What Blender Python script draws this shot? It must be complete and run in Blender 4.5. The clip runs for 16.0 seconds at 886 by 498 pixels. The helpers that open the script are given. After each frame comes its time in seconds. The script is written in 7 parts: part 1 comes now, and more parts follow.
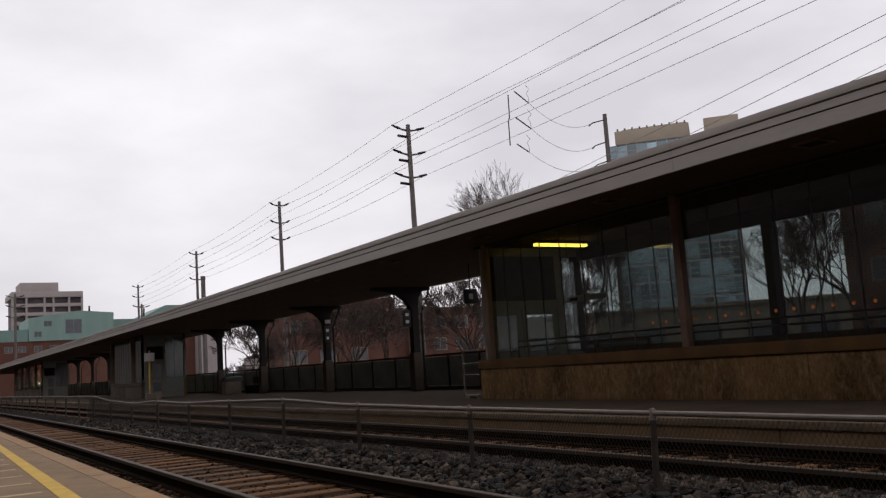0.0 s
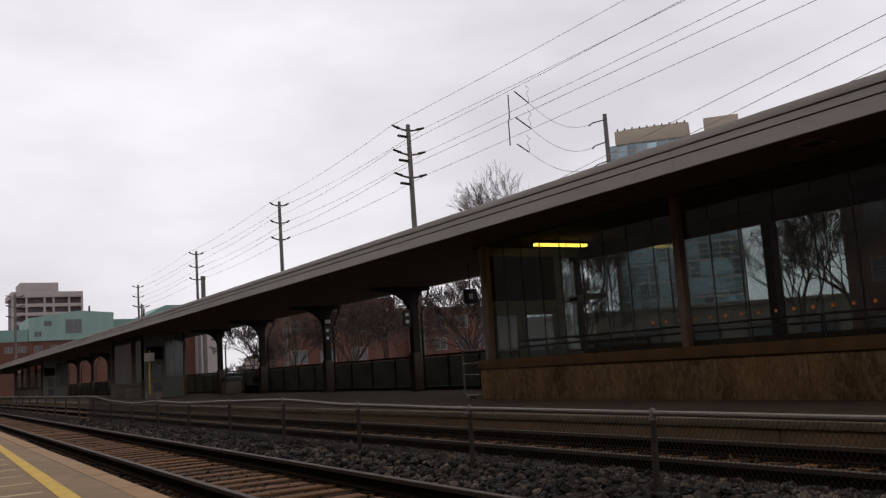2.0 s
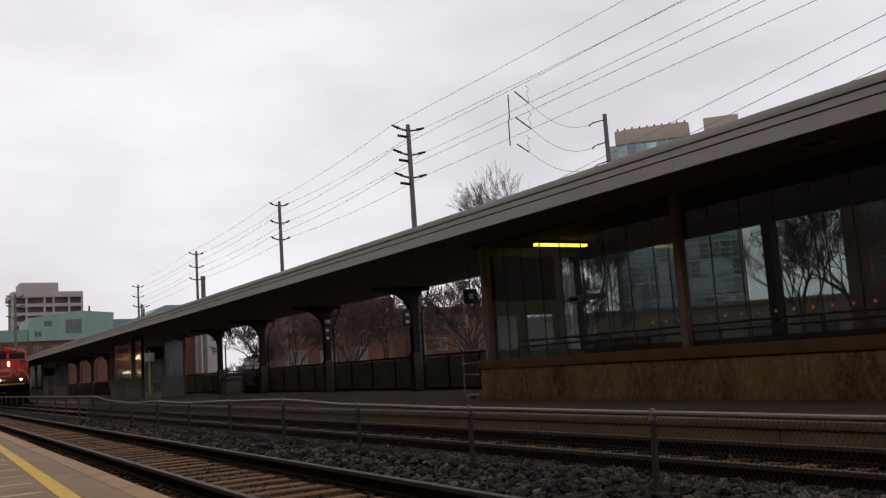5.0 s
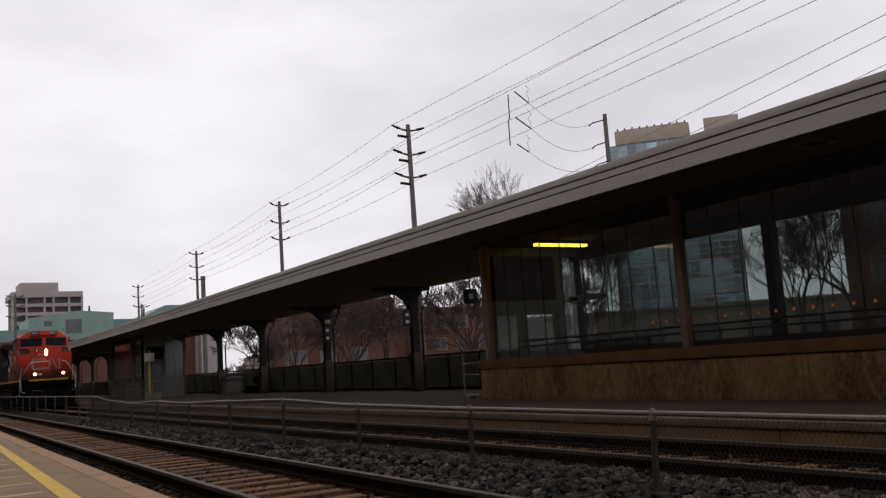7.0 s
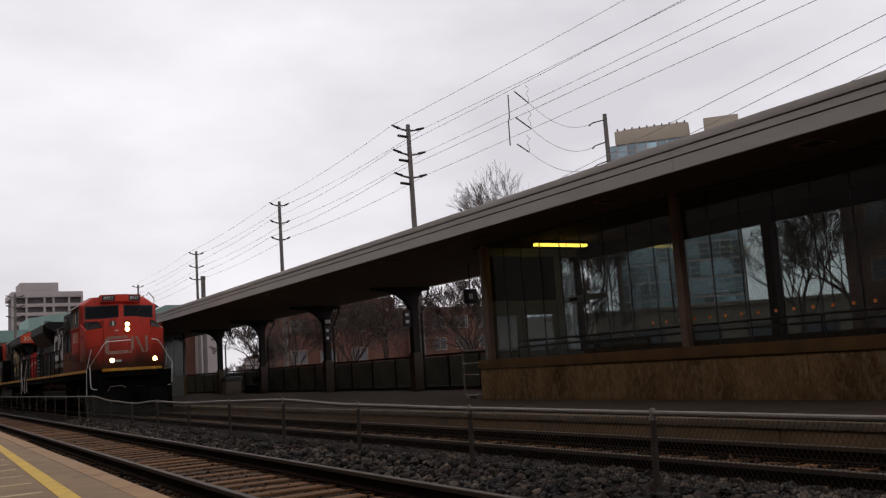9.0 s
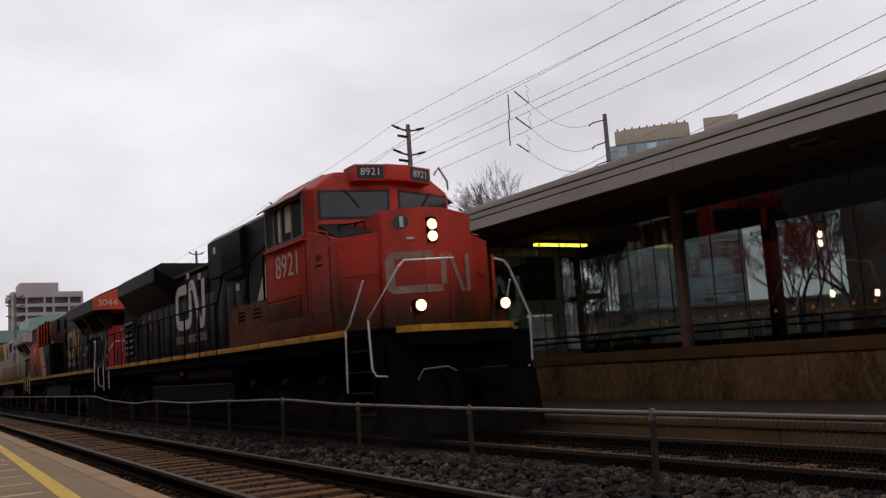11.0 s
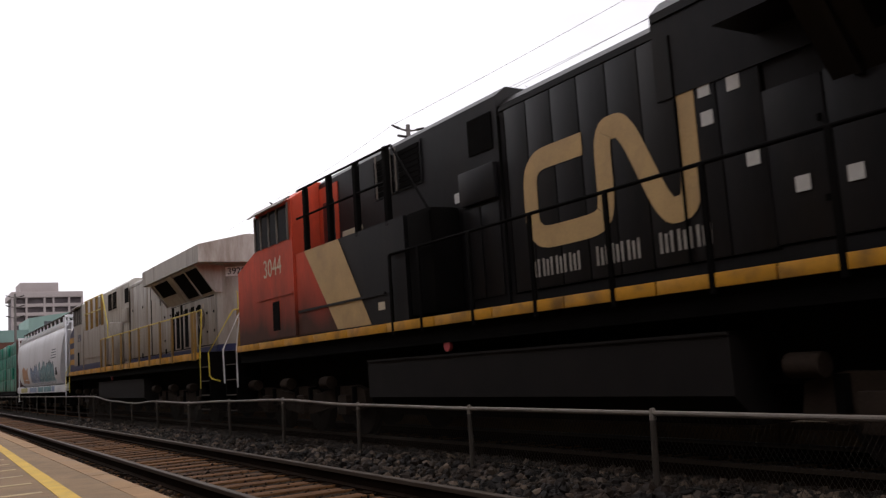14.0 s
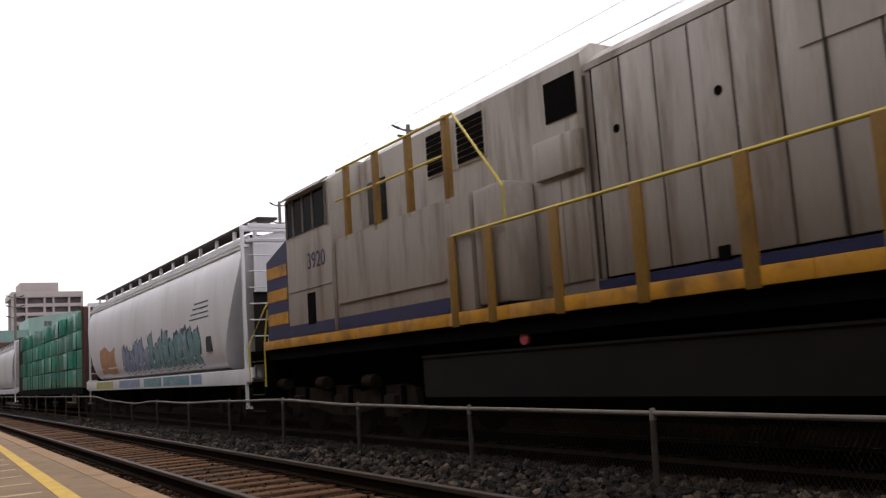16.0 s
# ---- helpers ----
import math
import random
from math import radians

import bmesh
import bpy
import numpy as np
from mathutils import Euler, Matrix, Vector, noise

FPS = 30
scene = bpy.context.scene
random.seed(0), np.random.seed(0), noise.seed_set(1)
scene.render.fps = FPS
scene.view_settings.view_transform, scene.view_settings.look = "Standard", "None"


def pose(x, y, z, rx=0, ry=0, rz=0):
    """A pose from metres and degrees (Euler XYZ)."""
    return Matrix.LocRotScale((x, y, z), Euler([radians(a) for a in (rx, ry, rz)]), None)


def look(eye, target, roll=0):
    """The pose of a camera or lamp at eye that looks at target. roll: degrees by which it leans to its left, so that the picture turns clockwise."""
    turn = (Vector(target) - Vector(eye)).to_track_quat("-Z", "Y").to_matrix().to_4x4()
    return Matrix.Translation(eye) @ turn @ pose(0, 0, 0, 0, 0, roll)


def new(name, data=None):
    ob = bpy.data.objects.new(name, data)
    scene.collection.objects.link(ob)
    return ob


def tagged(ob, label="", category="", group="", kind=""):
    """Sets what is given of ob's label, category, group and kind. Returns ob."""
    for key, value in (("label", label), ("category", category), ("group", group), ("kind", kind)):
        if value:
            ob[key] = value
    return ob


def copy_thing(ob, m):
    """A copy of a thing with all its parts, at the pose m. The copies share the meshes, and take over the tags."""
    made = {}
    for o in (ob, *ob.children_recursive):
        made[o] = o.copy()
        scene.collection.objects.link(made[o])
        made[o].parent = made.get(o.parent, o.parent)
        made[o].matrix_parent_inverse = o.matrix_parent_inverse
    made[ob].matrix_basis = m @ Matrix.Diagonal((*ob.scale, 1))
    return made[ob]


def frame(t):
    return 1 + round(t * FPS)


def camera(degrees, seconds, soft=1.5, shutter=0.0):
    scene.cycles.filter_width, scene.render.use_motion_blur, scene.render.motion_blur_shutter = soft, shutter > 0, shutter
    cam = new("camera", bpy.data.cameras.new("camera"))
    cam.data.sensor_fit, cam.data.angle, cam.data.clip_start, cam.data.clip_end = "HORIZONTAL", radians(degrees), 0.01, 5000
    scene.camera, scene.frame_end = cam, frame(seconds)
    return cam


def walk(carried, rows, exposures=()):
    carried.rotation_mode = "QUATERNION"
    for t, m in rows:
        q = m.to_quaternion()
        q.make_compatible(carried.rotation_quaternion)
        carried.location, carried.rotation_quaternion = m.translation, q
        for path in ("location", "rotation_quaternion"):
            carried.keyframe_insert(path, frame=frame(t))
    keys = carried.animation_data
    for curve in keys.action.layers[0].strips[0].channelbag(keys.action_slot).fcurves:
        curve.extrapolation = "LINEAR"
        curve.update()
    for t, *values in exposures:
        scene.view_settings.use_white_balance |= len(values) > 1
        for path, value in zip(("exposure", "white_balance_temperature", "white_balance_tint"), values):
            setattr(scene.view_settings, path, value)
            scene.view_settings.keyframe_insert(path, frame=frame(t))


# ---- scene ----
from math import cos, sin, pi

# ---------- camera: stands still on the near platform ----------
EYE = Vector((0.0, 0.0, 1.14))
YAW, PITCH, LEAN = radians(31.426), radians(7.212), -3.788
AIM = EYE + Vector((sin(YAW) * cos(PITCH), cos(YAW) * cos(PITCH), sin(PITCH)))
cam = camera(52.673, 16.0, soft=1.3, shutter=0.08)
STAND = look(EYE, AIM, LEAN)
walk(cam, [(0.0, STAND), (16.0, STAND)],
     exposures=[(0.0, 0.0), (8.5, 0.0), (11.0, -0.05), (11.8, 0.0), (12.6, 0.22), (14.0, 0.55), (16.0, 0.72)])

# ---------- light: overcast sky and a wide, weak sun ----------
world = bpy.data.worlds.new("world")
scene.world = world
world.use_nodes = True
wn, wl = world.node_tree.nodes, world.node_tree.links
wn.clear()
w_out = wn.new("ShaderNodeOutputWorld")
w_bg = wn.new("ShaderNodeBackground")
w_sky = wn.new("ShaderNodeTexSky")
w_sky.sky_type = "NISHITA"
w_sky.sun_disc = False
w_sky.sun_elevation, w_sky.sun_rotation = radians(54), radians(61)
w_co = wn.new("ShaderNodeTexCoord")
w_map = wn.new("ShaderNodeMapping")
w_map.inputs["Scale"].default_value = (1.0, 1.0, 2.6)
w_noise = wn.new("ShaderNodeTexNoise")
w_noise.inputs["Scale"].default_value = 2.3
w_noise.inputs["Detail"].default_value = 6
w_noise.inputs["Roughness"].default_value = 0.5
w_ramp = wn.new("ShaderNodeValToRGB")
w_ramp.color_ramp.elements[0].position, w_ramp.color_ramp.elements[0].color = 0.3, (7.0, 6.7, 7.15, 1)
w_ramp.color_ramp.elements[1].position, w_ramp.color_ramp.elements[1].color = 0.68, (10.2, 9.85, 10.3, 1)
w_mix = wn.new("ShaderNodeMixRGB")
w_mix.inputs[0].default_value = 0.96
wl.new(w_co.outputs["Generated"], w_map.inputs["Vector"])
wl.new(w_map.outputs[0], w_noise.inputs["Vector"])
wl.new(w_noise.outputs["Fac"], w_ramp.inputs[0])
wl.new(w_sky.outputs[0], w_mix.inputs[1])
wl.new(w_ramp.outputs[0], w_mix.inputs[2])
wl.new(w_mix.outputs[0], w_bg.inputs["Color"])
w_bg.inputs["Strength"].default_value = 0.1
wl.new(w_bg.outputs[0], w_out.inputs["Surface"])

sun_data = bpy.data.lights.new("sun", "SUN")
sun_data.energy, sun_data.angle, sun_data.color = 0.3, radians(25), (1.0, 0.96, 0.9)
sun = new("sun", sun_data)
sun.matrix_world = look((22, 12, 34), (0, 0, 0))


# ---------- materials ----------
def material(name, colour, rough=0.6, metal=0.0, vary=0.25, scale=3.0, fine=40.0, bump=0.15, stain=None, stain_amount=0.5,
             stain_scale=1.2, stretch=(1, 1, 1), spec=0.5, jitter=0.0, dirt=None, dirt_z=(1.7, 2.6), dirt_amount=0.9, island=0.0):
    """A painted, mineral or metal surface: grain at two scales, relief, and stains of a second colour."""
    m = bpy.data.materials.new(name)
    m.use_nodes = True
    n, l = m.node_tree.nodes, m.node_tree.links
    b = n["Principled BSDF"]
    b.inputs["Roughness"].default_value, b.inputs["Metallic"].default_value = rough, metal
    b.inputs["Specular IOR Level"].default_value = spec
    co = n.new("ShaderNodeTexCoord")
    mp = n.new("ShaderNodeMapping")
    mp.inputs["Scale"].default_value = stretch
    l.new(co.outputs["Object"], mp.inputs["Vector"])
    big, small = n.new("ShaderNodeTexNoise"), n.new("ShaderNodeTexNoise")
    big.inputs["Scale"].default_value, big.inputs["Detail"].default_value = scale, 5
    small.inputs["Scale"].default_value, small.inputs["Detail"].default_value = fine, 4
    for t in (big, small):
        l.new(mp.outputs[0], t.inputs["Vector"])
    add = n.new("ShaderNodeMath")
    add.operation = "MULTIPLY_ADD"
    l.new(small.outputs["Fac"], add.inputs[0])
    add.inputs[1].default_value = 0.6
    l.new(big.outputs["Fac"], add.inputs[2])
    rng = n.new("ShaderNodeMapRange")
    rng.inputs["From Min"].default_value, rng.inputs["From Max"].default_value = 0.5, 1.1
    rng.inputs["To Min"].default_value, rng.inputs["To Max"].default_value = 1 - vary, 1 + vary
    l.new(add.outputs[0], rng.inputs["Value"])
    mul = n.new("ShaderNodeMixRGB")
    mul.blend_type = "MULTIPLY"
    mul.inputs[0].default_value = 1
    mul.inputs[1].default_value = (*colour, 1)
    l.new(rng.outputs[0], mul.inputs[2])
    last = mul
    if jitter:
        info = n.new("ShaderNodeObjectInfo")
        r2 = n.new("ShaderNodeMapRange")
        r2.inputs["To Min"].default_value, r2.inputs["To Max"].default_value = 1 - jitter, 1 + jitter
        l.new(info.outputs["Random"], r2.inputs["Value"])
        m2 = n.new("ShaderNodeMixRGB")
        m2.blend_type = "MULTIPLY"
        m2.inputs[0].default_value = 1
        l.new(last.outputs[0], m2.inputs[1])
        l.new(r2.outputs[0], m2.inputs[2])
        last = m2
    if island:
        geo = n.new("ShaderNodeNewGeometry")
        pw = n.new("ShaderNodeMath")
        pw.operation = "POWER"
        pw.inputs[1].default_value = 4.0
        l.new(geo.outputs["Random Per Island"], pw.inputs[0])
        r3 = n.new("ShaderNodeMapRange")
        r3.inputs["To Min"].default_value, r3.inputs["To Max"].default_value = max(0.2, 1 - 0.45 * island), 1 + 3.2 * island
        l.new(pw.outputs[0], r3.inputs["Value"])
        m3 = n.new("ShaderNodeMixRGB")
        m3.blend_type = "MULTIPLY"
        m3.inputs[0].default_value = 1
        l.new(last.outputs[0], m3.inputs[1])
        l.new(r3.outputs[0], m3.inputs[2])
        last = m3
    if stain:
        st = n.new("ShaderNodeTexNoise")
        st.inputs["Scale"].default_value, st.inputs["Detail"].default_value, st.inputs["Roughness"].default_value = stain_scale, 8, 0.65
        l.new(mp.outputs[0], st.inputs["Vector"])
        sr = n.new("ShaderNodeMapRange")
        sr.inputs["From Min"].default_value, sr.inputs["From Max"].default_value = 0.48, 0.68
        sr.inputs["To Max"].default_value = stain_amount
        l.new(st.outputs["Fac"], sr.inputs["Value"])
        sm = n.new("ShaderNodeMixRGB")
        l.new(sr.outputs[0], sm.inputs[0])
        l.new(last.outputs[0], sm.inputs[1])
        sm.inputs[2].default_value = (*stain, 1)
        last = sm
    if dirt:
        sep = n.new("ShaderNodeSeparateXYZ")
        l.new(co.outputs["Object"], sep.inputs[0])
        up = n.new("ShaderNodeMath")
        up.operation = "MULTIPLY_ADD"
        l.new(big.outputs["Fac"], up.inputs[0])
        up.inputs[1].default_value = -1.1 * (dirt_z[1] - dirt_z[0])
        l.new(sep.outputs["Z"], up.inputs[2])
        dr = n.new("ShaderNodeMapRange")
        dr.inputs["From Min"].default_value, dr.inputs["From Max"].default_value = dirt_z[0] - 0.55 * (dirt_z[1] - dirt_z[0]), dirt_z[1] - 0.55 * (dirt_z[1] - dirt_z[0])
        dr.inputs["To Min"].default_value, dr.inputs["To Max"].default_value = dirt_amount, 0.0
        l.new(up.outputs[0], dr.inputs["Value"])
        dm = n.new("ShaderNodeMixRGB")
        l.new(dr.outputs[0], dm.inputs[0])
        l.new(last.outputs[0], dm.inputs[1])
        dm.inputs[2].default_value = (*dirt, 1)
        last = dm
    l.new(last.outputs[0], b.inputs["Base Color"])
    if bump:
        bp = n.new("ShaderNodeBump")
        bp.inputs["Strength"].default_value, bp.inputs["Distance"].default_value = bump, 0.01
        l.new(add.outputs[0], bp.inputs["Height"])
        l.new(bp.outputs[0], b.inputs["Normal"])
    return m


def glowing(name, colour, strength):
    m = bpy.data.materials.new(name)
    m.use_nodes = True
    b = m.node_tree.nodes["Principled BSDF"]
    b.inputs["Base Color"].default_value = (*colour, 1)
    b.inputs["Emission Color"].default_value = (*colour, 1)
    b.inputs["Emission Strength"].default_value = strength
    return m


def glass(name, tint, rough=0.02, reflect=0.5):
    """A thin pane: clear with a tint, and a mirror coat that grows at grazing angles."""
    m = bpy.data.materials.new(name)
    m.use_nodes = True
    n, l = m.node_tree.nodes, m.node_tree.links
    n.remove(n["Principled BSDF"])
    tr, gl, mx, lw = n.new("ShaderNodeBsdfTransparent"), n.new("ShaderNodeBsdfGlossy"), n.new("ShaderNodeMixShader"), n.new("ShaderNodeLayerWeight")
    pw, ml = n.new("ShaderNodeMath"), n.new("ShaderNodeMath")
    pw.operation, ml.operation = "POWER", "MULTIPLY_ADD"
    pw.inputs[1].default_value = 4.0
    ml.inputs[1].default_value, ml.inputs[2].default_value = reflect, 0.07
    tr.inputs["Color"].default_value = (*tint, 1)
    gl.inputs["Roughness"].default_value = rough
    l.new(lw.outputs["Facing"], pw.inputs[0])
    l.new(pw.outputs[0], ml.inputs[0])
    l.new(ml.outputs[0], mx.inputs[0])
    l.new(tr.outputs[0], mx.inputs[1])
    l.new(gl.outputs[0], mx.inputs[2])
    l.new(mx.outputs[0], n["Material Output"].inputs["Surface"])
    return m


# Ballast bed and stones darkened in colour for the shade in gaps between stones.
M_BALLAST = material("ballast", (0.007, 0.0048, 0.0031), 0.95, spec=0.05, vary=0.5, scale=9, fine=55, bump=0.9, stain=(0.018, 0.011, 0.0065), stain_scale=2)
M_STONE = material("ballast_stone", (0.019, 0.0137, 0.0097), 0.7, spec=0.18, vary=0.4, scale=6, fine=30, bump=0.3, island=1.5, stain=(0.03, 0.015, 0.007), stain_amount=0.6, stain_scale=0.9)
M_BROWNBED = material("track_bed", (0.022, 0.0125, 0.006), 0.95, spec=0.15, vary=0.5, scale=8, fine=60, bump=0.9, stain=(0.05, 0.036, 0.025))
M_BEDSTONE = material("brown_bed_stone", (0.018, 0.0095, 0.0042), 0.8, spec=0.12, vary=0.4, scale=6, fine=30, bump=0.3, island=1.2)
M_TIE = material("tie_wood", (0.125, 0.056, 0.019), 0.8, spec=0.2, vary=0.5, scale=4, fine=50, stretch=(0.4, 6, 6), bump=0.5, jitter=0.45, stain=(0.035, 0.02, 0.011), stain_amount=0.75)
M_RAILHEAD = material("rail_head", (0.062, 0.045, 0.032), 0.6, 0.0, spec=0.2, vary=0.15, stretch=(8, 0.2, 8))
M_RAILSIDE = material("rail_side", (0.012, 0.0066, 0.0037), 0.95, spec=0.03, vary=0.4, bump=0.2)
M_ASPHALT = material("platform_asphalt", (0.225, 0.145, 0.075), 0.9, vary=0.22, scale=2, fine=120, bump=0.3, stain=(0.13, 0.085, 0.05), stain_amount=0.7, stain_scale=2.2)
M_EDGE = material("edge_concrete", (0.3, 0.178, 0.085), 0.9, vary=0.2, scale=3, fine=90, bump=0.3, stain=(0.2, 0.16, 0.12))
M_YELLOWLINE = material("yellow_line_paint", (0.58, 0.36, 0.035), 0.75, vary=0.18, fine=80, stain=(0.4, 0.28, 0.08), stain_amount=0.5, stain_scale=4)
M_PALELINE = material("pale_line_paint", (0.44, 0.33, 0.17), 0.8, vary=0.2, fine=80, stain=(0.24, 0.2, 0.16), stain_amount=0.7, stain_scale=5)
M_FARPLAT = material("far_platform_asphalt", (0.052, 0.036, 0.024), 0.95, spec=0.15, vary=0.25, scale=1.5, fine=90, bump=0.3)
M_FARFACE = material("platform_face_concrete", (0.165, 0.102, 0.053), 0.95, spec=0.2, vary=0.3, scale=1.5, fine=40, bump=0.4, stain=(0.08, 0.065, 0.05), stain_scale=2.5)
M_PARAPET = material("parapet_concrete", (0.135, 0.077, 0.033), 0.95, spec=0.08, vary=0.65, scale=1.0, fine=26, bump=0.9, stain=(0.26, 0.185, 0.11), stain_amount=0.5, stain_scale=9, stretch=(1, 1, 0.5))
M_CAP = material("cap_concrete", (0.1, 0.052, 0.02), 0.95, spec=0.15, vary=0.3, scale=2, fine=50, bump=0.4, stain=(0.06, 0.042, 0.028))
M_FASCIA = material("fascia_metal", (0.4, 0.365, 0.33), 0.5, vary=0.1, scale=1.0, fine=12, bump=0.05, stain=(0.27, 0.24, 0.21), stain_amount=0.35, stretch=(1, 0.3, 2))
M_ROOFTOP = material("roof_membrane", (0.22, 0.2, 0.19), 0.8, vary=0.25)
M_SOFFIT = material("soffit_boards", (0.115, 0.08, 0.056), 0.85, spec=0.15, vary=0.2, scale=3, stretch=(1, 0.2, 1))
M_DARKSTEEL = material("dark_steel", (0.022, 0.018, 0.016), 0.6, spec=0.2, vary=0.3, bump=0.1)
M_POSTSTEEL = material("brown_post_paint", (0.15, 0.088, 0.058), 0.55, vary=0.25, stain=(0.07, 0.04, 0.03))
M_CONCRETE = material("pale_concrete", (0.22, 0.175, 0.135), 0.9, vary=0.25, stain=(0.1, 0.085, 0.07))
M_COPING = material("coping_concrete", (0.135, 0.092, 0.056), 0.9, vary=0.3, scale=2.5, fine=40, bump=0.4, stain=(0.08, 0.055, 0.035), stain_scale=3)
M_PEDESTAL = material("pedestal_concrete", (0.085, 0.064, 0.047), 0.9, vary=0.3, stain=(0.05, 0.036, 0.026))
M_GALV = material("galvanised_steel", (0.165, 0.137, 0.112), 0.6, 0.15, vary=0.25, scale=5, stain=(0.16, 0.14, 0.12), stain_scale=6)
M_GALVPOST = material("weathered_fence_post", (0.042, 0.031, 0.022), 0.8, 0.0, vary=0.3, stain=(0.07, 0.06, 0.05))
M_MESH = material("fence_wire", (0.026, 0.02, 0.014), 0.7, 0.0, vary=0.2, bump=0)
M_GLASS = glass("shelter_glass", (0.7, 0.735, 0.73), 0.02, 0.62)
M_CLOUDED = material("clouded_panel", (0.085, 0.088, 0.078), 0.1, spec=0.5, vary=0.25, scale=2, stain=(0.2, 0.2, 0.19), stain_amount=0.5, stain_scale=1.5, stretch=(2, 2, 0.3), bump=0)
M_SILICONE = material("glazing_joint", (0.02, 0.02, 0.02), 0.7, vary=0.1, bump=0)
M_ALU = material("door_frame_paint", (0.17, 0.175, 0.155), 0.5, vary=0.15)
M_SCREEN = material("dark_display", (0.008, 0.008, 0.008), 0.7, spec=0.1, vary=0.1, bump=0)
M_TUBE = glowing("lamp_tube", (1.0, 0.66, 0.08), 4.0)
M_ORANGE = material("orange_decal", (0.75, 0.22, 0.04), 0.6, vary=0.1, bump=0)
M_WHITE = material("white_paint", (0.7, 0.68, 0.66), 0.5, vary=0.12, stain=(0.4, 0.36, 0.32), stain_amount=0.4, stain_scale=3)
M_PALEPANEL = material("pale_sign_face", (0.82, 0.82, 0.8), 0.5, vary=0.06, bump=0)
M_WOODPOLE = material("pole_wood", (0.13, 0.115, 0.105), 0.9, vary=0.3, stretch=(4, 4, 0.3))
M_CABLE = material("cable", (0.2, 0.19, 0.2), 0.6, vary=0.1, bump=0)
M_FENCEPANEL = material("fence_panel", (0.3, 0.35, 0.33), 0.8, spec=0.2, vary=0.3, scale=1.5, bump=0.2)
M_SIGNBLACK = material("sign_black", (0.012, 0.012, 0.014), 0.5, vary=0.1, bump=0)
M_BRICK = material("red_brick", (0.108, 0.043, 0.029), 0.9, vary=0.22, scale=0.5, fine=9, bump=0.3, stain=(0.14, 0.07, 0.05), stain_scale=0.3)
M_WINDOW = material("window_dark", (0.09, 0.09, 0.1), 0.25, vary=0.3, scale=0.6, bump=0)
M_TOWERWALL = material("tower_concrete", (0.36, 0.31, 0.3), 0.9, vary=0.12, scale=0.2, fine=2)
M_TOWERDARK = material("tower_recess", (0.11, 0.09, 0.095), 0.8, vary=0.3, scale=0.4)
M_COPPER = material("green_cladding", (0.2, 0.3, 0.265), 0.7, vary=0.12, scale=0.3, fine=4, stretch=(3, 3, 0.3))
M_COPPERROOF = material("green_roof_metal", (0.15, 0.24, 0.215), 0.6, vary=0.15, scale=0.3)
M_TANSTONE = material("tan_panels", (0.36, 0.3, 0.235), 0.8, vary=0.1, scale=0.3)
M_BLUEGLASS = material("blue_curtain_glass", (0.2, 0.29, 0.33), 0.2, 0.2, jitter=0.75, vary=0.35, scale=0.35, fine=2, bump=0, spec=0.8)
M_BARK = material("bare_bark", (0.055, 0.036, 0.028), 0.9, vary=0.3, bump=0.3)
M_EARTH = material("ground_earth", (0.13, 0.12, 0.1), 0.95, vary=0.3, scale=0.3, fine=5, bump=0.4)


# ---------- mesh helpers ----------
def mesh_of(bm, name, mat):
    me = bpy.data.meshes.new(name)
    bm.normal_update()
    bm.to_mesh(me)
    bm.free()
    me.materials.append(mat)
    me.shade_smooth()
    me.set_sharp_from_angle(angle=radians(32))
    return me


def part(name, bm, mat, parent=None, label="", kind="", at=None):
    """One mesh object, under a thing or a part."""
    ob = new(name, bm if isinstance(bm, bpy.types.Mesh) else mesh_of(bm, name, mat))
    if parent:
        ob.parent = parent
    if at is not None:
        ob.matrix_basis = at
    if label:
        ob["label"] = label
    if kind:
        ob["kind"] = kind
    return ob


def thing(name, at, label, category, group="", kind=""):
    ob = new(name)
    ob.empty_display_size = 0.3
    ob.matrix_basis = at
    return tagged(ob, label, category, group, kind)


def B(*boxes, bevel=0.0):
    """A bmesh of boxes x0, x1, y0, y1, z0, z1."""
    bm = bmesh.new()
    for x0, x1, y0, y1, z0, z1 in boxes:
        v = [bm.verts.new(p) for p in ((x0, y0, z0), (x1, y0, z0), (x1, y1, z0), (x0, y1, z0), (x0, y0, z1), (x1, y0, z1), (x1, y1, z1), (x0, y1, z1))]
        for f in ((3, 2, 1, 0), (4, 5, 6, 7), (0, 1, 5, 4), (1, 2, 6, 5), (2, 3, 7, 6), (3, 0, 4, 7)):
            bm.faces.new([v[i] for i in f])
    if bevel:
        bmesh.ops.bevel(bm, geom=bm.edges[:], offset=bevel, segments=2, affect="EDGES", profile=0.6)
    return bm


def loft(bm, rings, cap=True):
    """Skin between rings of points, all of one length."""
    vs = [[bm.verts.new(p) for p in r] for r in rings]
    n = len(vs[0])
    for a, b in zip(vs, vs[1:]):
        for i in range(n):
            bm.faces.new((a[i], a[(i + 1) % n], b[(i + 1) % n], b[i]))
    if cap:
        bm.faces.new(vs[0][::-1])
        bm.faces.new(vs[-1])
    return bm


def along(profile, y0, y1, bm=None):
    """A profile of (x, z) drawn out along y."""
    bm = loft(bm or bmesh.new(), [[(x, y0, z) for x, z in profile], [(x, y1, z) for x, z in profile]])
    bmesh.ops.recalc_face_normals(bm, faces=bm.faces)
    return bm


def upright(plan, z0, z1, bm=None, top=None):
    """A plan of (x, y) drawn up, to a second plan if given."""
    bm = loft(bm or bmesh.new(), [[(x, y, z0) for x, y in plan], [(x, y, z1) for x, y in (top or plan)]])
    bmesh.ops.recalc_face_normals(bm, faces=bm.faces)
    return bm


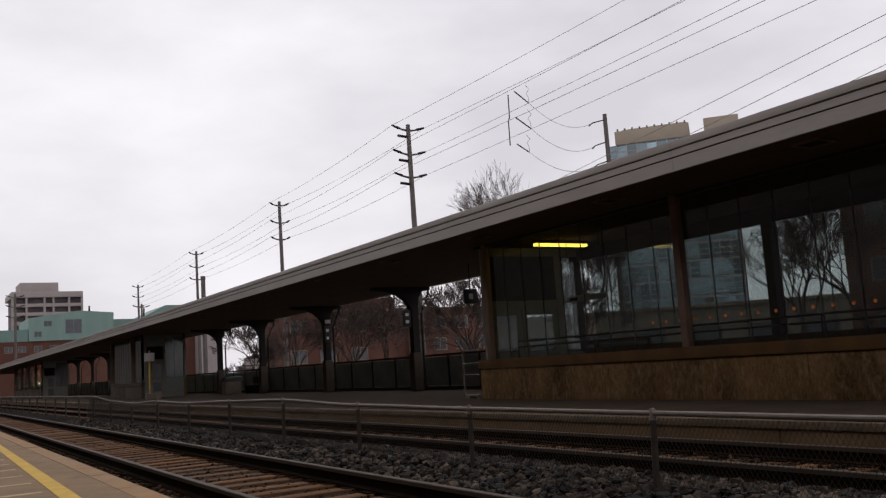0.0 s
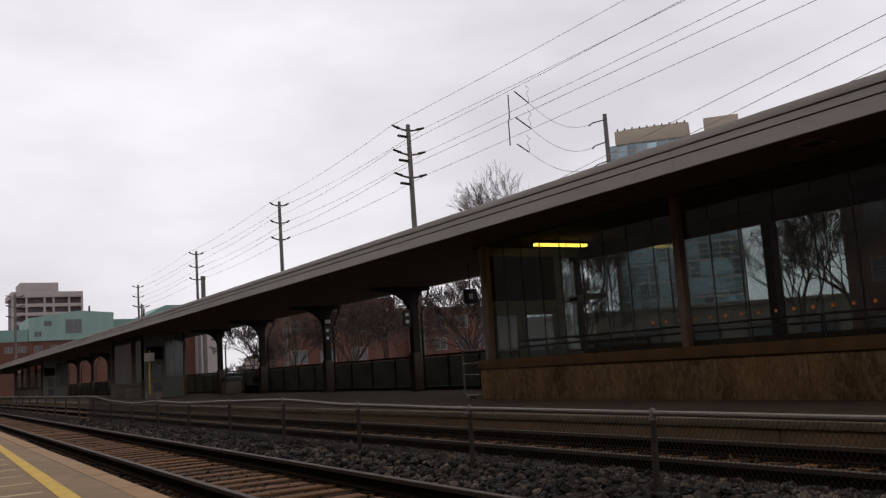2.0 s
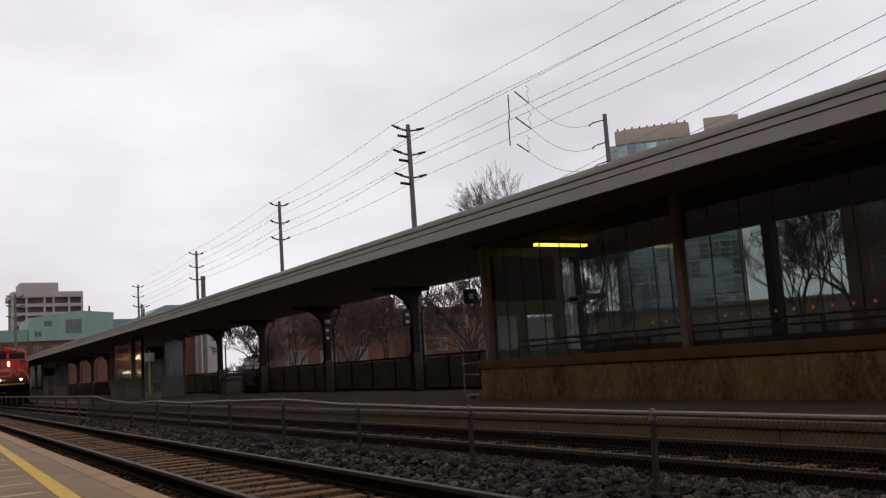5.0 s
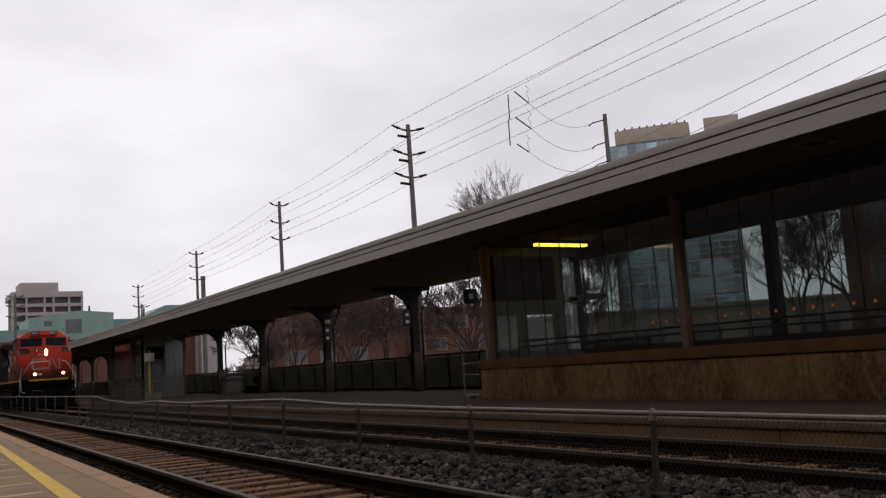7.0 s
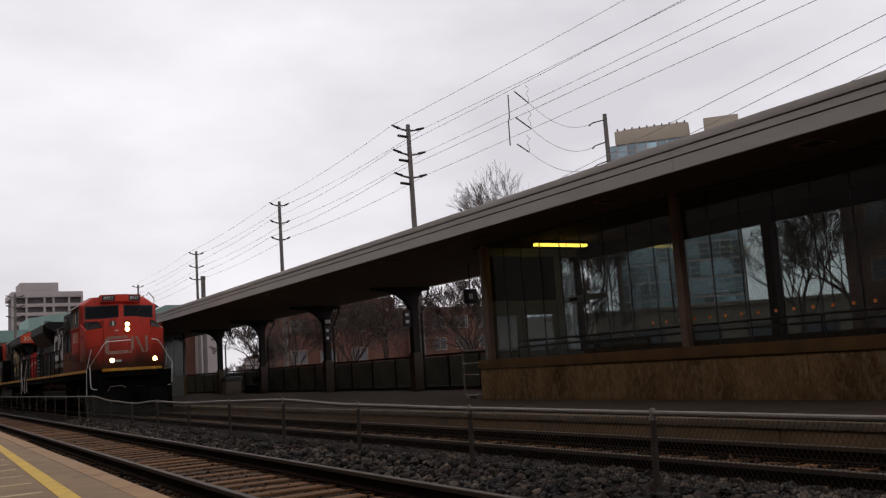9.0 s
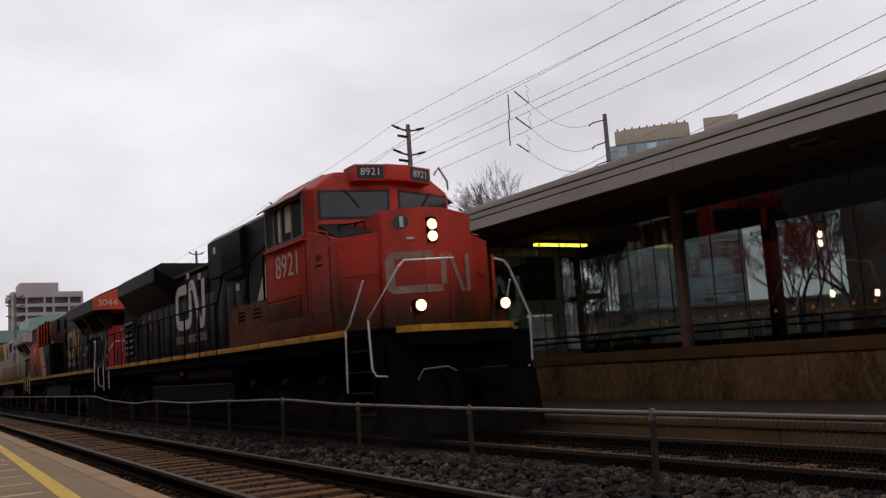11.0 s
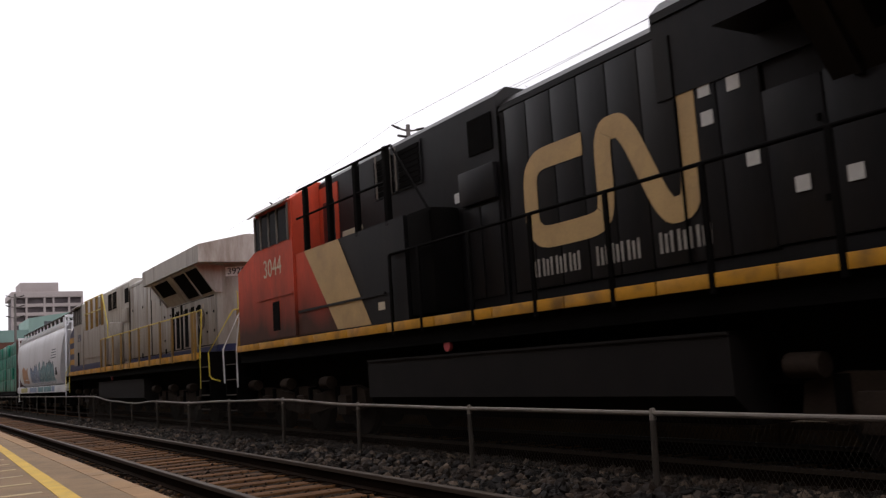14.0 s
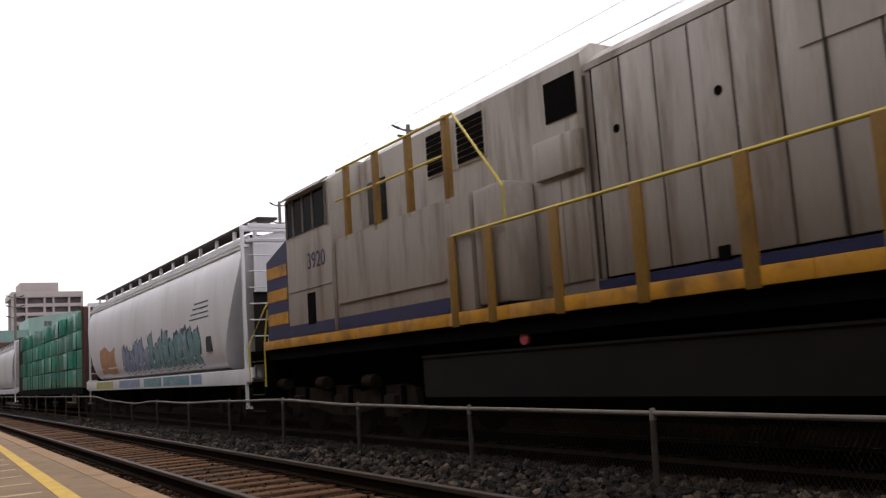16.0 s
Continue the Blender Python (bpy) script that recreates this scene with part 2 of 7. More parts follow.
def across(profile, x0, x1, bm=None):
    """A profile of (y, z) drawn across x."""
    bm = loft(bm or bmesh.new(), [[(x0, y, z) for y, z in profile], [(x1, y, z) for y, z in profile]])
    bmesh.ops.recalc_face_normals(bm, faces=bm.faces)
    return bm


def tube(pts, r, bm=None, n=8, r1=None):
    """A round bar through points, of a radius that may taper."""
    bm = bm or bmesh.new()
    pts = [Vector(p) for p in pts]
    rings = []
    for i, p in enumerate(pts):
        d = (pts[min(i + 1, len(pts) - 1)] - pts[max(i - 1, 0)]).normalized()
        a = d.cross(Vector((0, 0, 1)) if abs(d.z) < 0.9 else Vector((1, 0, 0))).normalized()
        b = d.cross(a)
        k = i / max(1, len(pts) - 1)
        rr = r + ((r1 if r1 is not None else r) - r) * k
        rings.append([p + a * rr * cos(2 * pi * j / n) + b * rr * sin(2 * pi * j / n) for j in range(n)])
    return loft(bm, rings)


def disc(c, r, depth, axis="y", n=20, bm=None, r1=None):
    d = {"x": Vector((1, 0, 0)), "y": Vector((0, 1, 0)), "z": Vector((0, 0, 1))}[axis]
    c = Vector(c)
    return tube([c, c + d * depth], r, bm, n, r1)


def add(bm, other):
    me = bpy.data.meshes.new("tmp")
    other.to_mesh(me)
    other.free()
    bm.from_mesh(me)
    bpy.data.meshes.remove(me)
    return bm


def writing(text, size, mat, parent, at, name="lettering", label=""):
    """Words or numbers in the built-in font, a millimetre or two thick."""
    cu = bpy.data.curves.new(name, "FONT")
    cu.body, cu.size, cu.align_x, cu.align_y, cu.extrude = text, size, "CENTER", "CENTER", 0.002
    cu.resolution_u = 3
    cu.materials.append(mat)
    ob = new(name, cu)
    ob.parent = parent
    ob.matrix_basis = at
    if label:
        ob["label"] = label
    return ob


# ---------- ground, track bed, tracks ----------
TRACK_NEAR, TRACK_FAR = 2.876 + 0.7525, 6.901 + 0.7525
PLAT_Z, EDGE_X = 0.15, 9.33

g = bmesh.new()
bmesh.ops.create_grid(g, x_segments=24, y_segments=24, size=3000)
tagged(part("ground", g, M_EARTH, at=pose(0, 0, -0.62)), "bare winter ground around the railway", "ground", kind="structure")

# Added wall out of view; it blocks sky light and darkens glass reflections.
tagged(part("sky_blocker_wall", B((-9.6, -9.0, -90, 420, -0.6, 15.5)), material("blocker_wall_dark", (0.07, 0.06, 0.055), 0.9, vary=0.25, scale=0.4, fine=6)), "unseen dark wall added behind the near platform to hold back sky light", "wall", kind="structure")

bed_profile = [(1.7, -0.3), (2.2, -0.24), (2.75, -0.2), (4.5, -0.2), (5.0, -0.15), (5.64, -0.09), (6.1, -0.13), (6.75, -0.2), (8.5, -0.2), (9.0, -0.22), (9.4, -0.26)]


def bed_height(x):
    for (x0, z0), (x1, z1) in zip(bed_profile, bed_profile[1:]):
        if x0 <= x <= x1:
            return z0 + (z1 - z0) * (x - x0) / (x1 - x0)
    return -0.26


def strip(x0, x1, y0, y1, nx, ny, dz, rough):
    verts, faces = [], []
    for j in range(ny + 1):
        for i in range(nx + 1):
            x, y = x0 + (x1 - x0) * i / nx, y0 + (y1 - y0) * j / ny
            verts.append((x, y, bed_height(x) + dz + rough * noise.noise((x * 6, y * 6, 0)) + rough * 0.6 * noise.noise((x * 15, y * 15, 3))))
    for j in range(ny):
        for i in range(nx):
            a = j * (nx + 1) + i
            faces.append((a, a + 1, a + nx + 2, a + nx + 1))
    me = bpy.data.meshes.new("bed")
    me.from_pydata(verts, [], faces)
    return me


me = strip(1.7, 9.4, 2, 40, 90, 420, 0, 0.02)
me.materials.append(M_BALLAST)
me.materials.append(M_BROWNBED)
for p in me.polygons:
    p.material_index = 1 if 2.75 < p.center.x < 4.5 or 1.7 < p.center.x < 2.4 or 6.95 < p.center.x < 8.4 else 0
tagged(part("ballast", me, None), "grey crushed-stone ballast browned between the rails", "ballast", kind="structure")
me = strip(1.7, 9.4, 40, 260, 12, 60, 0, 0.0)
me.materials.append(M_BALLAST)
tagged(part("ballast", me, None), "grey crushed-stone ballast far down the line", "ballast", kind="structure")
me = strip(1.7, 9.4, -40, 2, 90, 40, 0, 0.0)
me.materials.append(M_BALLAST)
me.materials.append(M_BROWNBED)
for p in me.polygons:
    p.material_index = 1 if 2.75 < p.center.x < 4.5 or 1.7 < p.center.x < 2.4 or 6.95 < p.center.x < 8.4 else 0
tagged(part("ballast", me, None), "grey crushed-stone ballast beside the platform", "ballast", kind="structure")

# loose stones, one object
rng = np.random.default_rng(4)
ico = [(0, 0, 1), (0.89, 0, 0.45), (0.28, 0.85, 0.45), (-0.72, 0.53, 0.45), (-0.72, -0.53, 0.45), (0.28, -0.85, 0.45),
       (0.72, 0.53, -0.45), (-0.28, 0.85, -0.45), (-0.89, 0, -0.45), (-0.28, -0.85, -0.45), (0.72, -0.53, -0.45), (0, 0, -1)]
ico_f = [(0, 1, 2), (0, 2, 3), (0, 3, 4), (0, 4, 5), (0, 5, 1), (1, 6, 2), (2, 7, 3), (3, 8, 4), (4, 9, 5), (5, 10, 1), (6, 7, 2), (7, 8, 3),
         (8, 9, 4), (9, 10, 5), (10, 6, 1), (11, 7, 6), (11, 8, 7), (11, 9, 8), (11, 10, 9), (11, 6, 10)]


def stones(count, xr, yr, name, label, size=(0.022, 0.05), mat=None):
    V, F = [], []
    base = np.array(ico)
    for k in range(count):
        u = rng.random() ** 1.7
        x, y = xr[0] + (xr[1] - xr[0]) * rng.random(), yr[0] + (yr[1] - yr[0]) * u
        s = size[0] + (size[1] - size[0]) * rng.random() ** 2
        v = base * (s * (0.7 + 0.6 * rng.random((12, 1)))) * np.array([1, 0.6 + 0.7 * rng.random(), 0.55 + 0.45 * rng.random()])
        a, tilt = rng.random() * 6.28, (rng.random() - 0.5) * 1.9
        v = np.stack([v[:, 0] * cos(tilt) - v[:, 2] * sin(tilt), v[:, 1], v[:, 0] * sin(tilt) + v[:, 2] * cos(tilt)], 1)
        v = np.stack([v[:, 0] * cos(a) - v[:, 1] * sin(a) + x, v[:, 0] * sin(a) + v[:, 1] * cos(a) + y, v[:, 2] + bed_height(x) + s * (0.1 + 0.6 * rng.random())], 1)
        o = len(V)
        V.extend(map(tuple, v))
        F.extend([(a0 + o, b0 + o, c0 + o) for a0, b0, c0 in ico_f])
    m = bpy.data.meshes.new(name)
    m.from_pydata(V, [], F)
    m.materials.append(mat or M_STONE)
    tagged(part(name, m, None), label, "stones", kind="stuff")


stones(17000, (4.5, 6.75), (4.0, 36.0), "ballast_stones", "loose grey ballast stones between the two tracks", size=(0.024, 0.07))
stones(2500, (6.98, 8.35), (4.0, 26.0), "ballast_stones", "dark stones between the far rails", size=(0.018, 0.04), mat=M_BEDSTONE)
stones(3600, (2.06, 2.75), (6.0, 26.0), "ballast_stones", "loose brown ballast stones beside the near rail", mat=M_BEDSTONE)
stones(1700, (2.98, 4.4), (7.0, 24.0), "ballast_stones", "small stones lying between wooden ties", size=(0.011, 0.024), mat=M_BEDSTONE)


def rail_bm(y0, y1, head):
    prof = [(-0.036, -0.045), (-0.036, -0.006), (-0.03, 0.0), (0.03, 0.0), (0.036, -0.006), (0.036, -0.045)] if head else \
        [(-0.075, -0.17), (-0.075, -0.155), (-0.012, -0.14), (-0.012, -0.05), (-0.034, -0.046), (0.034, -0.046), (0.012, -0.05), (0.012, -0.14), (0.075, -0.155), (0.075, -0.17)]
    return along(prof, y0, y1)


tie_mesh = mesh_of(B((-1.28, 1.28, -0.115, 0.115, -0.2, 0), bevel=0.012), "tie", M_TIE)
plate_mesh = mesh_of(B((-0.17, 0.17, -0.1, 0.1, 0, 0.014)), "tie_plate", M_RAILSIDE)


def railway(xc, label, y_first, y_last, turn=0.0):
    t = thing("railway_track", pose(xc, 0, 0, 0, 0, turn), label, "track", "railway tracks", "structure")
    for side in (-0.7525, 0.7525):
        r = part("rail", rail_bm(-40, 260, False), M_RAILSIDE, t, "rusty rail web and foot", at=pose(side, 0, 0))
        part("rail_head", rail_bm(-40, 260, True), M_RAILHEAD, r, "worn bright rail head")
    y, k = y_first, 0
    while y < y_last:
        o = part("tie", tie_mesh, None, t, at=pose(random.uniform(-0.03, 0.03), y, -0.178 + random.uniform(-0.012, 0.006), 0, random.uniform(-0.4, 0.4), random.uniform(-1.2, 1.2)))
        if y < 26:
            for s in (-0.7525, 0.7525):
                part("tie_plate", plate_mesh, None, t, at=pose(s, y, -0.18))
        y += 0.53 + random.uniform(-0.025, 0.025)
        k += 1
    far = bmesh.new()
    while y < 150:
        add(far, B((-1.28, 1.28, y - 0.11, y + 0.11, -0.3, -0.18)))
        y += 0.53
    part("far_ties", far, M_TIE, t, kind="stuff")


railway(TRACK_NEAR - 0.0745, "near railway track with brown wooden ties and dull rails", -16.0, 60, -0.372)
railway(TRACK_FAR, "far railway track with dark weathered wooden ties", -16.0, 60)

# ---------- near platform ----------
def edge_x(y):
    """The platform's edge runs a little askew to the rails near the viewer."""
    return 1.82 + 0.19 * min(max((y - 5.0) / 20.0, 0.0), 1.0)


np_ = thing("platform", pose(0, 0, 0), "near asphalt platform with a concrete edge and yellow safety line", "platform", kind="structure")
part("platform_slab", upright([(-6, -40), (1.616, -40), (1.616, 5), (1.806, 25), (1.806, 260), (-6, 260)], -0.6, 0.22), M_ASPHALT, np_, "grey-brown worn asphalt")

slab_tops = [0.222 + random.uniform(-0.002, 0.003) for k in range(40)]
y = -38.0
while y < 60:
    a0, a1, b0, b1 = edge_x(y + 0.004), edge_x(y + 1.496), y + 0.004, y + 1.496
    part("edge_slab", upright([(a0 - 0.2, b0), (a0, b0), (a1, b1), (a1 - 0.2, b1)], -0.6, slab_tops[int((y + 38) // 3)]), M_EDGE, np_, "pale concrete edge slab")
    y += 1.5
part("edge_slab", B((1.81, 2.01, 61, 260, -0.6, 0.222)), M_EDGE, np_)
part("yellow_line", upright([(1.0, -40), (1.16, -40), (1.21, 3.996), (1.05, 3.996)], 0.2205, 0.2235), M_YELLOWLINE, np_, "worn yellow safety line")
part("yellow_line", upright([(1.05, 4), (1.21, 4), (1.54, 19.5), (1.58, 60), (1.44, 60), (1.42, 19.5)], 0.2205, 0.2235), M_YELLOWLINE, np_, "worn yellow safety line")
y = 5.06
while y < 32:
    part("pale_line", B((-3.5, 0.98 + 0.024 * (y - 4), y, y + 0.11, 0.2205, 0.2232)), M_PALELINE, np_, "faded pale painted bar")
    y += 0.965

# ---------- fence between the tracks ----------
FENCE_X = 5.64
rail_line = [(-12, 0.565), (3.7, 0.572), (5.9, 0.58), (8.8, 0.59), (11.9, 0.612), (14.9, 0.68), (17.96, 0.65), (21.1, 0.6), (24.0, 0.63), (26.4, 0.565), (29.4, 0.62),
             (32.8, 0.77), (41, 0.775), (51, 0.785), (67, 0.8), (110, 0.85)]


def rail_z(y):
    for (a, za), (b, zb) in zip(rail_line, rail_line[1:]):
        if a <= y <= b:
            k = (y - a) / (b - a)
            k = k * k * (3 - 2 * k)
            return za + (zb - za) * k
    return 0.8


fence = thing("chain_link_fence", pose(FENCE_X, 0, 0), "low sagging chain-link fence with a galvanised top rail", "fence")
part("top_rail", tube([(0, y * 0.5, rail_z(y * 0.5)) for y in range(-20, 220)], 0.024, n=10), M_GALV, fence, "grey galvanised top rail, bent in places")
k = 0
post_y = 5.9 - 5 * 2.98
while post_y < 105:
    lean = random.uniform(-0.02, 0.02)
    p = part("fence_post", tube([(lean, post_y + random.uniform(-0.02, 0.03), -0.25), (0, post_y, rail_z(post_y) - 0.03)], 0.03, n=10), M_GALVPOST, fence)
    c = bmesh.new()
    tube([(0, post_y, rail_z(post_y) - 0.06), (0, post_y, rail_z(post_y) + 0.03), (0, post_y, rail_z(post_y) + 0.045)], 0.034, c, 8, 0.02)
    part("post_cap", c, M_GALV, p)
    post_y += 2.98
wire = bmesh.new()
y = -1.0
while y < 34:
    for d in (1, -1):
        h0, h1 = -0.08, rail_z(max(y, -10)) + 0.02
        hh = h1 - h0
        a, b = (0.004 * d, y, h0), (0.004 * d, y + d * hh * 0.62, h1)
        tube([a, b], 0.0021, wire, 3)
    y += 0.05
part("chain_link", wire, M_MESH, fence, "thin grey wire netting", kind="stuff")
part("tension_wire", tube([(0, -10, -0.02), (0, 10, -0.03), (0, 34, -0.02)], 0.004, n=4), M_MESH, fence)

# ---------- far platform ----------
fp = thing("platform", pose(0, 0, 0), "far platform with a dark asphalt top and concrete face", "platform", kind="structure")
part("platform_slab", B((EDGE_X + 0.3, 20, -40, 260, -0.6, PLAT_Z - 0.004)), M_FARPLAT, fp, "dark worn asphalt")
y = -12.0
while y < 100:
    L = 4.9
    part("face_panel", B((EDGE_X + 0.03, EDGE_X + 0.3, y + 0.012, y + L - 0.012, -0.6, PLAT_Z - 0.1), bevel=0.006), M_FARFACE, fp)
    part("edge_coping", B((EDGE_X, EDGE_X + 0.3, y + 0.004, y + L - 0.004, PLAT_Z - 0.098, PLAT_Z), bevel=0.01), M_COPING, fp, "pale concrete coping")
    y += L
part("face_panel", B((EDGE_X + 0.03, EDGE_X + 0.3, 101, 260, -0.6, PLAT_Z)), M_FARFACE, fp)

# ---------- canopy ----------
SOFFIT, ROOF_X0, ROOF_X1, CAN_Y0, CAN_Y1 = 4.03, 10.92, 17.2, -14.0, 170.0
canopy = thing("canopy_roof", pose(0, 0, 0), "long flat platform canopy with a grey grooved metal fascia", "canopy", kind="structure")
part("roof_deck", B((ROOF_X0 + 0.05, ROOF_X1 - 0.02, CAN_Y0, CAN_Y1, SOFFIT + 0.12, 4.5)), M_ROOFTOP, canopy)
y = CAN_Y0
while y < CAN_Y1:
    L = 6.1 if y < 110 else 61
    y1 = min(y + L, CAN_Y1)
    part("fascia_panel", B((ROOF_X0, ROOF_X0 + 0.05, y + 0.003, y1 - 0.003, SOFFIT - 0.01, 4.24)), M_FASCIA, canopy, "broad grey lower fascia")
    part("fascia_panel", B((ROOF_X0 - 0.012, ROOF_X0 + 0.05, y + 0.003, y1 - 0.003, 4.262, 4.37)), M_FASCIA, canopy)
    part("fascia_panel", B((ROOF_X0 - 0.03, ROOF_X0 + 0.05, y + 0.003, y1 - 0.003, 4.392, 4.52), bevel=0.008), M_FASCIA, canopy)
    y = y1
part("fascia_back", B((ROOF_X0 + 0.02, ROOF_X0 + 0.06, CAN_Y0, CAN_Y1, SOFFIT, 4.5)), M_DARKSTEEL, canopy)
part("fascia_panel", B((ROOF_X1, ROOF_X1 + 0.05, CAN_Y0, CAN_Y1, SOFFIT - 0.01, 4.5)), M_FASCIA, canopy)
soff = bmesh.new()
x = ROOF_X0 + 0.06
while x < ROOF_X1 - 0.1:
    add(soff, B((x, x + 0.142, CAN_Y0, CAN_Y1, SOFFIT + 0.0, SOFFIT + 0.03)))
    x += 0.15
add(soff, B((ROOF_X0 + 0.06, ROOF_X1 - 0.02, CAN_Y0, CAN_Y1, SOFFIT + 0.034, SOFFIT + 0.1)))
tagged(part("ceiling", soff, M_SOFFIT), "dark boarded soffit of the canopy", "ceiling", kind="structure")

fixture = thing("ceiling_light", pose(11.62, 8.23, SOFFIT), "unlit square recessed soffit light", "light", "soffit lights")
part("frame", B((-0.24, 0.24, -0.24, -0.19, -0.035, 0), (-0.24, 0.24, 0.19, 0.24, -0.035, 0), (-0.24, -0.19, -0.19, 0.19, -0.035, 0), (0.19, 0.24, -0.19, 0.19, -0.035, 0)), M_POSTSTEEL, fixture)
part("diffuser", B((-0.188, 0.188, -0.188, 0.188, -0.012, -0.004)), M_DARKSTEEL, fixture)
for k in range(-2, 17):
    if k:
        copy_thing(fixture, pose(11.62, 8.23 + 4.55 * k, SOFFIT))

# ---------- canopy columns ----------
def column(y):
    c = thing("canopy_column", pose(16.5, y, PLAT_Z), "dark steel canopy column with curved bracket on a concrete pedestal", "column", "canopy columns")
    part("pedestal", B((-0.19, 0.19, -0.19, 0.19, 0, 1.42), bevel=0.02), M_PEDESTAL, c, "weathered concrete pedestal")
    prof = [(-0.13, 1.42), (-0.13, 2.95), (-0.2, 3.15), (-0.36, 3.38), (-0.62, 3.58), (-1.0, 3.7), (-1.7, 3.76), (-1.7, 3.878), (0.7, 3.878), (0.7, 3.76), (0.35, 3.7), (0.17, 3.45), (0.13, 3.1), (0.13, 1.42)]
    part("bracket", along_y(prof, -0.15, 0.15), M_DARKSTEEL, c, "black steel shaft and curved arm")
    part("downpipe", tube([(0.34, 0, 0.0), (0.34, 0, 2.9), (0.4, 0, 3.05), (0.68, 0, 3.6), (0.7, 0, 3.82)], 0.045), M_DARKSTEEL, c, "dark rainwater pipe")
    return c


def along_y(prof, a, b):
    bm = bmesh.new()
    f = [[bm.verts.new((x, yy, z)) for x, z in prof] for yy in (a, b)]
    n = len(prof)
    for i in range(n):
        bm.faces.new((f[0][i], f[0][(i + 1) % n], f[1][(i + 1) % n], f[1][i]))
    bm.faces.new(f[0][::-1])
    bm.faces.new(f[1])
    bmesh.ops.recalc_face_normals(bm, faces=bm.faces)
    return bm


first = column(29.45)
for y in (37.6, 46.15, 53.6, 70.5, 79.0, 87.5, 96.0, 104.5, 113.0, 134.0, 142.5, 151.0):
    copy_thing(first, pose(16.5, y, PLAT_Z))

# ---------- glazed shelters ----------
pane_mesh = mesh_of(B((-0.005, 0.005, 0.006, 0.723, 0, 2.9)), "pane", M_GLASS)


clouded_mesh = mesh_of(B((-0.005, 0.005, 0.006, 0.723, 0, 2.9)), "pane", M_CLOUDED)


def shelter(y0, y1, label, closed=False):
    """A glazed waiting room under the canopy, from y0 to y1: parapet, panes, posts, end doors."""
    xs, xb, top = 12.6, 15.2 if closed else 16.0, SOFFIT
    s = thing("shelter", pose(0, 0, 0), label, "shelter", "glazed shelters", "structure")
    y = y1
    while y > y0 + 0.2:
        ya = max(y - 4.84, y0)
        part("parapet_panel", B((xs, xs + 0.2, ya + 0.008, y - 0.008, PLAT_Z, 0.9), bevel=0.006), M_PEDESTAL if closed else M_PARAPET, s, "stained brown concrete panel")
        y = ya
    part("parapet_core", B((xs + 0.03, xs + 0.18, y0 + 0.02, y1 - 0.02, PLAT_Z, 0.905)), M_CAP, s)
    part("cap", B((xs - 0.04, xs + 0.24, y0, y1 + 0.03, 0.915, 1.13), bevel=0.012), M_PEDESTAL if closed else M_CAP, s, "thick concrete coping")
    part("far_parapet", B((xb, xb + 0.2, y0, y1, PLAT_Z, 1.26)), M_PARAPET, s)
    part("head_rail", B((xs + 0.02, xs + 0.12, y0, y1, top - 0.07, top - 0.004)), M_DARKSTEEL, s)
    part("head_rail", B((xb, xb + 0.12, y0, y1, top - 0.36, top - 0.004)), M_DARKSTEEL, s)
    n = int((y1 - y0) / 0.729)
    if closed:
        part("back_wall", B((xb + 0.02, xb + 0.16, y0, y1, 1.26, top - 0.36)), M_ALU, s, "grey painted back wall")
    for i in range(n):
        y = y1 - 0.55 - 0.729 * (i + 1)
        if y < y0:
            break
        o = part("pane", clouded_mesh if closed else pane_mesh, None, s, at=pose(xs + 0.08, y, 1.13) @ Matrix.Diagonal((1, 1, 0.975, 1)))
        o.visible_shadow = False
        part("joint", B((xs + 0.068, xs + 0.092, y - 0.006, y + 0.006, 1.13, top - 0.07)), M_SILICONE, s)
        if not closed:
            o = part("pane", pane_mesh, None, s, at=pose(xb + 0.06, y, 1.26) @ Matrix.Diagonal((1, 1, 0.83, 1)))
            o.visible_shadow = False
        if i % 3 == 0 and not closed:
            part("joint", B((xb + 0.045, xb + 0.075, y - 0.008, y + 0.008, 1.26, top - 0.3)), M_SILICONE, s)
    y = y1 - 0.55
    while y > y0:
        part("post", B((xs - 0.05, xs + 0.11, y - 0.085, y + 0.085, 1.13, top - 0.02), bevel=0.01), M_POSTSTEEL, s, "brown painted steel post")
        part("post", B((xb - 0.1, xb + 0.13, y + 0.5, y + 0.72, 1.26, top - 0.02), bevel=0.01), M_DARKSTEEL, s)
        y -= 6.56
    # end wall with double door, display board above
    for ye in (y0, y1 - 0.06) if closed else ():
        e = part("end_frame", B((xs + 0.2, 13.2, ye, ye + 0.06, PLAT_Z, top - 0.01), (13.95, 14.08, ye, ye + 0.06, PLAT_Z, top - 0.01), (13.2, 13.95, ye, ye + 0.06, 2.35, 2.47),
                 (13.2, 13.95, ye, ye + 0.06, 3.3, top - 0.01), (14.08, 15.2, ye, ye + 0.06, PLAT_Z, 1.3), (14.08, 15.2, ye, ye + 0.06, 3.75, top - 0.01)), M_ALU, s, "grey painted door surround")
        part("board", B((12.95, 13.95, ye - 0.03, ye - 0.002, 2.5, 3.28)), M_SCREEN, e, "dark blank panel over the door")
        d = part("door", B((13.2, 13.32, ye + 0.005, ye + 0.05, PLAT_Z + 0.02, 2.35), (13.83, 13.95, ye + 0.005, ye + 0.05, PLAT_Z + 0.02, 2.35), (13.32, 13.83, ye + 0.005, ye + 0.05, 2.2, 2.35),
                     (13.32, 13.83, ye + 0.005, ye + 0.05, 1.1, 1.3), (13.32, 13.83, ye + 0.005, ye + 0.05, PLAT_Z + 0.02, 0.45)), M_CONCRETE, e, "pale framed glass door")
